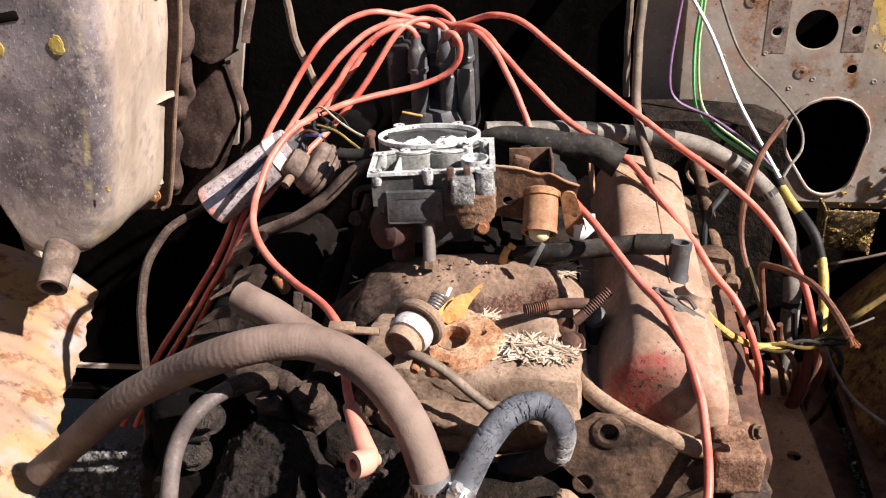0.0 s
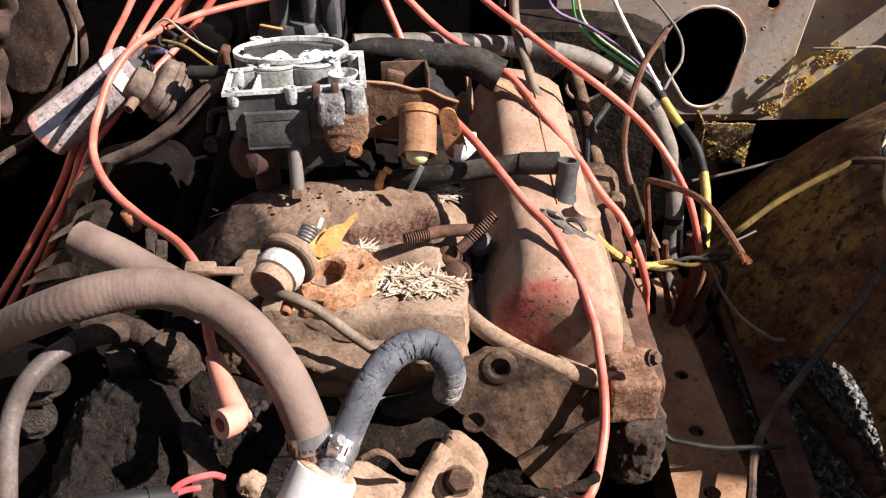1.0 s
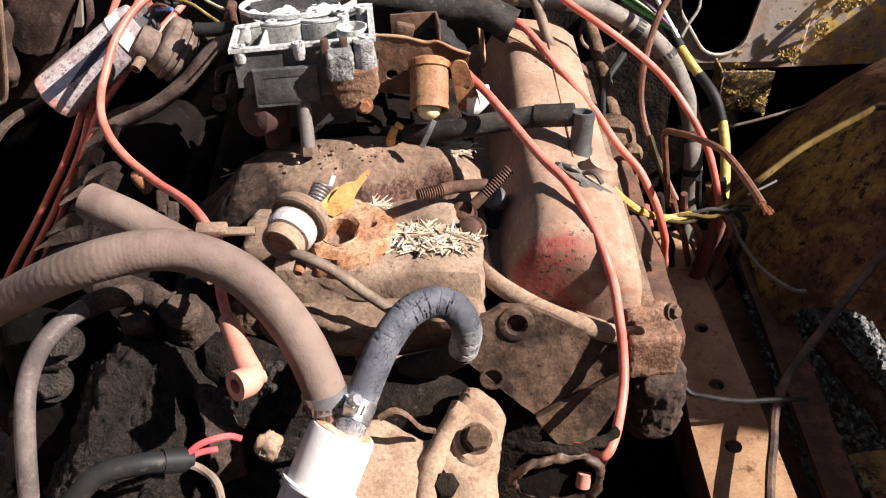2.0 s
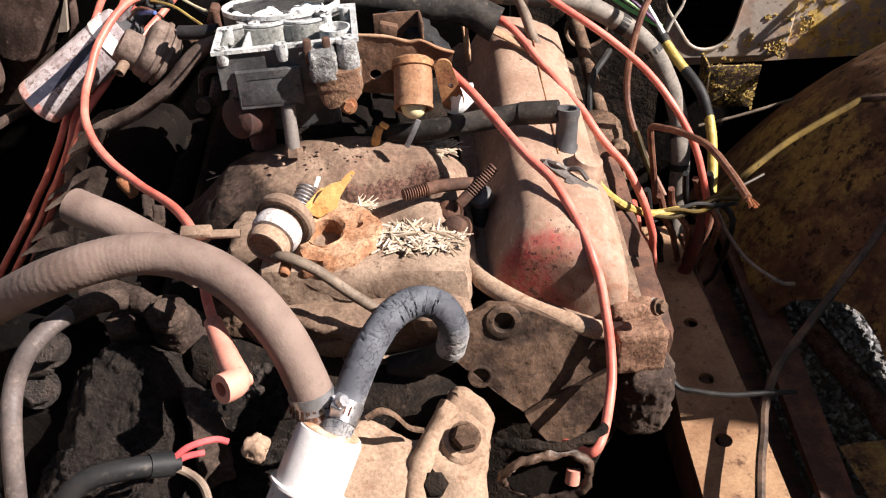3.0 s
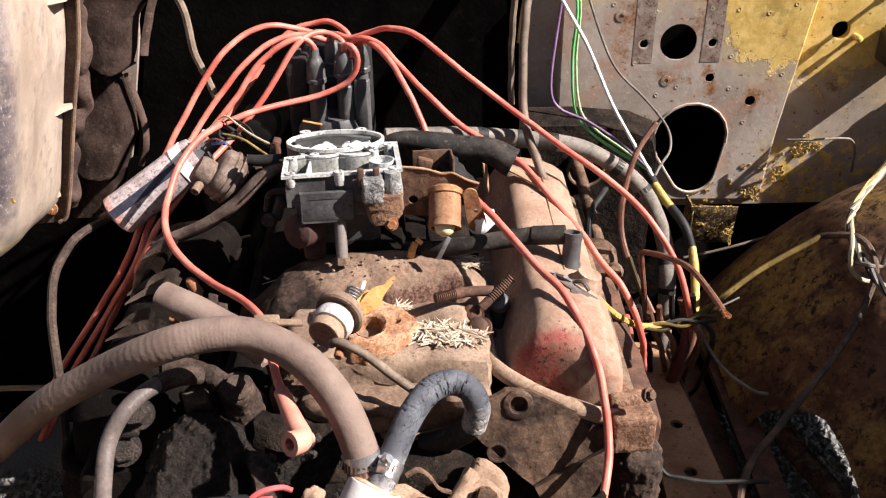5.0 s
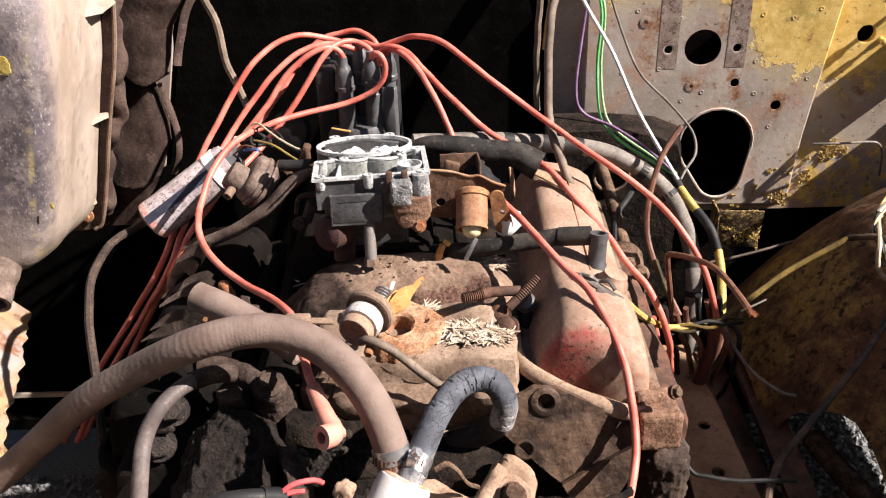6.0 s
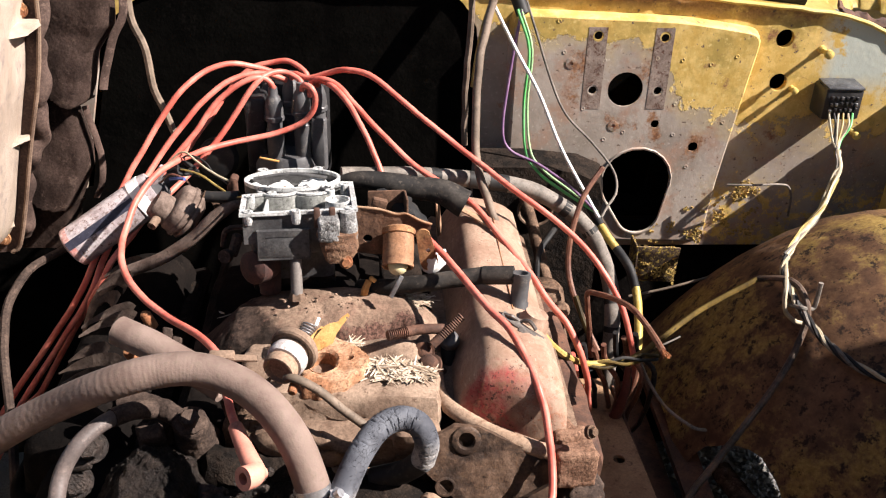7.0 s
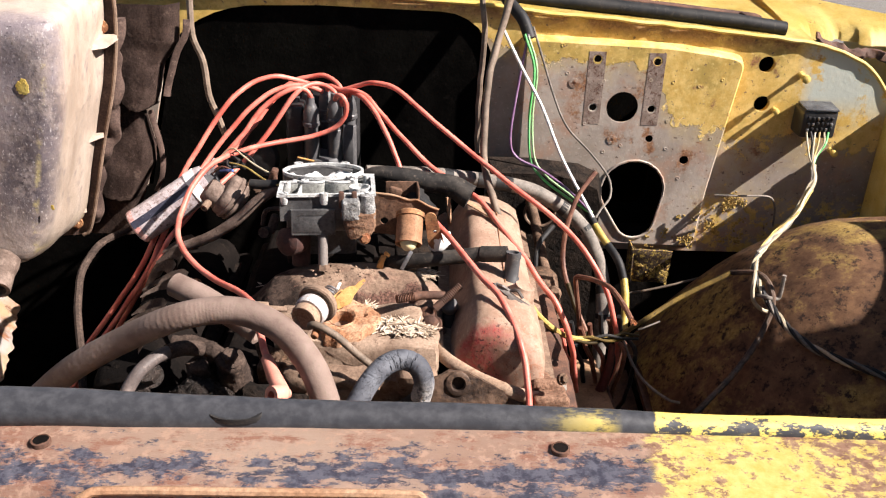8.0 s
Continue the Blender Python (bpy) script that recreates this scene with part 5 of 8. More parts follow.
bore = [(0.084 + 0.0185 * math.cos(a) * (1 + 0.12 * math.sin(3 * a)), 0.915 + 0.0235 * math.sin(a) * (1 + 0.08 * math.cos(2 * a))) for a in (2 * math.pi * k / 26 for k in range(26))]
part("thermostat_flange", crust(plate([(0.066, 0.962), (0.093, 0.968), (0.124, 0.946), (0.138, 0.926), (0.130, 0.899), (0.110, 0.880), (0.085, 0.870), (0.066, 0.876), (0.056, 0.905), (0.058, 0.941)], [bore, circle(0.1155, 0.924, 0.0052, 14)], 0.020, pose(0, 0, 0.971), 0.004), 0.006, 0.0030, 75), M_THERMO, man, "rusty thermostat flange with an open bore", 60)
part("thermostat_bore", rough(lathe([(0.0225, -0.035), (0.0215, -0.006), (0.0195, 0.004), (0.0165, 0.001), (0.0160, -0.034)], (0.084, 0.915, 0.969), (0, 0, 1), 26, 1.25), 0.0022, 80), M_THERMO, man, "rusty wall of the bore")
# black floor paints the shade down the bore
part("bore_floor", lathe([(0.0190, 0), (0.0190, 0.002), (0, 0.002)], (0.084, 0.915, 0.936), (0, 0, 1), 20, 1.25), M_BLACK, man)
TABM = Matrix.Translation((0, 0.94, 0.985)) @ Matrix(((1, 0, 0, 0), (0, 0.707, -0.707, 0), (0, 0.707, 0.707, 0), (0, 0, 0, 1)))
part("brass_tab", plate([(0.066, -0.008), (0.077, -0.013), (0.095, -0.004), (0.099, 0.007), (0.105, 0.016), (0.115, 0.029), (0.1125, 0.032), (0.105, 0.027), (0.101, 0.022), (0.091, 0.020), (0.085, 0.017), (0.075, 0.006)], [circle(0.1115, 0.0265, 0.0014, 8)], 0.002, TABM @ Matrix.Rotation(0.25, 4, "X")), M_BRONZE, man, "bent brass-coloured tab")
part("tab_fold", plate([(0.066, -0.008), (0.085, 0.017), (0.080, 0.019), (0.060, -0.004)], [], 0.002, TABM @ Matrix.Rotation(-0.3, 4, "X")), M_BRONZE, man)
part("spring", helix((0.056, 0.942, 0.980), (0.35, 0.75, 0.45), 0.0085, 0.026, 7, 0.0013), M_STEEL, man, "small coil spring")
part("spring_pin", rbox((0.075, 0.966, 0.994), (0.0042, 0.013, 0.002), 0.0008, (20, 0, -16)), M_WHITE, man)
ax0, ax1 = Vector((0.056, 0.885, 1.013)), Vector((0.037, 0.840, 1.008))
axv = (ax1 - ax0)
part("vacuum_switch", lathe([(0.012, -0.012), (0.016, -0.006), (0.026, -0.004), (0.0285, 0.0), (0.0285, 0.006), (0.0265, 0.008), (0.0245, 0.006), (0.020, 0.006), (0.019, 0.012)], ax0, axv, 30), M_DUST, man, "dusty round vacuum switch")
part("white_ring", lathe([(0.019, 0.010), (0.0215, 0.012), (0.0228, 0.016), (0.0228, 0.024), (0.0210, 0.028), (0.016, 0.029)], ax0, axv, 30), dirty("grimy_white_plastic", (0.40, 0.36, 0.35), (0.60, 0.56, 0.55), (0.24, 0.165, 0.125), 46, 0.45, bump=0.0005, coarse=0.0005, spots=(0.50, 0.62), speck=0.3), man, "grimy white plastic ring")
part("switch_nose", lathe([(0.014, 0.027), (0.0182, 0.029), (0.0198, 0.032), (0.0198, 0.038), (0.0182, 0.042), (0.0160, 0.0425), (0.0140, 0.038), (0.0, 0.036)], ax0, axv, 30), M_PALECAST, man)
part("switch_stem", lathe([(0.0055, 0.04), (0.0055, 0.056), (0.004, 0.058), (0, 0.058)], ax0 + Vector((0.008, 0, -0.008)), axv + Vector((0.012, 0, -0.006)), 10), M_RUST, man)


def stud(a, b, r, turns):
    a, b = Vector(a), Vector(b)
    L = (b - a).length
    prof = [(0, 0), (r * 0.8, 0.0)]
    for k in range(turns):
        prof += [(r, (k + 0.5) * L / turns * 0.7), (r * 0.78, (k + 1) * L / turns * 0.7)]
    return lathe(prof + [(r * 0.95, L * 0.72), (r * 0.95, L), (0, L)], a, b - a, 12)


part("stud", stud((0.160, 0.949, 0.984), (0.194, 0.961, 0.984), 0.0070, 10), M_RUST_DARK, man, "rusty threaded stud")
part("stud", stud((0.253, 0.970, 0.998), (0.216, 0.952, 0.968), 0.0062, 12), M_RUST_DARK, man, "rusty threaded stud")
for at, way in (((0.210, 0.964, 0.944), (-0.45, -0.45, 0.75)), ((0.215, 0.932, 0.950), (-0.35, -0.55, 0.75))):
    bolt = part("flange_bolt", rough(lathe([(0.0105, -0.03), (0.0105, 0.004), (0.0, 0.004)], at, way, 18), 0.0006, 90), M_RUST_DARK, man, "rusty bolt with a flange")
    part("bolt_flange", rough(lathe([(0.0, 0.003), (0.0142, 0.003), (0.0148, 0.005), (0.0142, 0.0075), (0.0, 0.0075)], at, way, 20), 0.0005, 90), M_RUST_DARK, bolt)
    part("bolt_cap", rough(lathe([(0.0112, 0.0065), (0.0112, 0.016), (0.0098, 0.0205), (0.0062, 0.0225), (0.0, 0.023)], at, way, 18), 0.0008, 90), M_RUST_DARK, bolt, "rounded rusty head")
part("stud_shank", tube([(0.193, 0.961, 0.984), (0.210, 0.963, 0.984), (0.228, 0.966, 0.982), (0.240, 0.975, 0.975)], 0.0066, 10, 3, None, 0.0008), M_RUST_DARK, man)
part("elbow", tube([(0.240, 0.985, 0.960), (0.238, 0.975, 0.955), (0.237, 0.968, 0.935), (0.239, 0.955, 0.90), (0.239, 0.93, 0.86)], 0.0095, 12, 5), M_RUBBER, man, "black elbow hose")
part("elbow_cap", lathe([(0.0105, -0.010), (0.0125, -0.006), (0.0125, 0.003), (0.0105, 0.007), (0.006, 0.0088), (0, 0.009)], (0.238, 0.968, 0.964), (-0.15, -0.6, 0.8), 20), M_PLASTIC, man, "dark round cap")
part("manifold_bolt", lathe([(0.0075, 0), (0.0075, 0.078), (0.0, 0.078)], (0.045, 1.030, 0.990), (-0.03, 0.42, 1), 16), M_WORN, man, "worn steel bolt between manifold and carburettor")
part("bolt_head", merge(hexbolt((0.045, 1.0285, 0.984), (0, 0.42, 1), 0.0100, 0.011, 0)), M_DUST, man)
random.seed(64)
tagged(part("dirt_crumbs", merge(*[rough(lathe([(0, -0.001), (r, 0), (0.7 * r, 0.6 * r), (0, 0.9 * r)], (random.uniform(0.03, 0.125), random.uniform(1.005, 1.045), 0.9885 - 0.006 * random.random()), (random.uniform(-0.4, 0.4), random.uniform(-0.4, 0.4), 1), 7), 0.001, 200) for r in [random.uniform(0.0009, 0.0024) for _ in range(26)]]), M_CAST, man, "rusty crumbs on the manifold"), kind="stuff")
part("rear_block", merge(rbox((0.18, 1.16, 0.955), (0.06, 0.12, 0.05), 0.01, cuts=4, amp=0.004)), M_GREASE, man)

# front of the engine
front = part("timing_cover", merge(rbox((0.07, 0.80, 0.70), (0.30, 0.10, 0.34), 0.03, (0, 0, 0), 10, 0.010), rbox((0.02, 0.83, 0.83), (0.16, 0.05, 0.14), 0.02, (0, 10, 0), 8, 0.010), rbox((0.10, 0.80, 0.862), (0.16, 0.06, 0.03), 0.012, (10, 0, 0), 8, 0.006)), M_GREASE, engine, "greasy timing cover")
PUMP = Matrix.Translation((0, 0.726, 0.882)) @ Matrix(((1, 0, 0, 0), (0, 0.867, -0.5, 0), (0, 0.5, 0.867, 0), (0, 0, 0, 1)))


wp = part("water_pump", casting([(0.196, 0.043), (0.206, 0.049), (0.217, 0.045), (0.226, 0.036), (0.233, 0.022), (0.229, -0.008), (0.222, -0.055), (0.20, -0.10), (0.07, -0.11), (0.065, -0.045), (0.085, 0.012), (0.126, 0.022), (0.140, 0.014), (0.168, -0.002), (0.176, 0.002), (0.183, 0.014)], 0.045, PUMP, 0.010, 0.006, 26, 0.007), M_PALECAST, engine, "dusty tan water pump housing", 60)
part("bolt", rough(hexbolt(PUMP @ Vector((0.207, 0.000, 0.002)), PUMP.to_3x3() @ Vector((0.1, 0, 1)), 0.0118, 0.014, 1.2), 0.0012, 90), M_DIRT, wp, "dirty hexagon bolt")
part("bolt", rough(hexbolt(PUMP @ Vector((0.180, -0.038, -0.002)), PUMP.to_3x3() @ Vector((0, 0, 1)), 0.011, 0.006), 0.0012, 90), M_GREASE, wp)
part("bolt_pad", rough(lathe([(0.024, -0.012), (0.023, -0.001), (0.019, 0.002), (0, 0.002)], PUMP @ Vector((0.207, 0.000, 0.0)), PUMP.to_3x3() @ Vector((0.1, 0, 1)), 24), 0.002, 60), M_PALECAST, wp)
part("ridge", rough(tube([PUMP @ Vector(q) for q in ((0.196, 0.030, -0.006), (0.180, 0.004, -0.003), (0.168, -0.022, -0.004), (0.160, -0.055, -0.006), (0.156, -0.095, -0.008))], 0.0105, 12, 6), 0.003, 50), M_PALECAST, wp)
BRK = Matrix.Translation((0, 0.803, 0.875)) @ Matrix(((1, 0, 0, 0), (0, 0.32, -0.947, 0), (0, 0.947, 0.32, 0), (0, 0, 0, 1)))
brk = part("accessory_bracket", crust(plate([(0.198, 0.055), (0.215, 0.062), (0.235, 0.072), (0.262, 0.072), (0.284, 0.060), (0.331, 0.038), (0.352, 0.018), (0.350, -0.014), (0.304, -0.076), (0.296, -0.076), (0.267, -0.042), (0.253, -0.030), (0.202, 0.018)],
     [circle(0.226, 0.0, 0.0085, 16), circle(0.249, 0.056, 0.009, 16)], 0.010, BRK), 0.006, 0.0014, 60), M_BRK, engine, "dirty steel accessory bracket with bolt holes", 60)
part("boss", lathe([(0.0175, -0.004), (0.0170, 0.002), (0.0150, 0.003), (0.0105, 0.003), (0.0092, 0.001), (0.0092, -0.004)], BRK @ Vector((0.249, 0.056, 0)), BRK.to_3x3() @ Vector((0, 0, 1)), 20), M_BRK, brk)
part("boss", lathe([(0.0125, -0.004), (0.0122, 0.0006), (0.0110, 0.0010), (0.0092, 0.0010), (0.0088, -0.004)], BRK @ Vector((0.226, 0.0, 0)), BRK.to_3x3() @ Vector((0, 0, 1)), 20), M_BRK, brk)
part("gusset", crust(plate([(0.346, 0.006), (0.352, -0.012), (0.312, -0.078), (0.292, -0.074), (0.272, -0.050), (0.266, -0.038)], [], 0.008, BRK @ Matrix.Translation((0, 0, 0.012))), 0.008, 0.0012, 60), M_BRK, brk, "", 60)
EAR = Matrix.Translation((0, 0.828, 0.9)) @ Matrix(((1, 0, 0, 0), (0, 0.35, -0.937, 0), (0, 0.937, 0.35, 0), (0, 0, 0, 1)))
ear = part("cylinder_head_end", casting([(0.345, -0.03), (0.346, 0.016), (0.354, 0.030), (0.370, 0.026), (0.382, 0.016), (0.398, 0.012), (0.404, -0.012), (0.400, -0.040), (0.358, -0.042)], 0.05, EAR, 0.006, 0.003, 45, 0.008), M_BRK, engine, "rusty end of the cylinder head", 60)
part("head_lug", crust(merge(rbox((0.373, 0.829, 0.894), (0.048, 0.060, 0.046), 0.004, (-6, 0, 5)), rbox((0.362, 0.846, 0.900), (0.034, 0.05, 0.05), 0.006, (-14, 8, 8))), 0.005, 0.0020, 80), M_RUSTLUG, engine, "square rusty lug on the cylinder head", 60)
part("exhaust_flange", crust(merge(rbox((0.389, 0.832, 0.812), (0.060, 0.060, 0.100), 0.024, (0, 0, 0), seg=4)), 0.005, 0.0026, 110), M_OILY, engine, "scaly dark exhaust manifold end", 60)
part("exhaust_manifold", merge(rbox((0.395, 1.05, 0.83), (0.06, 0.40, 0.09), 0.02, (0, 0, 0), 8, 0.006)), M_RUST_DARK, engine, "dark rusty exhaust manifold")
part("ear_bolt", merge(hexbolt((0.388, 0.808, 0.948), (0.5, -0.6, 0.5), 0.006, 0.006)), M_DIRT, engine)
lring = [(0.277 + 0.039 * math.cos(a), 0.708 + 0.004 * math.sin(2 * a), 0.846 + 0.029 * math.sin(a)) for a in (2 * math.pi * k / 16 for k in range(17))]
part("open_pipe_stub", crust(tube(lring, 0.0042, 8, 3, None, 0.003), 0.005, 0.0026, 120), M_BRK, engine, "crusted rim of an open pipe", 60)
# black disc stands in for the shade inside the pipe
part("stub_inside", lathe([(0.038, 0), (0.038, 0.002), (0, 0.002)], (0.277, 0.716, 0.846), (0, -1, 0.35), 18, 0.75), M_BLACK, engine)
part("stub_arm", crust(tube([(0.232, 0.722, 0.878), (0.255, 0.715, 0.881), (0.285, 0.713, 0.880), (0.312, 0.716, 0.884), (0.330, 0.728, 0.882)], 0.0045, 8, 6, None, 0.002, 1.0, 0.6), 0.006, 0.003, 110), M_GREASE, engine, "", 60)
# left front: belt driven lump, boss and crusted web
def patch(corners, nu, nv, grit, fine, seed):
    """A crusted four-cornered face with grains standing proud."""
    a, b, c, d = (Vector(q) for q in corners)
    n = (b - a).cross(d - a).normalized()
    n = n if n.z > 0 else -n

    def f(u, v):
        p = a.lerp(b, u).lerp(d.lerp(c, u), v)
        e = min(1.0, 6 * min(u, 1 - u, v, 1 - v) + 0.1)
        w = p + Vector((seed, 0, 0))
        return p + n * (grit * abs(noise.noise(w * 110)) + fine * noise.noise(w * 260) + 0.006 * noise.noise(w * 25)) * e + Vector((1, 0.6, 0)) * 0.010 * noise.noise(w * 30) * (1 - e)
    return grid(f, nu, nv, 0.006)


# housing black in place of the hose's shadow on it
lump = part("accessory_housing", merge(rbox((-0.16, 0.83, 0.80), (0.16, 0.12, 0.16), 0.03, (0, 0, 0), 6, 0.004), lathe([(0.0, 0.0), (0.060, 0.0), (0.070, 0.010), (0.070, 0.05), (0, 0.05)], (-0.165, 0.80, 0.80), (-0.1, -0.8, 0.3), 30)), M_BLACK, engine, "accessory housing coloured black for the deep shade around it")
BOSS = Vector((-0.058, 0.831, 0.953))
bw = Vector((0.05, -0.45, 0.9)).normalized()
boss = part("bracket_boss", crust(merge(lathe([(0.030, -0.07), (0.024, -0.045), (0.0205, -0.02), (0.0195, -0.004), (0.0175, 0.0), (0.0, 0.0)], BOSS, bw, 28), tube([BOSS + Vector((-0.012, 0.008, -0.004)), BOSS + Vector((-0.030, 0.018, 0.002)), BOSS + Vector((-0.056, 0.030, 0.004)), BOSS + Vector((-0.085, 0.034, 0.0))], 0.0115, 12, 5, None, 0.001, 2.0, 0.75)), 0.005, 0.0016, 90), M_OILY, engine, "dirty bracket boss", 60)
part("bolt", crust(hexbolt(BOSS + bw * 0.002, bw, 0.0112, 0.011, 1.5), 0.004, 0.0004, 120), M_OILY, boss, "dirty hexagon bolt with washer")
part("lug", rough(rbox(BOSS + Vector((-0.042, -0.004, -0.016)), (0.024, 0.018, 0.020), 0.003, (10, -20, 10), 3), 0.0016, 80), M_OILY, boss)
part("tooth", rough(loft([[(-0.122, 0.842, 0.936), (-0.094, 0.826, 0.938), (-0.090, 0.818, 0.918), (-0.112, 0.815, 0.905)], [(-0.110, 0.870, 0.938), (-0.080, 0.856, 0.940), (-0.078, 0.850, 0.90), (-0.105, 0.850, 0.89)]]), 0.002, 60), M_OILY, boss)
part("head_end", merge(patch([(-0.035, 0.885, 0.945), (0.045, 0.872, 0.940), (0.045, 0.835, 0.905), (-0.020, 0.838, 0.912)], 50, 40, 0.005, 0.002, 3.0), rbox((0.035, 0.845, 0.900), (0.06, 0.012, 0.012), 0.004, (0, 6, 0), 4, 0.002), rbox((0.010, 0.870, 0.895), (0.08, 0.04, 0.06), 0.010, (0, 0, 0), 5, 0.004)), M_DIRT, engine, "crusted end of the cylinder head")


def front_crust(u, v):
    """A ridge that runs forward and down, steep on its outer side, with a hollow beside it."""
    x, y = -0.245 + 0.365 * u, 0.650 + 0.225 * v
    ridge = -0.101 - 0.30 * (0.82 - y)
    z = 0.942 - 0.64 * (0.80 - y) if y < 0.80 else 0.942 - 0.35 * (y - 0.80)
    d = ridge - x
    if d > 0:
        z -= 1.7 * (math.hypot(d, 0.014) - 0.014)
    else:
        z += 0.06 * d
    k = min(1.0, max(0.0, (x + 0.068) / 0.038))
    z -= 0.052 * k * k * (3 - 2 * k) + 0.03 * math.exp(-((x + 0.055) ** 2 + (y - 0.833) ** 2) / 0.0011)
    w = Vector((x, y, z))
    z += 0.010 * noise.noise(w * 22) + 0.005 * noise.noise(w * 55 + Vector((4, 0, 0)))
    return (x + 0.004 * noise.noise(w * 70), y, max(0.72, z) + 0.0075 * abs(noise.noise(w * 105)) + 0.0028 * noise.noise(w * 250))


part("front_cover", grid(front_crust, 210, 140, 0.006), M_GRIT, engine, "oily front cover caked with grit", 60)
part("wedge", crust(loft([[(-0.044, 0.776, 0.917), (-0.018, 0.766, 0.912), (-0.004, 0.728, 0.893), (-0.022, 0.716, 0.890)], [(-0.048, 0.780, 0.875), (-0.012, 0.770, 0.87), (0.002, 0.722, 0.85), (-0.026, 0.708, 0.85)]]), 0.006, 0.003, 80), M_OILY, engine, "dusty lug below the loose boot", 60)
tagged(part("baked_dirt", merge(*[rough(rbox((-0.02 + 0.05 * random.random(), 0.75 + 0.05 * random.random(), 0.905 + 0.01 * random.random()), (0.008, 0.008, 0.007), 0.002, (40 * k, 25 * k, 60 * k), 2), 0.002, 120) for k in range(14)]), M_GRIT, engine, "crumbs of baked dirt"), kind="stuff")
part("pump_knob", crust(lathe([(0.0, 0), (0.010, 0.0), (0.0115, 0.007), (0.008, 0.014), (0, 0.016)], (0.038, 0.690, 0.925), (0, -0.3, 1), 14), 0.004, 0.003, 110), M_PALECAST, engine, "", 60)
part("bolt", hexbolt((-0.158, 0.80, 0.945), (0.1, -0.7, 0.6), 0.013, 0.02), M_GRIT, engine)
part("bolt", merge(hexbolt((-0.178, 0.79, 0.905), (0.2, -0.7, 0.5), 0.014, 0.010), rbox((-0.172, 0.80, 0.930), (0.03, 0.03, 0.012), 0.004, (10, -10, 0))), M_GRIT, engine)

# ---- carburettor ----
M_CHALK = dirty("chalky_grey_alloy", (0.20, 0.195, 0.19), (0.46, 0.45, 0.44), (0.07, 0.055, 0.048), 60, 0.7, bump=0.004, coarse=0.002, speck=0.6)
carb = thing("carburettor", (0.05, 1.13, 0.975), "corroded aluminium carburettor with its lid removed", "carburettor")
def bowl_rear(g):
    """The scalloped back of the bowl, bulging forward round the two throats."""
    return [(0.090 - 0.086 * k / 20, 1.117 - g - 0.008 * abs(math.sin(math.pi * k / 10)) ** 0.7) for k in range(21)]


def bowl_outline(g):
    return [(-0.019 + g, 1.043 + g), (0.121 - g, 1.047 + g), (0.121 - g, 1.150 - g), (0.098 - g * 0.5, 1.152 - g), (0.094 - g, 1.120 - g)] + bowl_rear(g) + [(-0.001 + g, 1.114 - g), (-0.019 + g, 1.110 - g)]


part("bowl_wall", plate(bowl_outline(0), [bowl_outline(0.0045)], 0.040, pose(0, 0, 1.108)), M_ALU_DULL, carb, "grey corroded float bowl wall")
part("bowl_lining", plate(bowl_outline(0.0048), [bowl_outline(0.0062)], 0.036, pose(0, 0, 1.107)), M_ALLOY, carb, "pale bowl lining")
part("bowl_floor", plate(bowl_outline(0.001), [], 0.004, pose(0, 0, 1.072)), M_ALU_DULL, carb)
part("bowl_flange", plate(bowl_outline(-0.0035), [bowl_outline(0.003)], 0.004, pose(0, 0, 1.110)), M_ALU, carb)
part("divider", rbox((0.008, 1.078, 1.088), (0.003, 0.062, 0.034), 0.001, (0, 0, -4)), M_ALU, carb)
part("top_deck", crust(plate(bowl_rear(-0.002)[::-1] + [(0.096, 1.124), (0.094, 1.142), (0.060, 1.130), (0.020, 1.130), (-0.006, 1.140)], [], 0.007, pose(0, 0, 1.1065)), 0.006, 0.0016, 120), M_CHALK, carb, "white corroded deck behind the bowl", 60)
part("pump_well", lathe([(0.0165, -0.034), (0.0165, 0.0), (0.0145, 0.0), (0.0145, -0.034)], (0.101, 1.085, 1.109), (0, 0, 1), 24), M_ALU, carb)
for x, y in ((-0.012, 1.046), (0.047, 1.043), (0.114, 1.047), (0.112, 1.140), (-0.012, 1.104), (0.016, 1.115), (0.092, 1.117)):
    part("screw_boss", lathe([(0.0050, -0.015), (0.0062, -0.010), (0.0062, 0.0025), (0.003, 0.0028), (0.0026, -0.004)], (x, y, 1.109), (0, 0, 1), 14), M_ALU, carb)
ell = [(0.043 + 0.065 * math.cos(a), 1.163 + 0.038 * math.sin(a)) for a in (2 * math.pi * k / 36 for k in range(36))]
ell_in = [(0.043 + 0.061 * math.cos(a), 1.163 + 0.034 * math.sin(a)) for a in (2 * math.pi * k / 36 for k in range(36))]
def tilted(z):
    return Matrix.Translation((0, 1.16, z)) @ pose(0, 0, 0, 3) @ Matrix.Translation((0, -1.16, 0))


part("air_horn_ring", plate(ell, [ell_in], 0.005, tilted(1.1145)), M_ALU, carb, "white corroded air horn ring")
part("throat_wall", plate(ell, [ell_in], 0.024, tilted(1.1095)), M_ALU_DULL, carb, "grimy throat wall")
part("throat_floor", plate(ell, [circle(0.018, 1.158, 0.016), circle(0.058, 1.158, 0.016)], 0.004, tilted(1.093)), M_ALU_DULL, carb)
# black sheet paints the shade below the throats
part("throat_dark", plate(ell, [], 0.003, tilted(1.080)), M_BLACK, carb)
for x, y in ((0.002, 1.201), (0.078, 1.200)):
    part("ear", lathe([(0.0075, -0.006), (0.0075, 0.002), (0.003, 0.0022), (0.0028, -0.004)], (x, y, 1.114), (0, 0, 1), 14), M_ALU, carb)
random.seed(12)
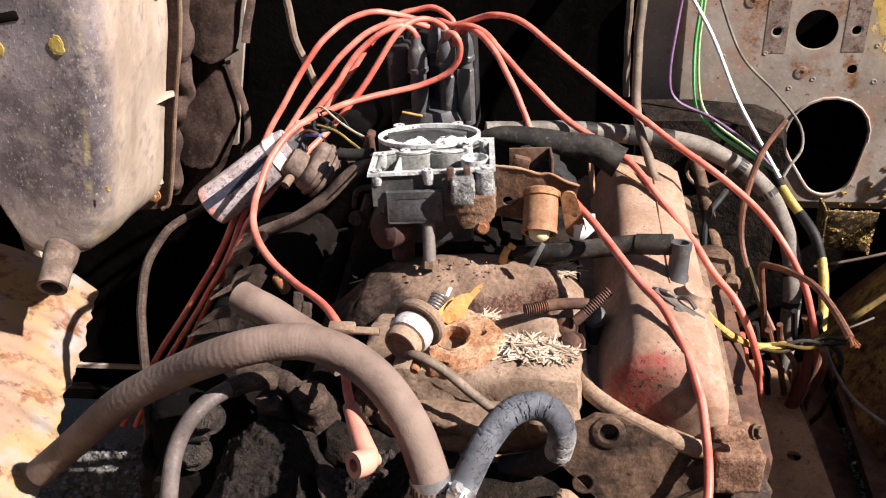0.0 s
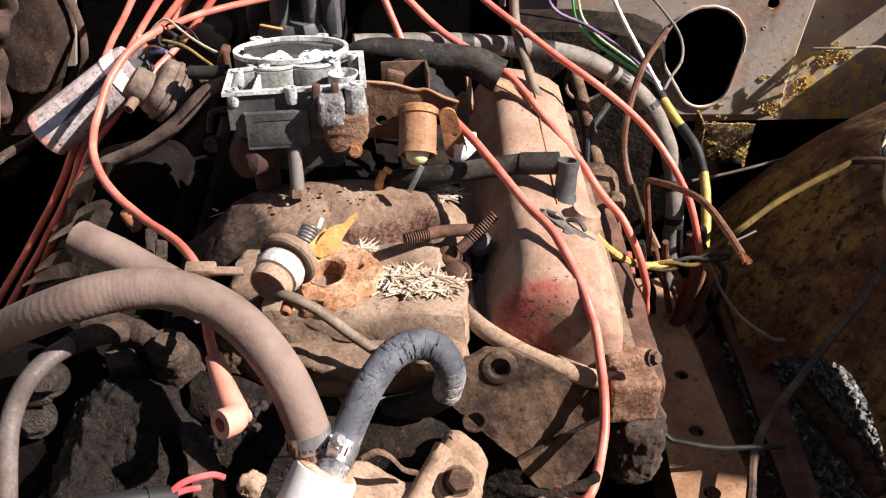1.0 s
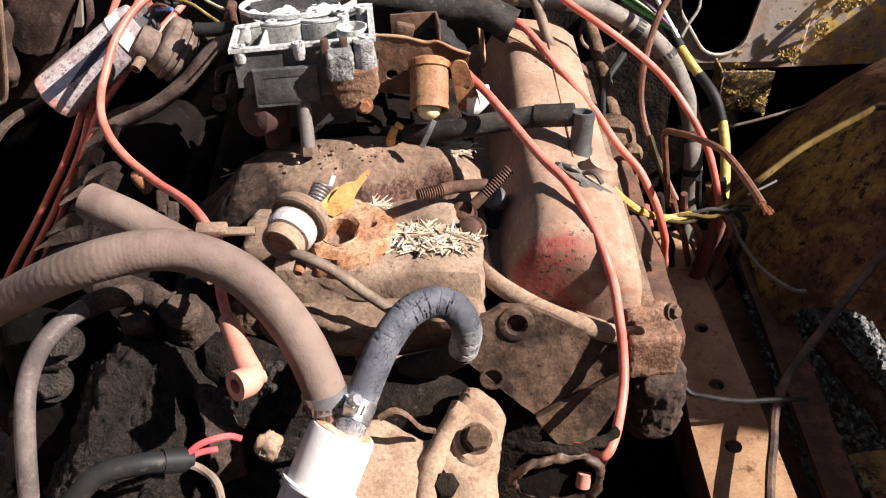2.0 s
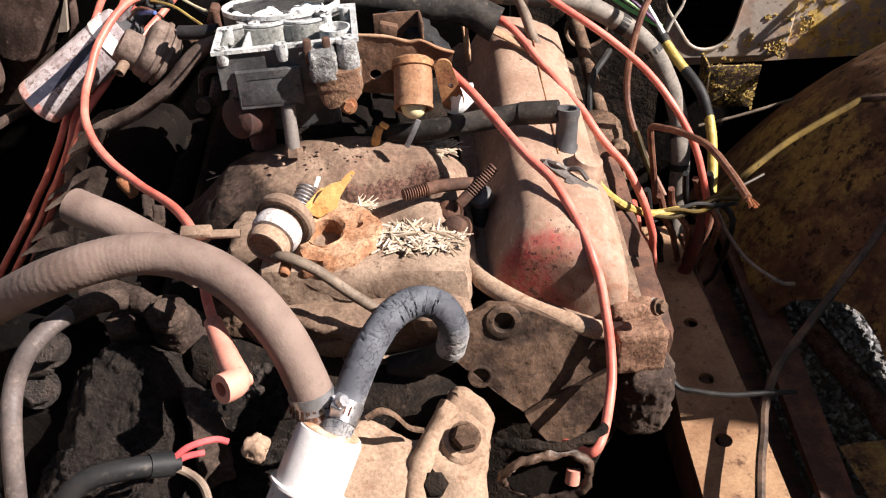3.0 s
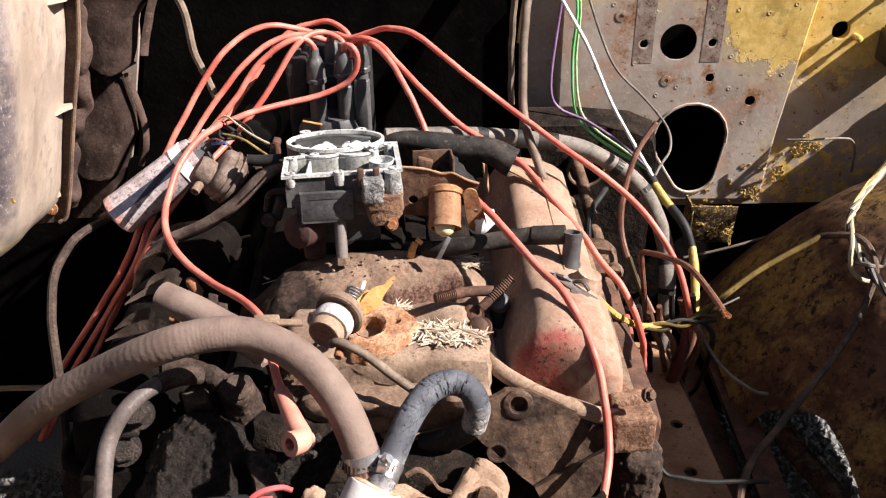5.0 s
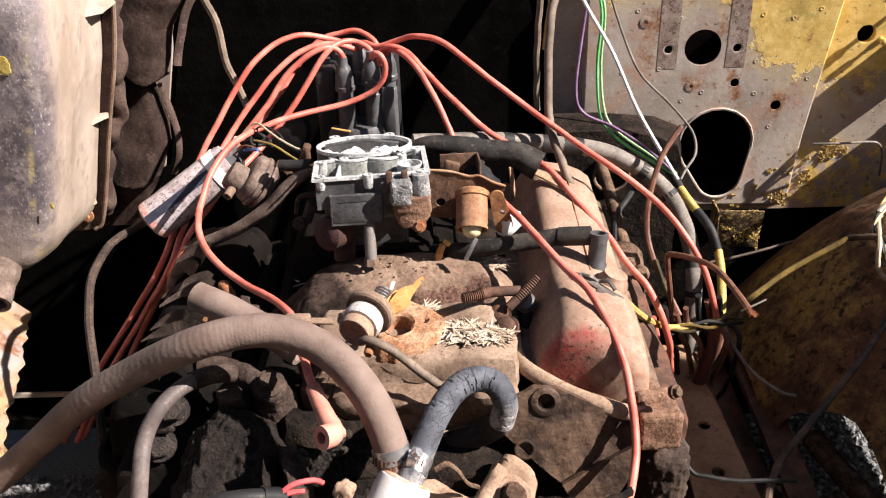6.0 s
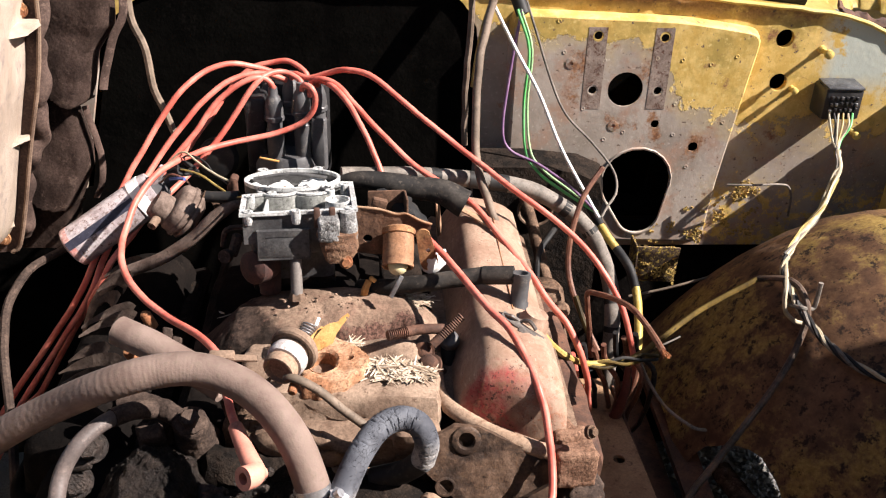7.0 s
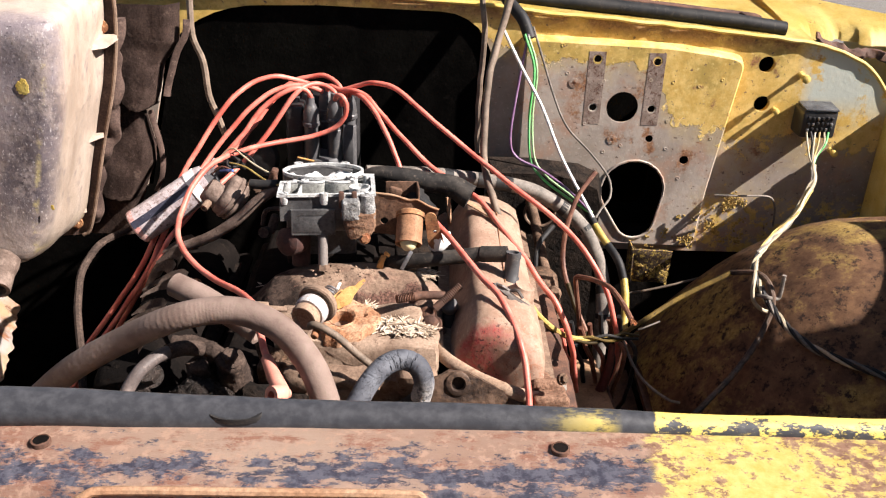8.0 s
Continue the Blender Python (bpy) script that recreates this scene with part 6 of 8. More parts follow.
for cx, cy, r in ((0.072, 1.170, 0.023), (0.030, 1.160, 0.018), (0.004, 1.154, 0.014), (-0.008, 1.165, 0.009)):
    part("corrosion_lump", crust(lathe([(r, -0.004), (r * 0.9, 0.004), (r * 0.55, 0.009), (0, 0.010)], (cx, cy, 1.097), (0, 0, 1), 14), 0.004, 0.006, 75), M_WHITE, carb, "chalky white corrosion", 60)
for x, y, r in ((0.012, 1.128, 0.007), (0.052, 1.132, 0.0075), (0.085, 1.130, 0.008), (0.032, 1.135, 0.005)):
    part("jet", lathe([(0.8 * r, -0.012), (0.8 * r, 0.002), (r * 0.6, 0.0035), (r * 0.45, 0.001), (0, 0.001)], (x, y, 1.108), (0, 0, 1), 14), M_ALU_DULL if r > 0.0055 else M_RUST, carb)
part("choke_plate_rod", tube([(-0.01, 1.172, 1.112), (0.04, 1.176, 1.116), (0.09, 1.172, 1.110)], 0.003, 6, 4), M_ALU_DULL, carb)
part("lower_body", merge(rbox((0.052, 1.080, 1.060), (0.126, 0.052, 0.030), 0.008), rbox((0.04, 1.15, 1.03), (0.11, 0.10, 0.09), 0.010)), M_ALU_DULL, carb, "dull grey casting")
part("throttle_base", merge(rbox((0.04, 1.145, 0.985), (0.11, 0.09, 0.018), 0.004)), M_GREASE, carb, "greasy throttle base")
part("bowl_front", rbox((0.030, 1.044, 1.066), (0.064, 0.012, 0.034), 0.003, (-4, 0, 0)), M_ALU_DULL, carb)
part("cover_frame", plate([(-0.002, 1.041), (0.062, 1.041), (0.062, 1.080), (-0.002, 1.080)], [[(0.007, 1.049), (0.053, 1.049), (0.053, 1.072), (0.007, 1.072)]], 0.004, Matrix.Translation((0, 0.004, 0.006)) @ facing(1.034), 0.0015), M_ALU_DULL, carb, "raised rim of the front cover")
def pump_section(k):
    w = 0.0262 * (1 - 0.42 * (1 - k) ** 4) - 0.004 * max(0, k - 0.75) * 4
    return [(0.099 + w * cx * (1.0 + 0.06 * math.sin(9 * k + i)), 1.040 + 0.018 * cy, 1.044 + 0.058 * k) for i, (cx, cy) in enumerate(((-1, 0.8), (-1, -0.3), (-0.75, -0.8), (-0.2, -1), (0.4, -1), (0.85, -0.75), (1, -0.2), (1, 0.8)))]


def pump_bm(a, b):
    bm = loft([pump_section(a + (b - a) * k / 8) for k in range(9)])
    bmesh.ops.subdivide_edges(bm, edges=bm.edges[:], cuts=1, use_grid_fill=True)
    return rough(bm, 0.0024, 110)


part("pump_housing", pump_bm(0.0, 0.66), dirty("pitted_rust_on_alloy", (0.19, 0.10, 0.06), (0.33, 0.19, 0.11), (0.10, 0.06, 0.045), 50, 0.85, bump=0.003, coarse=0.003, speck=0.6), carb, "pitted rusty accelerator pump housing")
part("pump_cap", crust(rbox((0.087, 1.033, 1.090), (0.026, 0.024, 0.032), 0.003, (4, 0, 0)), 0.005, 0.0016, 130), M_CHALK, carb, "chalky block on the pump housing", 60)
part("pump_boss", rough(lathe([(0.0105, -0.036), (0.0115, -0.020), (0.0105, -0.004), (0.0105, 0.001), (0.004, 0.0015), (0, 0.0015)], (0.112, 1.040, 1.108), (0, 0, 1), 18), 0.001, 120), M_CHALK, carb)
part("pump_screw", merge(hexbolt((0.107, 1.024, 1.046), (0, -1, 0.1), 0.0065, 0.006)), M_RUST, carb)
for x in (0.073, 0.092):
    part("pin", rbox((x, 1.036, 1.103), (0.008, 0.008, 0.026), 0.002), M_RUST_DARK, carb)
part("choke_housing", merge(lathe([(0.020, 0), (0.022, 0.01), (0.022, 0.03), (0.014, 0.036), (0, 0.036)], (0.008, 1.075, 1.028), (-0.6, -0.7, 0.1), 18), lathe([(0.014, -0.045), (0.016, 0.0), (0.012, 0.004), (0, 0.004)], (0.008, 1.085, 1.028), (0, 0.1, 1), 16)), dirty("dull_red_housing", (0.040, 0.018, 0.015), (0.085, 0.034, 0.026), (0.035, 0.024, 0.02), 30), carb, "dull red choke housing")
part("linkage", merge(rbox((-0.035, 1.10, 1.045), (0.012, 0.02, 0.03), 0.004, (0, 20, 10)), tube([(-0.02, 1.10, 1.07), (-0.045, 1.105, 1.065), (-0.052, 1.11, 1.04)], 0.004, 6, 4), lathe([(0.009, 0), (0.009, 0.01), (0, 0.01)], (-0.045, 1.09, 1.035), (-0.4, -1, 0.2), 12)), M_OILY, carb, "dusty throttle linkage")
part("fuel_inlet", tube([(-0.03, 1.165, 1.09), (-0.055, 1.17, 1.088), (-0.075, 1.175, 1.088)], 0.008, 10, 3), M_RUBBER, carb)
# the whole carburettor leans back a little and is turned on the manifold
pivot = Matrix.Translation((0.05, 1.1, 1.08))
carb.matrix_world = Matrix.Translation((-0.005, 0.006, -0.014)) @ pivot @ Matrix.Rotation(0.087, 4, "Z") @ Matrix.Rotation(-0.109, 4, "X") @ pivot.inverted() @ Matrix.Translation(carb.location)

# solenoid on its rusty bracket
# bracket tone darkened for the shade on its front
M_BRACKET = dirty("brown_rust", (0.10, 0.052, 0.032), (0.19, 0.100, 0.060), (0.05, 0.03, 0.022), 30, 0.85, bump=0.0012, coarse=0.001, speck=0.4)
sol = thing("throttle_solenoid", (0.16, 1.06, 0.99), "rusty throttle solenoid on a sheet bracket", "solenoid")
sa, sb = Vector((0.176, 1.070, 1.062)), Vector((0.174, 1.030, 1.022))
part("can", lathe([(0.0, 0), (0.0180, 0.0), (0.0202, 0.003), (0.0202, 0.044), (0.0196, 0.047), (0.0206, 0.049), (0.0206, 0.053), (0.0172, 0.053), (0.0172, 0.040), (0, 0.040)], sa + Vector((0, 0.006, 0.004)), sb - sa, 26), dirty("orange_rust_film", (0.26, 0.125, 0.062), (0.34, 0.185, 0.105), (0.15, 0.065, 0.036), 26, 0.8, bump=0.0010, coarse=0.001, speck=0.4), sol, "rust-orange cylinder")
part("plunger_tip", lathe([(0.0100, 0.036), (0.0128, 0.044), (0.0132, 0.051), (0.0108, 0.058), (0.006, 0.062), (0, 0.063)], sa + Vector((0, 0.006, 0.004)), sb - sa, 20), M_KNOB, sol, "yellowed nylon plunger tip")
part("bracket", crust(plate([(0.116, 1.106), (0.150, 1.103), (0.172, 1.096), (0.186, 1.097), (0.203, 1.088), (0.219, 1.081), (0.217, 1.070), (0.198, 1.070), (0.192, 1.058), (0.160, 1.050), (0.154, 1.036), (0.116, 1.040)], [circle(0.135, 1.060, 0.006, 10)], 0.003, Matrix.Translation((0, 0, -0.015)) @ facing(1.086)), 0.010, 0.0012, 60), M_BRACKET, sol, "rusty bent bracket", 60)
# paler tube paints the sunlit upper rim
part("bracket_lip", crust(tube([(0.116, 1.088, 1.091), (0.150, 1.086, 1.088), (0.172, 1.086, 1.081), (0.186, 1.085, 1.082), (0.203, 1.084, 1.073), (0.219, 1.086, 1.066)], 0.0019, 8, 5, None, 0.0006), 0.006, 0.0006, 90), M_RUSTY_TAN, sol, "paler top edge with sunlight put into its colour", 60)
part("clamp_band", lathe([(0.0208, 0.002), (0.0222, 0.003), (0.0222, 0.010), (0.0208, 0.011)], sa + Vector((0, 0.006, 0.004)), sb - sa, 26), M_RUST, sol)
part("rear_plate", merge(rbox((0.160, 1.135, 1.072), (0.05, 0.003, 0.04), 0.001, (0, 0, 4)), rbox((0.186, 1.12, 1.072), (0.003, 0.03, 0.042), 0.001, (0, 0, 6)), rbox((0.150, 1.12, 1.078), (0.02, 0.01, 0.018), 0.002, (0, 15, 0))), M_BRACKET, sol)
part("lever", merge(plate(slot((0.207, 1.062), 0.009, (0.216, 1.022), 0.012), [circle(0.214, 1.040, 0.003, 8), circle(0.216, 1.024, 0.004, 8)], 0.003, facing(1.062))), M_RUST, sol)
part("wire_terminal", rbox((0.172, 1.018, 1.012), (0.006, 0.003, 0.032), 0.001, (-15, 28, 0)), M_STEEL, sol)
solo("brass_fitting", merge(rbox((0.134, 1.044, 0.998), (0.007, 0.008, 0.016), 0.002, (0, 28, 30)), rbox((0.142, 1.040, 1.010), (0.010, 0.004, 0.006), 0.0015, (0, 40, 0)), lathe([(0.005, 0), (0.005, 0.014), (0, 0.014)], (0.130, 1.047, 0.982), (0.2, -0.3, 1), 10)), M_BRONZE, "brass-coloured fitting beside the carburettor", "fitting")
solo("white_lump", rough(lathe([(0.0, -0.02), (0.013, -0.012), (0.016, 0), (0.012, 0.014), (0, 0.018)], (0.222, 1.075, 1.018), (0.1, 0, 1), 14), 0.007, 60), M_WHITE, "crumpled white scrap behind the solenoid", "scrap")

# ---- ignition ----
dist = thing("distributor", (-0.005, 1.46, 0.86), "dark plastic distributor cap crowded with plug boots", "distributor")
part("cap", merge(lathe([(0.058, 0), (0.060, 0.02), (0.058, 0.07), (0.050, 0.085), (0, 0.088)], (-0.005, 1.465, 0.93), (0, 0, 1), 30), lathe([(0.035, 0), (0.035, 0.09), (0, 0.09)], (-0.005, 1.465, 0.85), (0, 0, 1), 20)), M_PLASTIC, dist, "dark distributor cap")
BOOTS = [(-0.052, 1.468, 1.100, 0.6), (-0.020, 1.432, 1.112, 1.0), (0.004, 1.482, 1.122, 0.9), (0.024, 1.440, 1.118, 1.0), (0.049, 1.452, 1.122, 0.8), (-0.036, 1.492, 1.105, 0.8), (0.034, 1.492, 1.110, 0.8)]
for x, y, z, k in BOOTS:
    h = z - 0.985
    part("boot", lathe([(0.0142, 0), (0.0142, h - 0.050), (0.0125, h - 0.048), (0.0125, h - 0.036), (0.0162, h - 0.034), (0.0166, h - 0.028), (0.0150, h - 0.026), (0.0152, h - 0.016), (0.0140, h - 0.006), (0.0105, h + 0.004), (0.0078, h + 0.008), (0.0072, h + 0.020), (0, h + 0.020)], (x, y, 0.985), (0, 0.02, 1), 18), M_PLASTIC, dist, "ribbed dark plug boot")
part("side_cover", rbox((-0.052, 1.462, 1.045), (0.034, 0.05, 0.135), 0.006, (0, 0, 0)), M_GLOSS, dist, "black side of the cap")
part("coil_cover", rbox((0.002, 1.515, 1.035), (0.125, 0.04, 0.17), 0.012), M_GLOSS, dist, "black cover behind the boots")
part("clip", merge(rbox((-0.044, 1.446, 1.088), (0.008, 0.004, 0.034), 0.001, (0, 12, 0)), rbox((-0.038, 1.444, 1.078), (0.006, 0.004, 0.012), 0.001)), M_DUST, dist)
part("clip", merge(rbox((0.011, 1.434, 1.100), (0.003, 0.004, 0.022), 0.001, (0, 10, 0))), M_DUST, dist)
part("cap_clamp", rbox((0.049, 1.434, 1.038), (0.020, 0.004, 0.085), 0.002), M_PLASTIC, dist)
part("vacuum_advance", lathe([(0, 0), (0.030, 0.0), (0.036, 0.012), (0.033, 0.026), (0, 0.034)], (-0.118, 1.475, 0.995), (-0.25, -1, 0.25), 22), M_RUBBER, dist, "round black vacuum unit")
part("brass_clip", rbox((-0.028, 1.40, 1.022), (0.032, 0.004, 0.003), 0.001, (0, 12, 0)), M_BRONZE, dist)


def plug_wire(pts, label):
    return wire("spark_plug_wire", pts, 0.0047, M_ORANGE, label, "spark plug wire", "orange plug wires", 10, 0.0015, 6)


plug_wire([(0.026, 1.438, 1.128), (0.032, 1.418, 1.141), (0.043, 1.408, 1.141), (0.049, 1.405, 1.126), (0.045, 1.405, 1.104), (0.025, 1.405, 1.083), (-0.012, 1.40, 1.068), (-0.082, 1.37, 1.063), (-0.131, 1.31, 1.068), (-0.165, 1.25, 1.067), (-0.188, 1.20, 1.048), (-0.199, 1.16, 1.020), (-0.198, 1.13, 1.008), (-0.188, 1.09, 0.999), (-0.157, 1.04, 0.990), (-0.118, 1.0, 0.984), (-0.068, 0.94, 0.996), (-0.037, 0.89, 1.006), (-0.026, 0.865, 1.006), (-0.019, 0.84, 0.998), (-0.008, 0.803, 0.997), (0.003, 0.771, 0.996)], "long faded orange plug wire looping forward to a loose boot")
solo("plug_boot", tube([(0.003, 0.770, 0.996), (0.010, 0.755, 0.9925), (0.017, 0.740, 0.989), (0.0235, 0.727, 0.986), (0.0275, 0.7185, 0.9845), (0.0285, 0.712, 0.9845), (0.0255, 0.7065, 0.986), (0.0195, 0.700, 0.989)], 0.0108, 20, 5, lambda s: 0.70 + 0.42 * min(1, s * 1.25), hollow=0.5), M_PINK, "faded pink-orange spark plug boot hanging loose", "plug boot")
plug_wire([(-0.013, 1.5, 1.131), (-0.057, 1.49, 1.149), (-0.095, 1.47, 1.158), (-0.132, 1.45, 1.149), (-0.163, 1.42, 1.128), (-0.194, 1.4, 1.088), (-0.227, 1.37, 1.038), (-0.262, 1.330, 0.978), (-0.276, 1.270, 0.935), (-0.300, 1.215, 0.880), (-0.370, 1.206, 0.78), (-0.428, 1.172, 0.70), (-0.474, 1.122, 0.62)], "orange plug wire arching over to the bundle")
plug_wire([(-0.002, 1.48, 1.128), (-0.046, 1.47, 1.144), (-0.088, 1.45, 1.138), (-0.13, 1.42, 1.111), (-0.164, 1.4, 1.075), (-0.202, 1.37, 1.029), (-0.240, 1.30, 0.975), (-0.262, 1.24, 0.93), (-0.284, 1.208, 0.88), (-0.352, 1.204, 0.78), (-0.408, 1.17, 0.70), (-0.454, 1.122, 0.62)], "orange plug wire arching over to the bundle")
plug_wire([(0.026, 1.443, 1.125), (0.022, 1.45, 1.140), (-0.002, 1.455, 1.150), (-0.026, 1.44, 1.152), (-0.049, 1.42, 1.137), (-0.084, 1.4, 1.087), (-0.119, 1.38, 1.046), (-0.149, 1.36, 1.015), (-0.195, 1.29, 0.985), (-0.238, 1.215, 0.945), (-0.262, 1.20, 0.905), (-0.328, 1.222, 0.80), (-0.376, 1.194, 0.72), (-0.412, 1.190, 0.68), (-0.46, 1.15, 0.60)], "orange plug wire arching over to the bundle")
plug_wire([(-0.019, 1.432, 1.118), (-0.020, 1.432, 1.134), (-0.034, 1.432, 1.147), (-0.058, 1.42, 1.147), (-0.102, 1.41, 1.118), (-0.136, 1.39, 1.077), (-0.17, 1.37, 1.040), (-0.212, 1.34, 0.989), (-0.238, 1.25, 0.946)], "orange plug wire dropping behind the coil")
plug_wire([(0.034, 1.492, 1.118), (0.026, 1.50, 1.138), (0.0, 1.515, 1.150), (-0.03, 1.52, 1.146), (-0.061, 1.515, 1.138), (-0.09, 1.50, 1.116), (-0.13, 1.46, 1.068), (-0.17, 1.42, 1.02)], "shaded plug wire behind the distributor")
plug_wire([(0.004, 1.482, 1.128), (0.012, 1.475, 1.142), (0.036, 1.46, 1.140), (0.069, 1.45, 1.152), (0.101, 1.43, 1.163), (0.142, 1.41, 1.158), (0.2, 1.38, 1.118), (0.263, 1.35, 1.075), (0.324, 1.31, 1.040), (0.362, 1.28, 1.020), (0.44, 1.24, 0.972), (0.484, 1.2, 0.932), (0.513, 1.17, 0.887), (0.528, 1.15, 0.842), (0.542, 1.15, 0.78), (0.537, 1.16, 0.709), (0.529, 1.2, 0.62)], "orange plug wire reaching across to the side")
plug_wire([(0.037, 1.44, 1.115), (0.040, 1.44, 1.136), (0.057, 1.432, 1.148), (0.084, 1.42, 1.141), (0.116, 1.39, 1.115), (0.165, 1.35, 1.076), (0.21, 1.32, 1.042), (0.258, 1.29, 1.023), (0.297, 1.25, 1.007), (0.332, 1.19, 0.983), (0.361, 1.14, 0.965), (0.392, 1.1, 0.931), (0.412, 1.08, 0.912), (0.431, 1.06, 0.877), (0.444, 1.056, 0.840), (0.452, 1.07, 0.80), (0.462, 1.09, 0.75), (0.472, 1.12, 0.70), (0.48, 1.16, 0.62)], "orange plug wire running down beside the valve cover")
plug_wire([(0.049, 1.452, 1.128), (0.056, 1.44, 1.142), (0.078, 1.415, 1.140), (0.103, 1.38, 1.123), (0.13, 1.34, 1.088), (0.148, 1.32, 1.05), (0.162, 1.29, 1.022), (0.175, 1.22, 1.03)], "orange plug wire dropping behind the carburettor")
plug_wire([(0.182, 1.13, 1.062), (0.190, 1.118, 1.060), (0.208, 1.09, 1.050), (0.237, 1.05, 1.036), (0.275, 0.975, 1.021), (0.302, 0.926, 1.012), (0.316, 0.901, 1.000), (0.327, 0.876, 0.987), (0.334, 0.850, 0.973), (0.341, 0.828, 0.945), (0.344, 0.790, 0.905), (0.338, 0.757, 0.885), (0.330, 0.733, 0.868), (0.318, 0.722, 0.858), (0.300, 0.752, 0.833)], "orange plug wire lying across the valve cover")
solo("wire_boot", tube([(0.150, 1.165, 1.066), (0.168, 1.150, 1.066), (0.183, 1.128, 1.062), (0.192, 1.116, 1.058)], 0.011, 12, 4, lambda s: 1.15 - 0.35 * s), M_RUBBER, "dark grey rubber boot on the plug wire", "wire boot")
solo("wire_tip", tube([(0.302, 0.712, 0.848), (0.300, 0.706, 0.836)], 0.0065, 10, 1), M_PINK, "cut orange plug wire tip", "wire tip")
solo("wire_tie", merge(rbox((-0.024, 0.868, 1.014), (0.028, 0.013, 0.009), 0.002, (10, 4, 4)), rbox((0.000, 0.868, 1.011), (0.03, 0.009, 0.004), 0.001, (10, 6, 6))), M_DUST, "pale plastic wire separator", "wire separator")

coil = thing("ignition_coil", (-0.24, 1.258, 0.93), "silver ignition coil lying on its side", "ignition coil")
ca, cb = Vector((-0.303, 1.230, 0.951)), Vector((-0.181, 1.273, 1.028))
L = (cb - ca).length
part("can", lathe([(0, 0.0), (0.025, 0.0), (0.0305, 0.004), (0.031, 0.012), (0.031, L - 0.008), (0.029, L), (0, L)], ca, cb - ca, 32), M_SILVER, coil, "silver painted can")
part("stripe", lathe([(0.0306, 0.003), (0.0313, 0.005), (0.0313, 0.013), (0.0306, 0.013)], ca, cb - ca, 32), dirty("faded_red_label", (0.5, 0.2, 0.17), (0.62, 0.42, 0.38), (0.65, 0.6, 0.58), 60, 0.5), coil, "faded reddish band")
axis = (cb - ca).normalized()
face = Vector((0.4, -1.0, 0.5))
face = (face - axis * face.dot(axis)).normalized()
side = axis.cross(face)
part("axial_stripe", grid(lambda u, v: ca + axis * (0.004 + (L - 0.030) * u) + 0.0314 * (face * math.cos(0.42 * v - 0.42) + side * math.sin(0.42 * v - 0.42)), 16, 5), dirty("dark_blue_tone", (0.026, 0.026, 0.040), (0.045, 0.045, 0.065), (0.30, 0.26, 0.28), 40, 0.4, bump=0.0002, coarse=0.0003, spots=(0.62, 0.68)), coil, "dark blue stripe along the can")
part("clamp", lathe([(0.0325, L - 0.030), (0.0325, L - 0.012), (0.0312, L - 0.012), (0.0312, L - 0.030)], ca, cb - ca, 32), M_WHITE, coil, "pale clamp strap")
part("clamp_ear", rbox(cb + Vector((0.008, -0.008, 0.026)), (0.012, 0.014, 0.036), 0.004, (0, 35, 0)), M_SILVER, coil)
part("tower", lathe([(0.022, L), (0.018, L + 0.014), (0.010, L + 0.018), (0.009, L + 0.034), (0, L + 0.034)], ca, cb - ca, 20), M_PLASTIC, coil)
va = Vector((-0.124, 1.207, 1.022))
pn = Vector((-0.76, -0.06, 0.64)).normalized()
pull = thing("choke_pull_off", (-0.12, 1.21, 0.98), "brown dusty vacuum pull-off unit", "vacuum unit")
part("bell", rough(lathe([(0, -0.018), (0.026, -0.016), (0.036, -0.009), (0.0410, -0.006), (0.0410, -0.002), (0.0375, -0.001), (0.0375, 0.002), (0.0425, 0.003), (0.0425, 0.007), (0.0400, 0.009), (0.0390, 0.018), (0.0350, 0.022), (0.027, 0.024), (0, 0.025)], va, pn, 44, 0.9), 0.0006, 60), M_BELL, pull, "stepped dusty bell")
nb = va + Vector((-0.008, -0.010, -0.004))
part("cup", lathe([(0.0215, 0.015), (0.0208, 0.038), (0.0180, 0.043), (0, 0.044)], nb, pn, 28), M_BELL, pull, "small dusty cup")
nz = nb + pn * 0.030 + Vector((-0.003, -0.016, -0.008))
part("nozzle", tube([nz, nz + Vector((-0.004, -0.010, -0.004)), nz + Vector((-0.006, -0.016, -0.006))], 0.0062, 14, 3, hollow=0.55), M_DUST, pull)
part("strap", tube([va + Vector((0.026, 0.0, 0.030)), va + Vector((0.040, 0.004, 0.018)), va + Vector((0.044, 0.006, -0.006))], 0.006, 6, 4, None, 0, 0, 0.4), M_DIRT, pull)
solo("intake_pipe", tube([(-0.04, 1.165, 1.066), (-0.075, 1.16, 1.040), (-0.11, 1.16, 1.005), (-0.16, 1.165, 0.970), (-0.215, 1.175, 0.940), (-0.255, 1.19, 0.900), (-0.285, 1.20, 0.84), (-0.30, 1.20, 0.77)], 0.0092, 12, 5, None, 0.002), M_BELL, "dusty dark rubber tube running beside the coil", "hose")
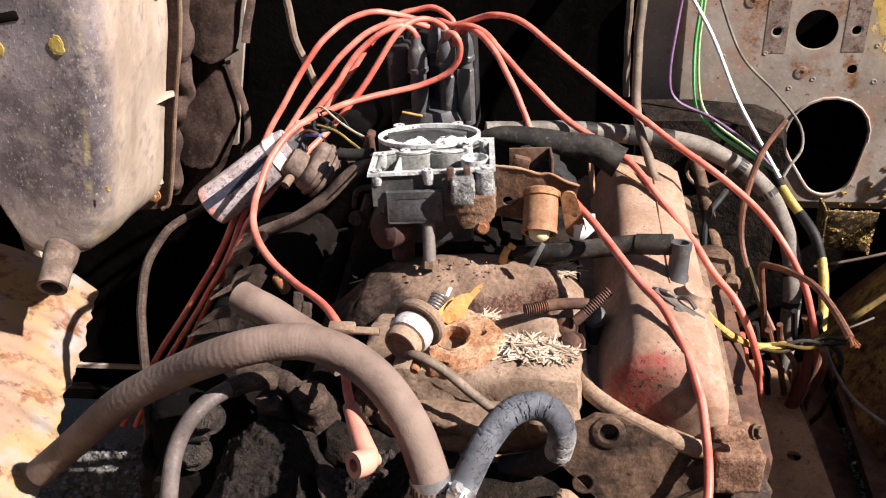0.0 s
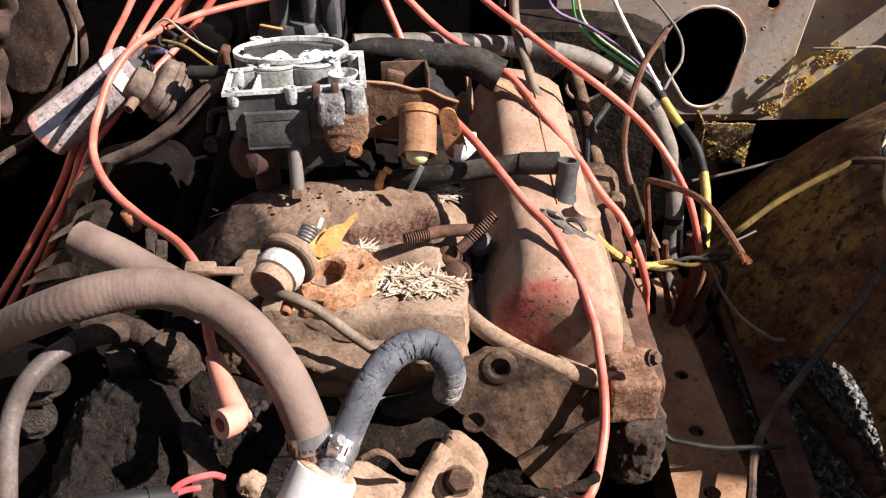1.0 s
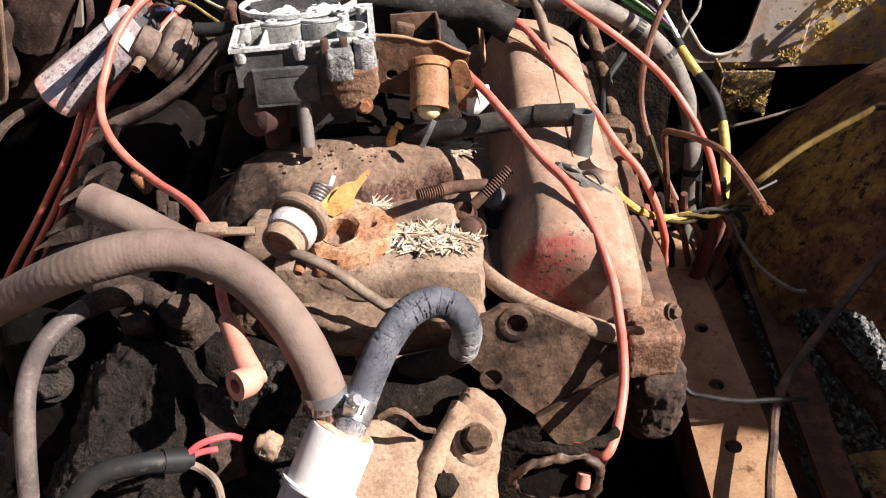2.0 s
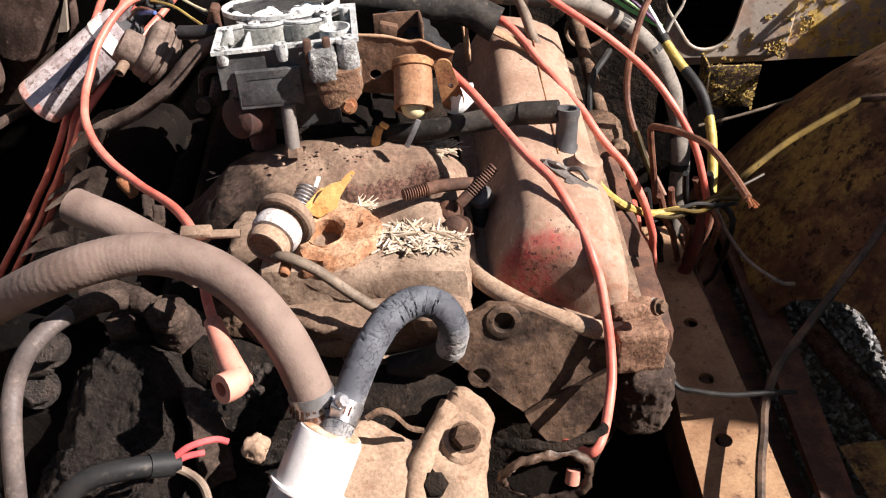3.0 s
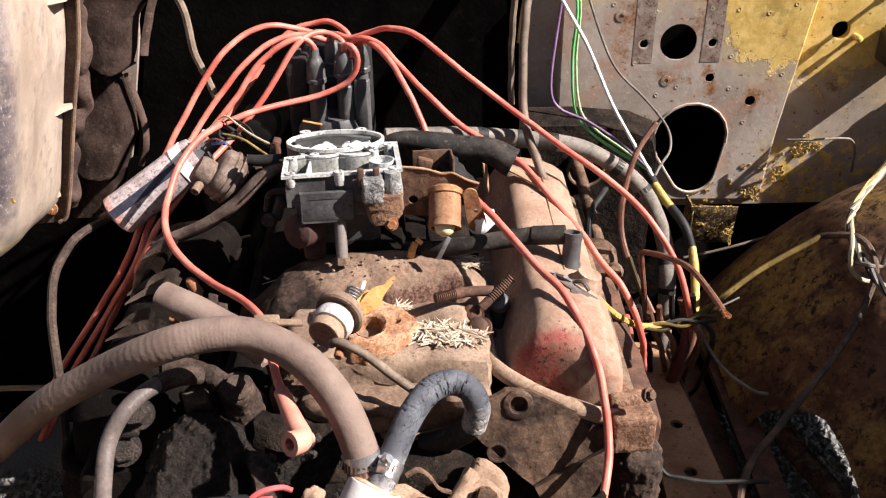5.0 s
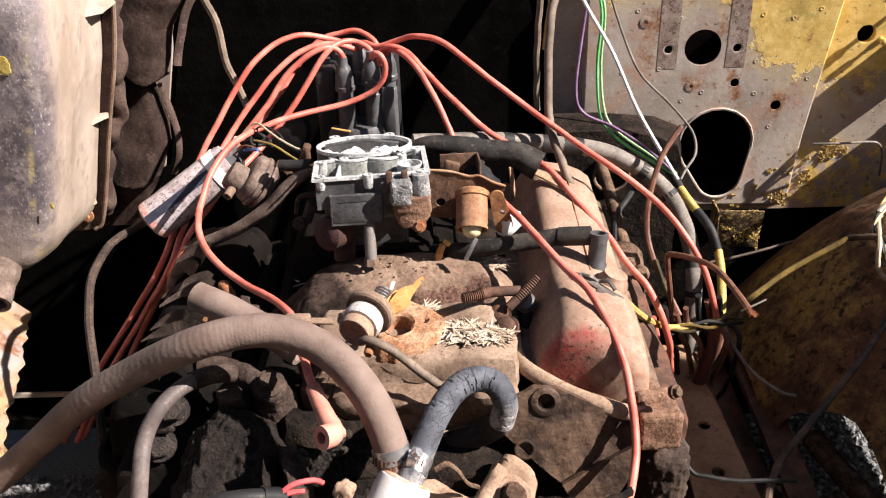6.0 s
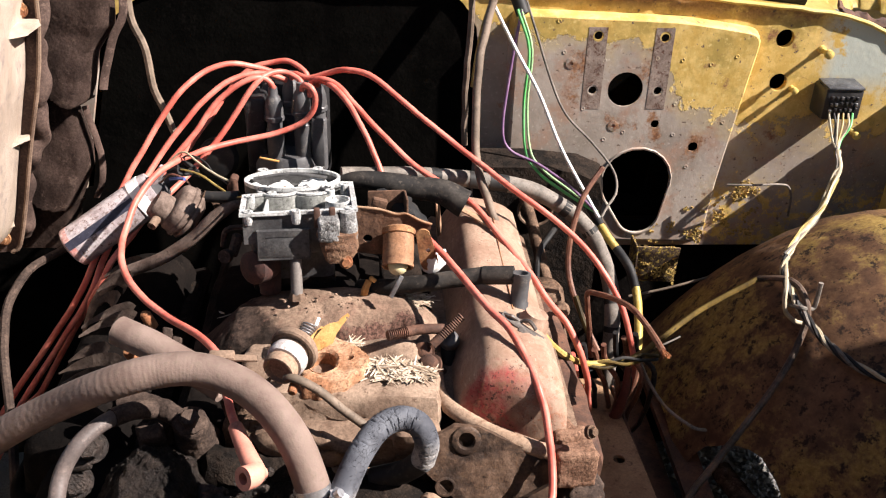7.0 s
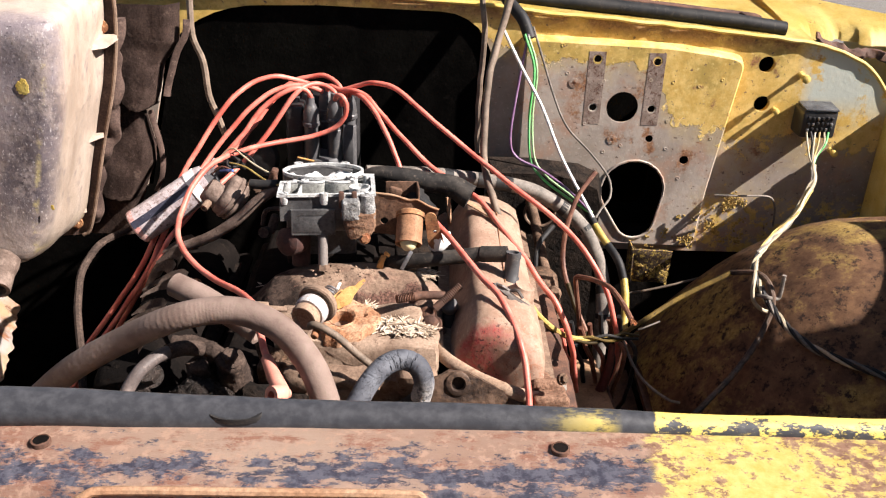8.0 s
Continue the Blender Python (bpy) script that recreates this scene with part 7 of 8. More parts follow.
for k, (mat, lab, pts) in enumerate(((M_YELW, "thin yellow wire at the coil", [(-0.150, 1.275, 1.060), (-0.115, 1.25, 1.066), (-0.08, 1.215, 1.062), (-0.05, 1.17, 1.066), (-0.02, 1.13, 1.085)]),
                                    (M_CREAM, "thin pale wire at the coil", [(-0.165, 1.29, 1.062), (-0.14, 1.29, 1.080), (-0.115, 1.27, 1.075), (-0.085, 1.25, 1.062), (-0.06, 1.24, 1.055)]),
                                    (M_RUBBER, "thin black wire at the coil", [(-0.16, 1.28, 1.050), (-0.135, 1.29, 1.074), (-0.105, 1.275, 1.072), (-0.09, 1.26, 1.058), (-0.065, 1.24, 1.050)]),
                                    (M_BROWN, "thin brown wire at the coil", [(-0.168, 1.26, 1.046), (-0.15, 1.255, 1.060), (-0.128, 1.25, 1.052), (-0.118, 1.235, 1.036)]),
                                    (dirty("blue_insulation", (0.06, 0.10, 0.3), (0.1, 0.16, 0.4), (0.3, 0.3, 0.4), 40, 0.5), "short blue wire at the coil", [(-0.155, 1.262, 1.050), (-0.142, 1.25, 1.056), (-0.130, 1.24, 1.060)]))):
    wire("coil_wire", pts, 0.0016 if k != 4 else 0.0026, mat, lab, "wire", "coil wires", 6, 0.002)
solo("wire_clutter", merge(*[tube([(-0.155 + 0.01 * math.sin(k * 2.1), 1.28, 1.046 + 0.004 * k), (-0.14, 1.285 - 0.006 * k, 1.062 + 0.004 * math.cos(k)), (-0.12 + 0.006 * math.sin(k), 1.27, 1.060 + 0.005 * math.sin(k * 3))], 0.0028, 6, 5, None, 0.008, k) for k in range(5)]), M_RUBBER, "tangle of dark wire ends at the coil", "wires")
solo("rust_clamp", merge(rbox((-0.062, 1.245, 1.052), (0.012, 0.02, 0.024), 0.004, (0, 20, 0)), lathe([(0.006, 0), (0.006, 0.03), (0, 0.03)], (-0.06, 1.24, 1.03), (0, 0, 1), 10)), M_RUST_DARK, "small rusty clamp behind the carburettor", "clamp")

# ---- hoses ----
HOSE = [(0.088, 0.712, 0.920), (0.086, 0.716, 0.944), (0.081, 0.725, 0.966), (0.065, 0.745, 0.998), (0.037, 0.77, 1.024), (0.004, 0.79, 1.038), (-0.033, 0.80, 1.046), (-0.070, 0.80, 1.046), (-0.120, 0.797, 1.034), (-0.194, 0.818, 0.987), (-0.275, 0.836, 0.928), (-0.357, 0.860, 0.847), (-0.430, 0.870, 0.78)]
hose = thing("radiator_hose", (0.0, 0.76, 0.92), "dusty brown ribbed radiator hose arching to one side", "hose")
part("hose", tube(HOSE, 0.0178, 22, 60, lambda s: 1 + 0.0042 * math.sin(s * 690) * min(1, max(0.10, (s - 0.42) * 4))), M_HOSE, hose)
hc = part("hose_clamp", tube([HOSE[1], Vector(HOSE[1]).lerp(Vector(HOSE[2]), 0.62)], 0.0192, 28, 1), M_STEEL, hose, "bright steel worm clamp")
part("screw_housing", merge(rbox((0.107, 0.704, 0.956), (0.010, 0.016, 0.020), 0.002, (0, 12, -20)), lathe([(0.005, 0), (0.005, 0.012), (0, 0.012)], (0.106, 0.702, 0.960), (0.6, -0.2, 0.7), 8)), M_STEEL, hc)
for k in range(9):
    a = radians(-155 + 15 * k)
    c = Vector(HOSE[1]).lerp(Vector(HOSE[2]), 0.31)
    part("slot", rbox(c + Vector((0.0192 * math.cos(a), 0.0192 * math.sin(a), 0)), (0.0018, 0.0025, 0.011), 0, (0, -12, math.degrees(a))), M_RUST_DARK, hc)

BYP = [(0.098, 0.690, 0.928), (0.104, 0.700, 0.938), (0.117, 0.728, 0.953), (0.133, 0.760, 0.969), (0.152, 0.785, 0.979), (0.174, 0.798, 0.980), (0.193, 0.797, 0.972), (0.203, 0.795, 0.948), (0.199, 0.798, 0.920), (0.178, 0.81, 0.893), (0.144, 0.82, 0.874)]
byp = thing("bypass_hose", (0.14, 0.76, 0.90), "cracked grey rubber bypass hose bent in a hook", "hose")


def perished(pts, r, n, sub, count):
    """A rubber hose split by deep cracks that run part of the way round it."""
    bm = tube(pts, r, n, sub, None, 0.0008)
    bm.normal_update()
    bm.verts.ensure_lookup_table()
    rings = len(bm.verts) // n
    for c in range(count):
        at = int(rings * min(0.96, max(0.03, random.gauss(0.58, 0.22))))
        k0, span, deep = random.randrange(n), random.randint(5, 17), random.uniform(0.0006, 0.0019)
        for k in range(span):
            row = at + round(2.2 * noise.noise(Vector((0.22 * k, c, 0))))
            fade = math.sin(math.pi * (k + 0.5) / span) ** 0.5
            for d, g in ((0, 1.0), (-1, -0.12), (1, -0.12)):
                if 0 < row + d < rings - 1:
                    v = bm.verts[(row + d) * n + (k0 + k) % n]
                    v.co -= v.normal * deep * g * fade
    return bm


random.seed(8)
part("hose", perished(BYP[:9], 0.0138, 60, 24, 90), M_CRACK, byp, "", 60)
# same hose continued in black, its shade put into the colour
part("shaded_end", tube(BYP[8:], 0.0134, 18, 6), M_RUBBER, byp, "dark lower end")
bc = part("hose_clamp", tube([Vector(BYP[1]).lerp(Vector(BYP[2]), 0.1), Vector(BYP[1]).lerp(Vector(BYP[2]), 0.62)], 0.0150, 24, 1), M_STEEL, byp, "bright steel worm clamp")
ax = (Vector(BYP[2]) - Vector(BYP[1])).normalized()
for k in range(7):
    a = radians(-150 + 17 * k)
    c = Vector(BYP[1]).lerp(Vector(BYP[2]), 0.36)
    u = ax.cross(Vector((0, 0, 1))).normalized()
    w = ax.cross(u)
    q = c + 0.0149 * (math.cos(a) * u + math.sin(a) * w)
    part("slot", tube([q - ax * 0.004, q + ax * 0.004], 0.001, 4, 1), M_RUST_DARK, bc)
can = thing("white_canister", (0.07, 0.67, 0.80), "white painted metal canister with a rolled seam", "canister")
c0, c1 = Vector((0.099, 0.700, 0.934)), Vector((0.041, 0.622, 0.837))
part("can", lathe([(0, 0), (0.022, 0.0), (0.0265, 0.002), (0.0280, 0.006), (0.0288, 0.05), (0.0295, 0.14), (0, 0.14)], c0, c1 - c0, 36), M_CAN, can, "white painted can")
part("seam", lathe([(0.0288, 0.050), (0.0325, 0.0505), (0.0325, 0.0530), (0.0288, 0.0535)], c0, c1 - c0, 36), M_CAN, can, "thin rolled seam")
part("rust_cap", lathe([(0.0, -0.0012), (0.021, -0.0012), (0.025, 0.0006), (0.0, 0.0008)], c0, c1 - c0, 24), dirty("rust_stained_white", (0.6, 0.5, 0.44), (0.42, 0.22, 0.12), (0.36, 0.16, 0.08), 40), can)
solo("bracket_strip", tube([(0.128, 0.70, 0.945), (0.140, 0.705, 0.948), (0.150, 0.715, 0.93), (0.160, 0.722, 0.905), (0.172, 0.726, 0.895)], 0.0028, 6, 5, None, 0, 0, 0.5), M_DIRT, "curled rusty strip beside the bypass hose", "strip")

wire("vacuum_hose", [(0.125, 1.085, 0.970), (0.153, 1.060, 0.985), (0.208, 1.047, 0.999), (0.244, 1.050, 1.004), (0.286, 1.047, 1.011), (0.323, 1.038, 1.017)], 0.0115, M_VAC, "black rubber vacuum hose across the valve cover", "hose", n=12, wobble=0.0015)
solo("vacuum_hose_tip", tube([(0.286, 1.047, 1.011), (0.325, 1.037, 1.017)], 0.0125, 14, 1, hollow=0.6), M_VAC, "thicker end of the black vacuum hose", "hose")
tee = thing("pcv_valve", (0.333, 1.03, 0.97), "grey plastic elbow valve standing in the valve cover", "valve")
part("body", lathe([(0, 0), (0.013, 0.0), (0.013, 0.012), (0.0115, 0.014), (0.0115, 0.042), (0.0125, 0.044), (0.0125, 0.052), (0.009, 0.052), (0.009, 0.046), (0, 0.046)], (0.331, 1.022, 0.972), (0.06, 0.22, 1), 18), M_PLASTIC, tee)
part("grommet", lathe([(0.019, 0), (0.019, 0.006), (0.013, 0.010), (0, 0.010)], (0.330, 1.015, 0.964), (0.1, 0.1, 1), 18), M_DUST, tee)
wire("vacuum_line", [(0.048, 0.842, 1.001), (0.058, 0.838, 1.005), (0.084, 0.832, 0.993), (0.111, 0.826, 0.970), (0.134, 0.820, 0.953), (0.155, 0.812, 0.937)], 0.0052, M_TANWIRE, "thin dusty vacuum line", "hose", n=10)
solo("hose_stub", tube([(-0.146, 0.912, 1.020), (-0.125, 0.902, 1.016), (-0.100, 0.890, 1.010), (-0.05, 0.865, 0.994), (-0.02, 0.85, 0.983)], 0.0175, 16, 4, None, 0.001, hollow=0.7), M_HOSE, "short cut length of dusty hose", "hose")
bent = thing("steel_tube", (-0.18, 0.72, 0.86), "grey bent metal tube with a dirty dark sleeve", "tube")
part("tube", tube([(-0.185, 0.70, 0.855), (-0.181, 0.735, 0.915), (-0.179, 0.762, 0.940), (-0.165, 0.78, 0.963), (-0.149, 0.80, 0.972), (-0.134, 0.816, 0.973)], 0.0088, 16, 8, None, 0.0004), dirty("dusty_grey_pipe", (0.095, 0.075, 0.070), (0.165, 0.130, 0.118), (0.20, 0.155, 0.135), 18, 0.6, bump=0.0004, coarse=0.0006, speck=0.3), bent)
part("sleeve", tube([(-0.136, 0.814, 0.973), (-0.118, 0.835, 0.966), (-0.10, 0.85, 0.955)], 0.0105, 16, 8, None, 0.001, hollow=0.8), M_OILY, bent, "dirty dark rubber sleeve")
solo("black_sleeve", tube([(0.095, 1.205, 1.070), (0.118, 1.2, 1.078), (0.145, 1.2, 1.076), (0.197, 1.2, 1.066), (0.242, 1.2, 1.058), (0.272, 1.19, 1.044)], 0.0155, 16, 6, lambda s: 0.6 + 0.75 * s, 0.003, 4.0, hollow=0.8), M_VAC, "black rubber sleeve lying behind the carburettor", "hose")
solo("grey_rag", rough(merge(rbox((0.165, 1.17, 1.055), (0.05, 0.04, 0.03), 0.010, (0, 20, 10), 5), rbox((0.20, 1.15, 1.04), (0.03, 0.05, 0.02), 0.006, (20, 10, 30), 4)), 0.010, 40), M_RUBBER, "crumpled black rubber behind the bracket", "rubber scrap")

# ---- harness and loose wires ----
HARN = [(0.092, 1.31, 1.034), (0.184, 1.33, 1.027), (0.276, 1.35, 1.012), (0.37, 1.36, 0.995), (0.428, 1.36, 0.972), (0.489, 1.35, 0.928), (0.517, 1.33, 0.886), (0.535, 1.31, 0.832), (0.536, 1.28, 0.795), (0.534, 1.26, 0.739), (0.53, 1.24, 0.66)]
hs = thing("wiring_conduit", (0.3, 1.34, 0.9), "grey fabric wiring conduit with black tape bands", "conduit")
part("conduit", tube(HARN, 0.0135, 14, 6, None, 0.0012), M_COND, hs)
path = smooth_path(HARN, 6)
for i, w in ((9, 1), (13, 1), (15, 2), (26, 1), (31, 1), (44, 2), (50, 1)):
    part("tape_band", tube(path[i:i + w + 1], 0.0142, 14, 1), M_RUBBER, hs, "black tape band")
wire("tan_cable", [(0.346, 1.5, 1.312), (0.323, 1.46, 1.233), (0.308, 1.42, 1.18), (0.302, 1.38, 1.107), (0.304, 1.34, 1.046), (0.321, 1.28, 0.995), (0.341, 1.24, 0.955), (0.352, 1.21, 0.935)], 0.0068, M_TANWIRE, "dusty tan cable hanging down to the valve cover", "cable", n=10, wobble=0.002)
wire("tan_cable", [(0.296, 1.53, 1.31), (0.302, 1.52, 1.239), (0.298, 1.52, 1.151), (0.296, 1.52, 1.083), (0.300, 1.52, 1.0)], 0.0055, M_TANWIRE, "dusty cable hanging in the shade", "cable", n=8, wobble=0.003)
wire("tan_cable", [(0.345, 1.51, 1.33), (0.335, 1.50, 1.27), (0.318, 1.49, 1.20), (0.307, 1.48, 1.12)], 0.006, M_YELW, "dirty yellow cable hanging from the cowl", "cable", n=8, wobble=0.002)
wire("hanging_cable", [(-0.243, 1.5, 1.32), (-0.24, 1.48, 1.232), (-0.221, 1.47, 1.182), (-0.213, 1.46, 1.121), (-0.199, 1.455, 1.084), (-0.185, 1.45, 1.047)], 0.0062, M_TANWIRE, "dusty grey cable hanging beside the insulation", "cable", n=8, wobble=0.002)
wire("loop_cable", [(-0.28, 1.25, 0.965), (-0.322, 1.245, 0.942), (-0.353, 1.19, 0.939), (-0.362, 1.13, 0.925), (-0.355, 1.08, 0.907), (-0.345, 1.04, 0.885), (-0.328, 0.99, 0.85), (-0.315, 0.94, 0.80), (-0.31, 0.90, 0.74)], 0.0062, M_OILY, "dusty cable looping down beside the engine", "cable", n=8, wobble=0.001)
wire("white_wire", [(0.33, 1.50, 1.262), (0.374, 1.48, 1.184), (0.414, 1.46, 1.118), (0.453, 1.43, 1.034), (0.493, 1.4, 0.968), (0.517, 1.37, 0.931)], 0.003, M_WHITE, "thin white wire from the cowl to the harness", "wire", "loose harness wires")
wire("green_wire", [(0.378, 1.52, 1.24), (0.399, 1.5, 1.178), (0.395, 1.49, 1.09), (0.401, 1.47, 1.01), (0.423, 1.45, 0.978), (0.466, 1.42, 0.954), (0.514, 1.38, 0.936)], 0.0026, M_GREEN, "thin green wire from the cowl to the harness", "wire", "loose harness wires")
wire("green_wire", [(0.384, 1.52, 1.24), (0.404, 1.5, 1.178), (0.401, 1.49, 1.09), (0.408, 1.468, 1.014), (0.430, 1.448, 0.984), (0.472, 1.418, 0.960), (0.516, 1.378, 0.938)], 0.0022, dirty("pale_green_insulation", (0.3, 0.5, 0.25), (0.4, 0.6, 0.3), (0.2, 0.3, 0.1), 40, 0.5), "thin pale green wire beside the other", "wire", "loose harness wires")
wire("purple_wire", [(0.385, 1.52, 1.24), (0.369, 1.5, 1.134), (0.360, 1.48, 1.047), (0.374, 1.47, 1.011), (0.422, 1.45, 0.993), (0.472, 1.41, 0.969), (0.509, 1.38, 0.942)], 0.0026, M_PURPLE, "thin purple wire bowed out from the firewall", "wire", "loose harness wires")
wire("grey_wire", [(0.395, 1.54, 1.25), (0.412, 1.53, 1.205), (0.446, 1.52, 1.115), (0.475, 1.51, 1.06), (0.521, 1.49, 1.017), (0.556, 1.46, 0.978), (0.558, 1.43, 0.951), (0.537, 1.4, 0.936), (0.524, 1.38, 0.926)], 0.0022, M_COND, "thin grey wire looping across the firewall", "wire", "loose harness wires")
wire("taped_loom", [(0.335, 1.60, 1.31), (0.352, 1.575, 1.285), (0.375, 1.55, 1.262), (0.390, 1.53, 1.23)], 0.012, M_RUBBER, "black taped loom coming over the cowl", "loom", n=10, wobble=0.003)
lb = thing("taped_bundle", (0.55, 1.3, 0.85), "taped wire bundle in yellow and black tape", "wire bundle")
part("upper_wires", tube([(0.500, 1.41, 0.948), (0.512, 1.39, 0.930), (0.522, 1.37, 0.916)], 0.008, 10, 4), M_RUBBER, lb)
part("yellow_tape", tube([(0.520, 1.373, 0.918), (0.532, 1.355, 0.903), (0.545, 1.34, 0.889)], 0.0072, 10, 4), M_YTAPE, lb, "yellow tape")
part("black_tape", tube([(0.545, 1.34, 0.889), (0.562, 1.31, 0.87), (0.572, 1.29, 0.84)], 0.0078, 10, 4), M_RUBBER, lb, "black tape")
part("yellow_tape", tube([(0.572, 1.29, 0.842), (0.571, 1.26, 0.817), (0.566, 1.22, 0.792), (0.563, 1.20, 0.768)], 0.0070, 10, 5, None, 0.002), M_YTAPE, lb, "yellow tape")
wire("brown_wire", [(0.508, 1.35, 1.032), (0.475, 1.32, 0.996), (0.455, 1.29, 0.945), (0.45, 1.27, 0.898), (0.455, 1.24, 0.866), (0.471, 1.2, 0.831), (0.488, 1.17, 0.8)], 0.0046, M_BROWN, "stiff brown wire standing up from the harness", "wire", n=8)
wire("brown_wire", [(0.478, 1.17, 0.79), (0.47, 1.17, 0.841), (0.459, 1.16, 0.896), (0.456, 1.152, 0.918), (0.464, 1.13, 0.93), (0.476, 1.1, 0.942), (0.492, 1.05, 0.956), (0.504, 1.0, 0.954), (0.503, 0.94, 0.964)], 0.0042, M_BROWN, "cut brown wire bent over with a frayed end", "wire", n=8)
solo("frayed_end", merge(*[tube([(0.503, 0.942, 0.964), (0.503 + 0.003 * math.sin(k * 1.3), 0.930, 0.966 + 0.002 * math.cos(k * 2.1)), (0.502 + 0.004 * math.sin(k * 1.3), 0.918 + 0.003 * (k % 3), 0.968 + 0.003 * math.cos(k * 2.1))], 0.0009, 5, 2) for k in range(12)]), M_COPPER, "frayed copper strands at a cut wire end", "wire end")
wire("tan_wire", [(0.455, 1.22, 0.87), (0.468, 1.2, 0.835), (0.488, 1.17, 0.79), (0.505, 1.17, 0.74)], 0.0042, M_OLIVE, "dusty cream wire in the harness", "wire")
YEL = [(0.352, 1.046, 0.952), (0.363, 1.035, 0.936), (0.380, 1.037, 0.911), (0.411, 1.053, 0.875), (0.449, 1.08, 0.842), (0.486, 1.1, 0.83), (0.531, 1.13, 0.816), (0.583, 1.16, 0.832), (0.651, 1.2, 0.855), (0.748, 1.232, 0.893), (0.786, 1.2, 0.908), (0.800, 1.165, 0.890), (0.792, 1.14, 0.850), (0.745, 1.09, 0.800), (0.690, 1.04, 0.772), (0.640, 0.99, 0.760), (0.607, 0.957, 0.752), (0.56, 0.903, 0.752), (0.53, 0.85, 0.754), (0.512, 0.80, 0.756), (0.492, 0.745, 0.758), (0.478, 0.69, 0.758)]
wire("yellow_wire", YEL[:6], 0.0050, M_YELW, "yellow wire sagging from the valve cover", "wire", n=8)
# this length and the next coloured darker for the shade they hang in
wire("yellow_wire", YEL[5:10], 0.0044, M_OCHRE, "yellow wire crossing to the wheelhouse, darkened for its shade", "wire", n=8, wobble=0.001)
wire("yellow_wire", YEL[9:], 0.0052, M_BRK, "cable dropping down from the knot, darkened for its shade", "wire", n=8, wobble=0.001)
for k in range(3):
    wire("twisted_wire", [(0.449 + 0.030 * j, 1.08 + 0.012 * j + 0.005 * math.cos(j * 1.7 + 2.1 * k), 0.836 - 0.004 * j + 0.006 * math.sin(j * 1.7 + 2.1 * k)) for j in range(5)], 0.0026, (M_OCHRE, M_OLIVE, M_RUBBER)[k], ("dirty ochre", "dirty yellow", "black")[k] + " strand of the twisted pair", "wire", "twisted strands")
random.seed(21)
for k, (mat, lab) in enumerate(((M_ORANGE, "orange"), (M_RUBBER, "black"), (M_BROWN, "brown"), (M_BROWN, "brown"), (M_RUBBER, "black"), (M_BROWN, "brown"), (M_RUBBER, "black"))):
    x = 0.43 + 0.018 * k
    wire("engine_wire", [(x, 1.10 + 0.01 * k, 0.845 + 0.01 * math.sin(k * 2)), (x + 0.012, 1.11 + 0.01 * k, 0.80), (x + 0.03, 1.13, 0.75 + 0.006 * k), (x + 0.035 + 0.01 * math.sin(k), 1.15, 0.69), (x + 0.03, 1.19, 0.62)], 0.0042, mat, lab + " wire dropping below the harness", "wire", "wires below the harness", 8, 0.004, seed=k)
solo("plug_boot", tube([(0.527, 1.13, 0.800), (0.524, 1.12, 0.760), (0.517, 1.12, 0.722), (0.510, 1.12, 0.700), (0.503, 1.115, 0.683)], 0.0095, 14, 5, lambda s: 0.55 + 0.5 * min(1, s * 1.4), hollow=0.5), dirty("dull_maroon_rubber", (0.085, 0.022, 0.019), (0.13, 0.036, 0.030), (0.06, 0.024, 0.02), 24, 0.6, bump=0.0002, coarse=0.0004, speck=0.25), "dull maroon plug boot hanging below the harness", "plug boot")
wire("red_wire", [(0.566, 1.20, 0.775), (0.558, 1.18, 0.735), (0.540, 1.17, 0.70), (0.53, 1.17, 0.66)], 0.0048, M_BROWN, "dull red wire under the tape", "wire")
wire("thin_wire", [(0.554, 1.18, 0.788), (0.562, 1.13, 0.771), (0.581, 1.09, 0.752), (0.614, 1.06, 0.739), (0.640, 1.07, 0.724)], 0.0026, M_COND, "thin grey wire trailing to the wheelhouse", "wire")
wire("white_wire_end", [(0.575, 1.16, 0.812), (0.598, 1.17, 0.816), (0.618, 1.18, 0.819)], 0.0015, M_COND, "short bare wire end", "wire")
wire("black_wire", [(0.404, 1.27, 0.845), (0.404, 1.29, 0.885), (0.412, 1.31, 0.906), (0.428, 1.33, 0.918), (0.449, 1.37, 0.920)], 0.005, M_RUBBER, "black wire coming out of the firewall hole", "wire")
solo("starter_canister", merge(lathe([(0, 0), (0.030, 0.0), (0.034, 0.006), (0.034, 0.07), (0.028, 0.08), (0, 0.08)], (0.418, 1.24, 0.80), (-0.2, -0.1, 1), 20), lathe([(0.014, 0), (0.014, 0.03), (0.008, 0.04), (0, 0.04)], (0.425, 1.2, 0.85), (0, -0.6, 0.6), 12)), M_DIRT, "dusty dark canister below the firewall hole", "canister")
wire("black_lead", [(0.385, 0.93, 0.865), (0.410, 0.895, 0.825), (0.434, 0.866, 0.780), (0.456, 0.858, 0.774), (0.489, 0.851, 0.773), (0.526, 0.852, 0.772), (0.565, 0.860, 0.762)], 0.0030, M_RUBBER, "black lead crossing the frame rail", "wire")
wire("thin_lead", [(0.360, 0.93, 0.915), (0.378, 0.90, 0.888), (0.398, 0.885, 0.878)], 0.003, M_RUBBER, "thin lead to the head", "wire")
solo("lead_terminal", rough(merge(rbox((0.400, 0.884, 0.880), (0.016, 0.010, 0.012), 0.003, (0, 20, 0), 2)), 0.004, 90), M_COND, "crimped terminal on a thin lead", "terminal")
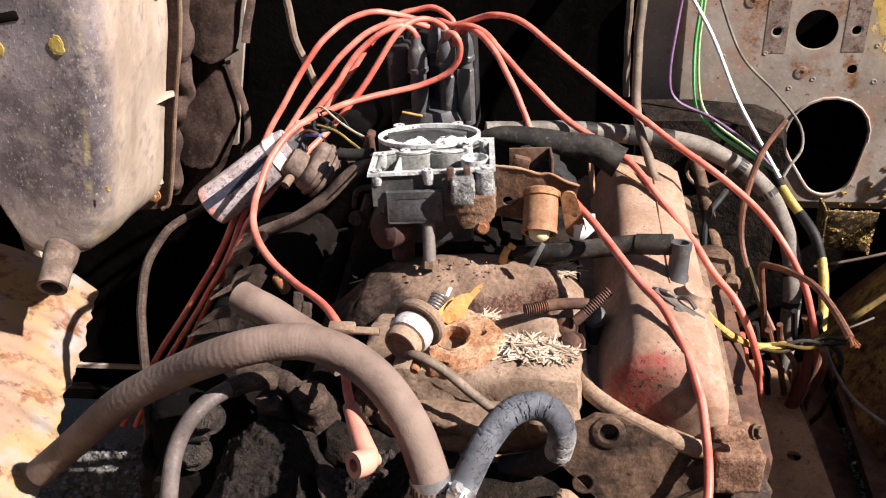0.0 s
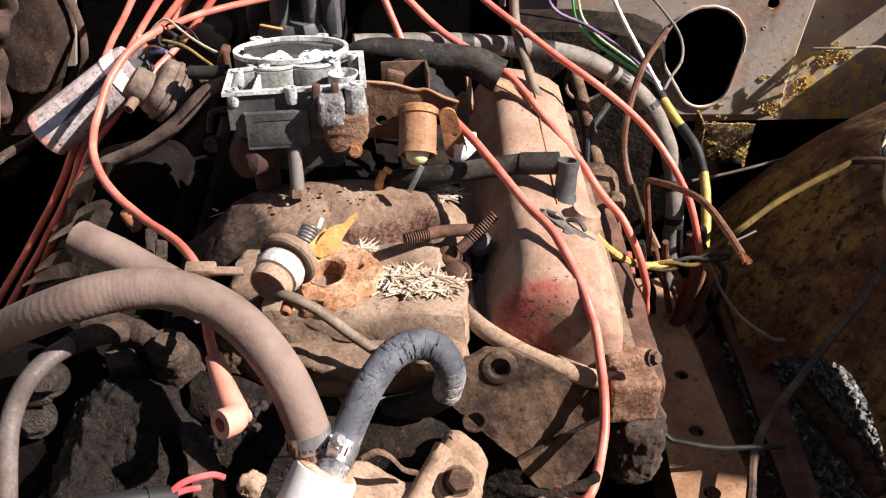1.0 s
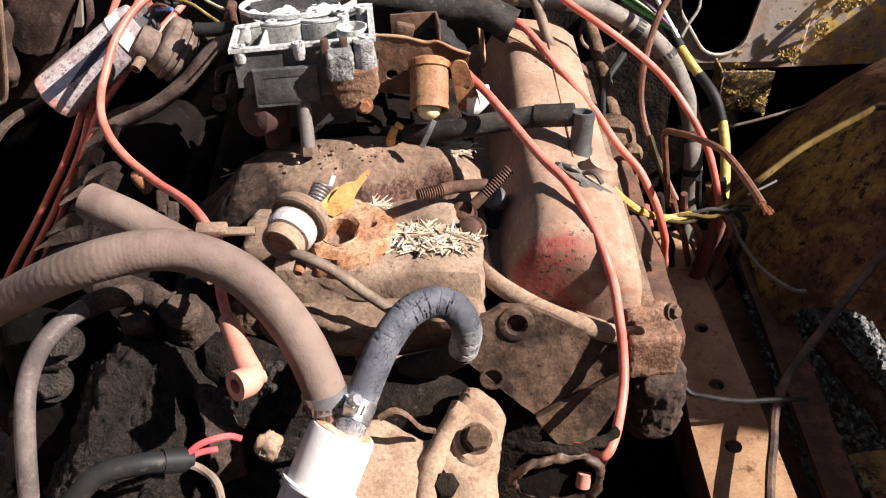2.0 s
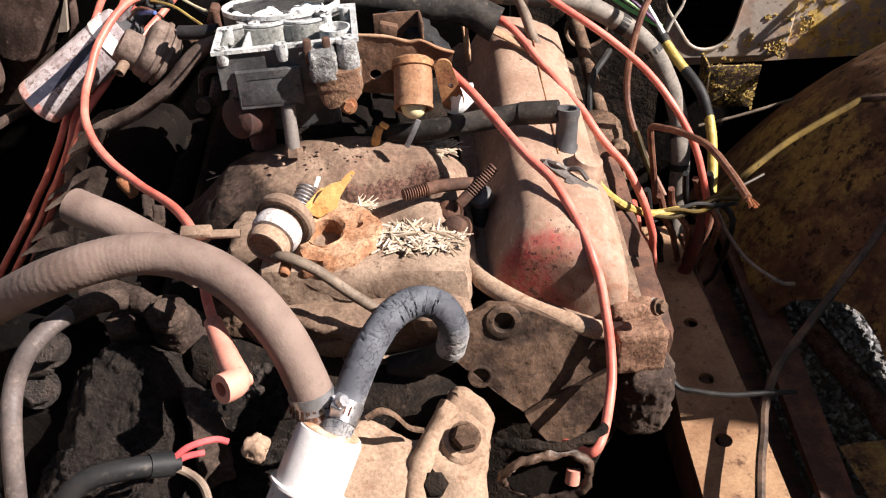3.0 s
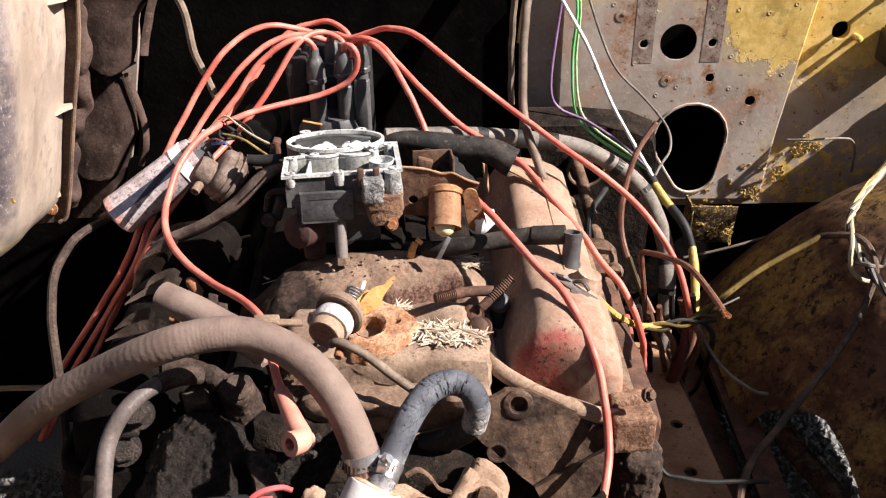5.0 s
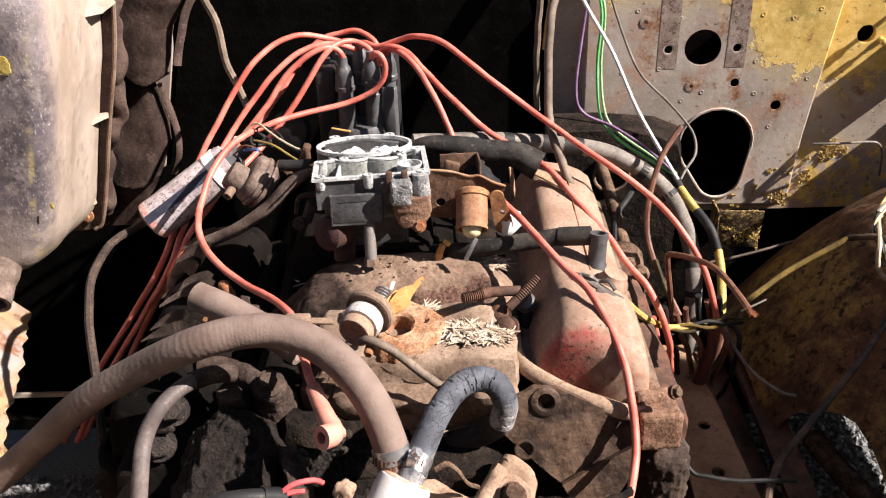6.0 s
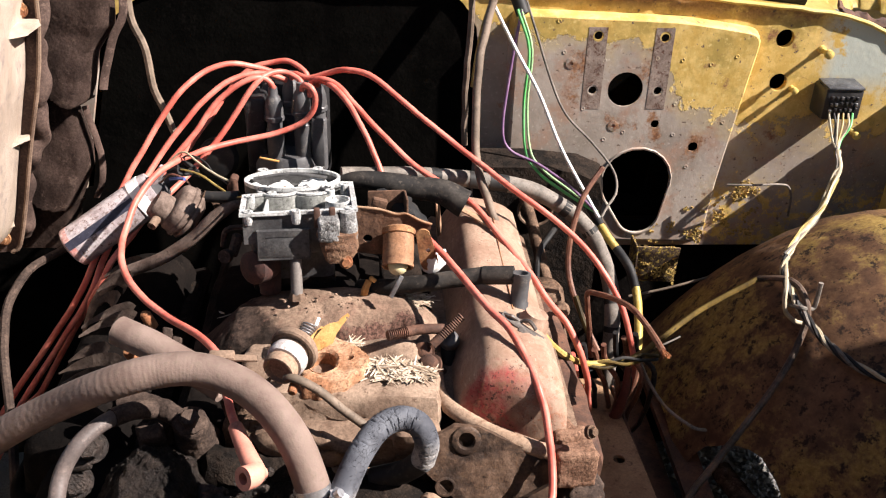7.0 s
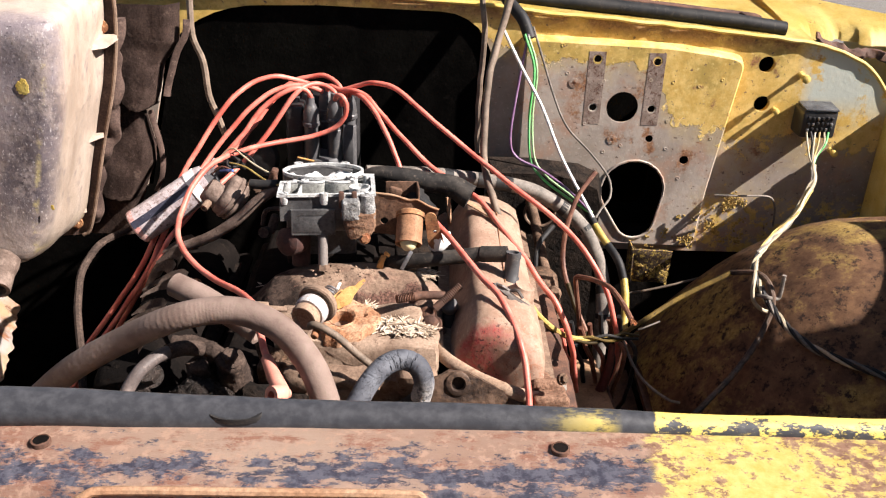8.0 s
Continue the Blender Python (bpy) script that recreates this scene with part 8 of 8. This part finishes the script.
wire("taped_cable", [(-0.11, 0.62, 0.935), (-0.092, 0.63, 0.955), (-0.075, 0.638, 0.966), (-0.045, 0.648, 0.965), (-0.022, 0.66, 0.952)], 0.0085, M_RUBBER, "black taped cable with cut wire ends", "cable", n=10, wobble=0.001)
solo("cable_collar", tube([(-0.034, 0.653, 0.960), (-0.020, 0.661, 0.951)], 0.0098, 14, 2, None, 0.001, 2.0, hollow=0.7), M_RUBBER, "loose tape collar at the end of the cable", "tape")
wire("red_lead", [(-0.022, 0.66, 0.952), (-0.008, 0.67, 0.958), (0.010, 0.68, 0.954), (0.020, 0.682, 0.948)], 0.0027, M_RED, "short red lead out of the taped cable", "wire")
wire("red_lead", [(-0.022, 0.66, 0.950), (-0.010, 0.668, 0.950), (0.002, 0.674, 0.946)], 0.0026, M_RED, "second short red lead", "wire")
wire("grey_lead", [(-0.022, 0.66, 0.950), (-0.008, 0.658, 0.942), (0.006, 0.645, 0.940), (0.010, 0.63, 0.92)], 0.0034, M_TANWIRE, "grey lead curling out of the taped cable", "wire")

# ---- plug connector and braided loom on the firewall ----
cn = thing("fuse_connector", (0.985, 1.6, 1.03), "black multi-pin connector block on the firewall", "connector")
part("housing", rbox((0.992, 1.585, 1.066), (0.072, 0.056, 0.060), 0.006), M_GLOSS, cn, "black plastic housing")
part("top_plate", rbox((0.993, 1.580, 1.097), (0.068, 0.050, 0.005), 0.002, (4, 0, 0)), dirty("grey_plate", (0.04, 0.04, 0.045), (0.09, 0.09, 0.095), (0.02, 0.02, 0.02), 30, 0.3), cn)
random.seed(31)
for i in range(6):
    for j in range(3):
        part("pin", rbox((0.969 + 0.0095 * i, 1.556, 1.056 + 0.012 * j + random.uniform(-0.002, 0.002)), (0.005, 0.006, 0.006), 0.001), M_GLOSS if (i * 5 + j * 3) % 4 else M_STEEL, cn)
for k in range(6):
    wire("connector_wire", [(0.969 + 0.009 * k, 1.556, 1.050), (0.968 + 0.007 * k + 0.003 * math.sin(k * 2), 1.540 - 0.002 * k, 1.034), (0.969 + 0.003 * k, 1.518 + 0.002 * math.cos(k), 1.012), (0.972, 1.498, 0.998)], 0.0021, (M_CREAM, M_RUBBER, M_CREAM, M_YELW, M_CREAM, M_GREEN)[k], ("cream", "black", "cream", "yellow", "pale", "green")[k] + " wire out of the connector", "wire", "connector wires")
BRAID = [(0.972, 1.5, 1.000), (0.966, 1.47, 0.982), (0.952, 1.45, 0.962), (0.9, 1.38, 0.934), (0.843, 1.32, 0.920), (0.805, 1.27, 0.910), (0.786, 1.23, 0.906), (0.780, 1.19, 0.900), (0.788, 1.165, 0.884), (0.802, 1.125, 0.866), (0.819, 1.098, 0.853), (0.844, 1.057, 0.846), (0.885, 1.019, 0.845), (0.934, 0.987, 0.842), (0.972, 0.966, 0.838), (1.05, 0.93, 0.825)]
wire("wrapped_loom", BRAID[:6], 0.0049, M_CREAM, "dirty cream tape-wrapped core of the hanging loom", "loom", n=12, wobble=0.004)
for k in range(4):
    pts = smooth_path(BRAID[:6], 4)
    wire("hanging_strand", [q + 0.0054 * Vector((math.cos(0.32 * j + 1.57 * k + 0.5 * math.sin(j)), 0.5 * math.sin(0.32 * j + 1.57 * k), math.sin(0.32 * j + 1.57 * k + 0.4 * math.sin(1.7 * j)))) for j, q in enumerate(pts)], 0.0019, (M_CREAM, M_COND, M_YELW, M_OLIVE)[k], ("cream", "grey", "yellow", "dirty yellow")[k] + " strand of the loom hanging from the connector", "wire", "loom strands", 6, sub=3)
for k in range(4):
    pts = smooth_path(BRAID[5:], 3)
    wire("loom_strand", [q + 0.0036 * Vector((math.cos(1.1 * j + 1.57 * k), 0.4 * math.sin(1.1 * j + 1.57 * k), math.sin(1.1 * j + 1.57 * k))) for j, q in enumerate(pts)], 0.0034, (M_CREAM, M_RUBBER, M_COND, M_RUBBER)[k], ("cream", "black", "grey", "dark")[k] + " strand of the twisted loom on the wheelhouse", "wire", "loom strands", 6, sub=3)
wire("loop_wire", [(0.805, 1.275, 0.910), (0.776, 1.195, 0.908), (0.769, 1.175, 0.890), (0.773, 1.17, 0.870), (0.787, 1.165, 0.857), (0.801, 1.165, 0.852)], 0.0036, M_CREAM, "white wire looped round the knot", "wire")
wire("knot_wire", [(0.778, 1.175, 0.880), (0.788, 1.155, 0.887), (0.800, 1.16, 0.882), (0.812, 1.165, 0.880), (0.814, 1.165, 0.892), (0.814, 1.165, 0.925)], 0.0036, M_COND, "grey wire end sticking up from the knot", "wire")
wire("bare_hook_wire", [(0.807, 1.56, 0.904), (0.857, 1.55, 0.908), (0.908, 1.56, 0.905), (0.935, 1.575, 0.893), (0.95, 1.585, 0.865), (0.958, 1.595, 0.82)], 0.0022, M_COND, "stiff bare wire hooked out of the firewall", "wire")

# ---- dry husks caught on the manifold ----
random.seed(77)


def husks(name, cx, cy, cz, rx, ry, count, label):
    bm = bmesh.new()
    for k in range(count):
        a, d = random.uniform(0, 6.283), math.sqrt(random.random())
        c = Vector((cx + rx * d * math.cos(a), cy + ry * d * math.sin(a), cz + 0.007 * (1 - d * d) * random.random()))
        m = Matrix.Translation(c) @ Euler((random.uniform(-0.6, 0.6), random.uniform(-0.22, 0.22), random.choice((0.2, 1.1, 2.2, 2.8)) + random.uniform(-0.6, 0.6))).to_matrix().to_4x4()
        l, w, h = random.uniform(0.005, 0.019), random.uniform(0.0008, 0.0024), random.uniform(-0.0016, 0.0022)
        rows = []
        for x, k2, z in ((-l, 0.35, 0.0), (-0.3 * l, 1.0, h), (0.4 * l, 0.9, 0.9 * h), (l, 0.25, 0.1 * h)):
            rows.append([bm.verts.new(m @ Vector(p)) for p in ((x, -w * k2, z), (x, 0, z + 0.5 * w), (x, w * k2, z), (x, 0, z + 0.5 * w - 0.0005))])
        for p, q in zip(rows, rows[1:]):
            for e in range(4):
                bm.faces.new((p[e], p[(e + 1) % 4], q[(e + 1) % 4], q[e]))
        bm.faces.new(rows[0])
        bm.faces.new(rows[-1][::-1])
    return solo(name, bm, M_HUSK, label, "husks", kind="stuff", angle=20)


husks("husk_litter", 0.158, 0.912, 0.960, 0.028, 0.018, 230, "pale dry seed husks heaped on the manifold")
husks("husk_litter", 0.192, 0.908, 0.959, 0.022, 0.016, 180, "pale dry seed husks spread toward the manifold's edge")
husks("husk_litter", 0.113, 0.966, 0.957, 0.017, 0.009, 60, "small patch of pale dry husks")
husks("husk_litter", 0.187, 1.054, 0.970, 0.030, 0.018, 170, "pale dry husks caught behind the manifold runner")
husks("husk_litter", -0.03, 1.09, 0.915, 0.05, 0.05, 7, "scattered shaded husks in the valley")
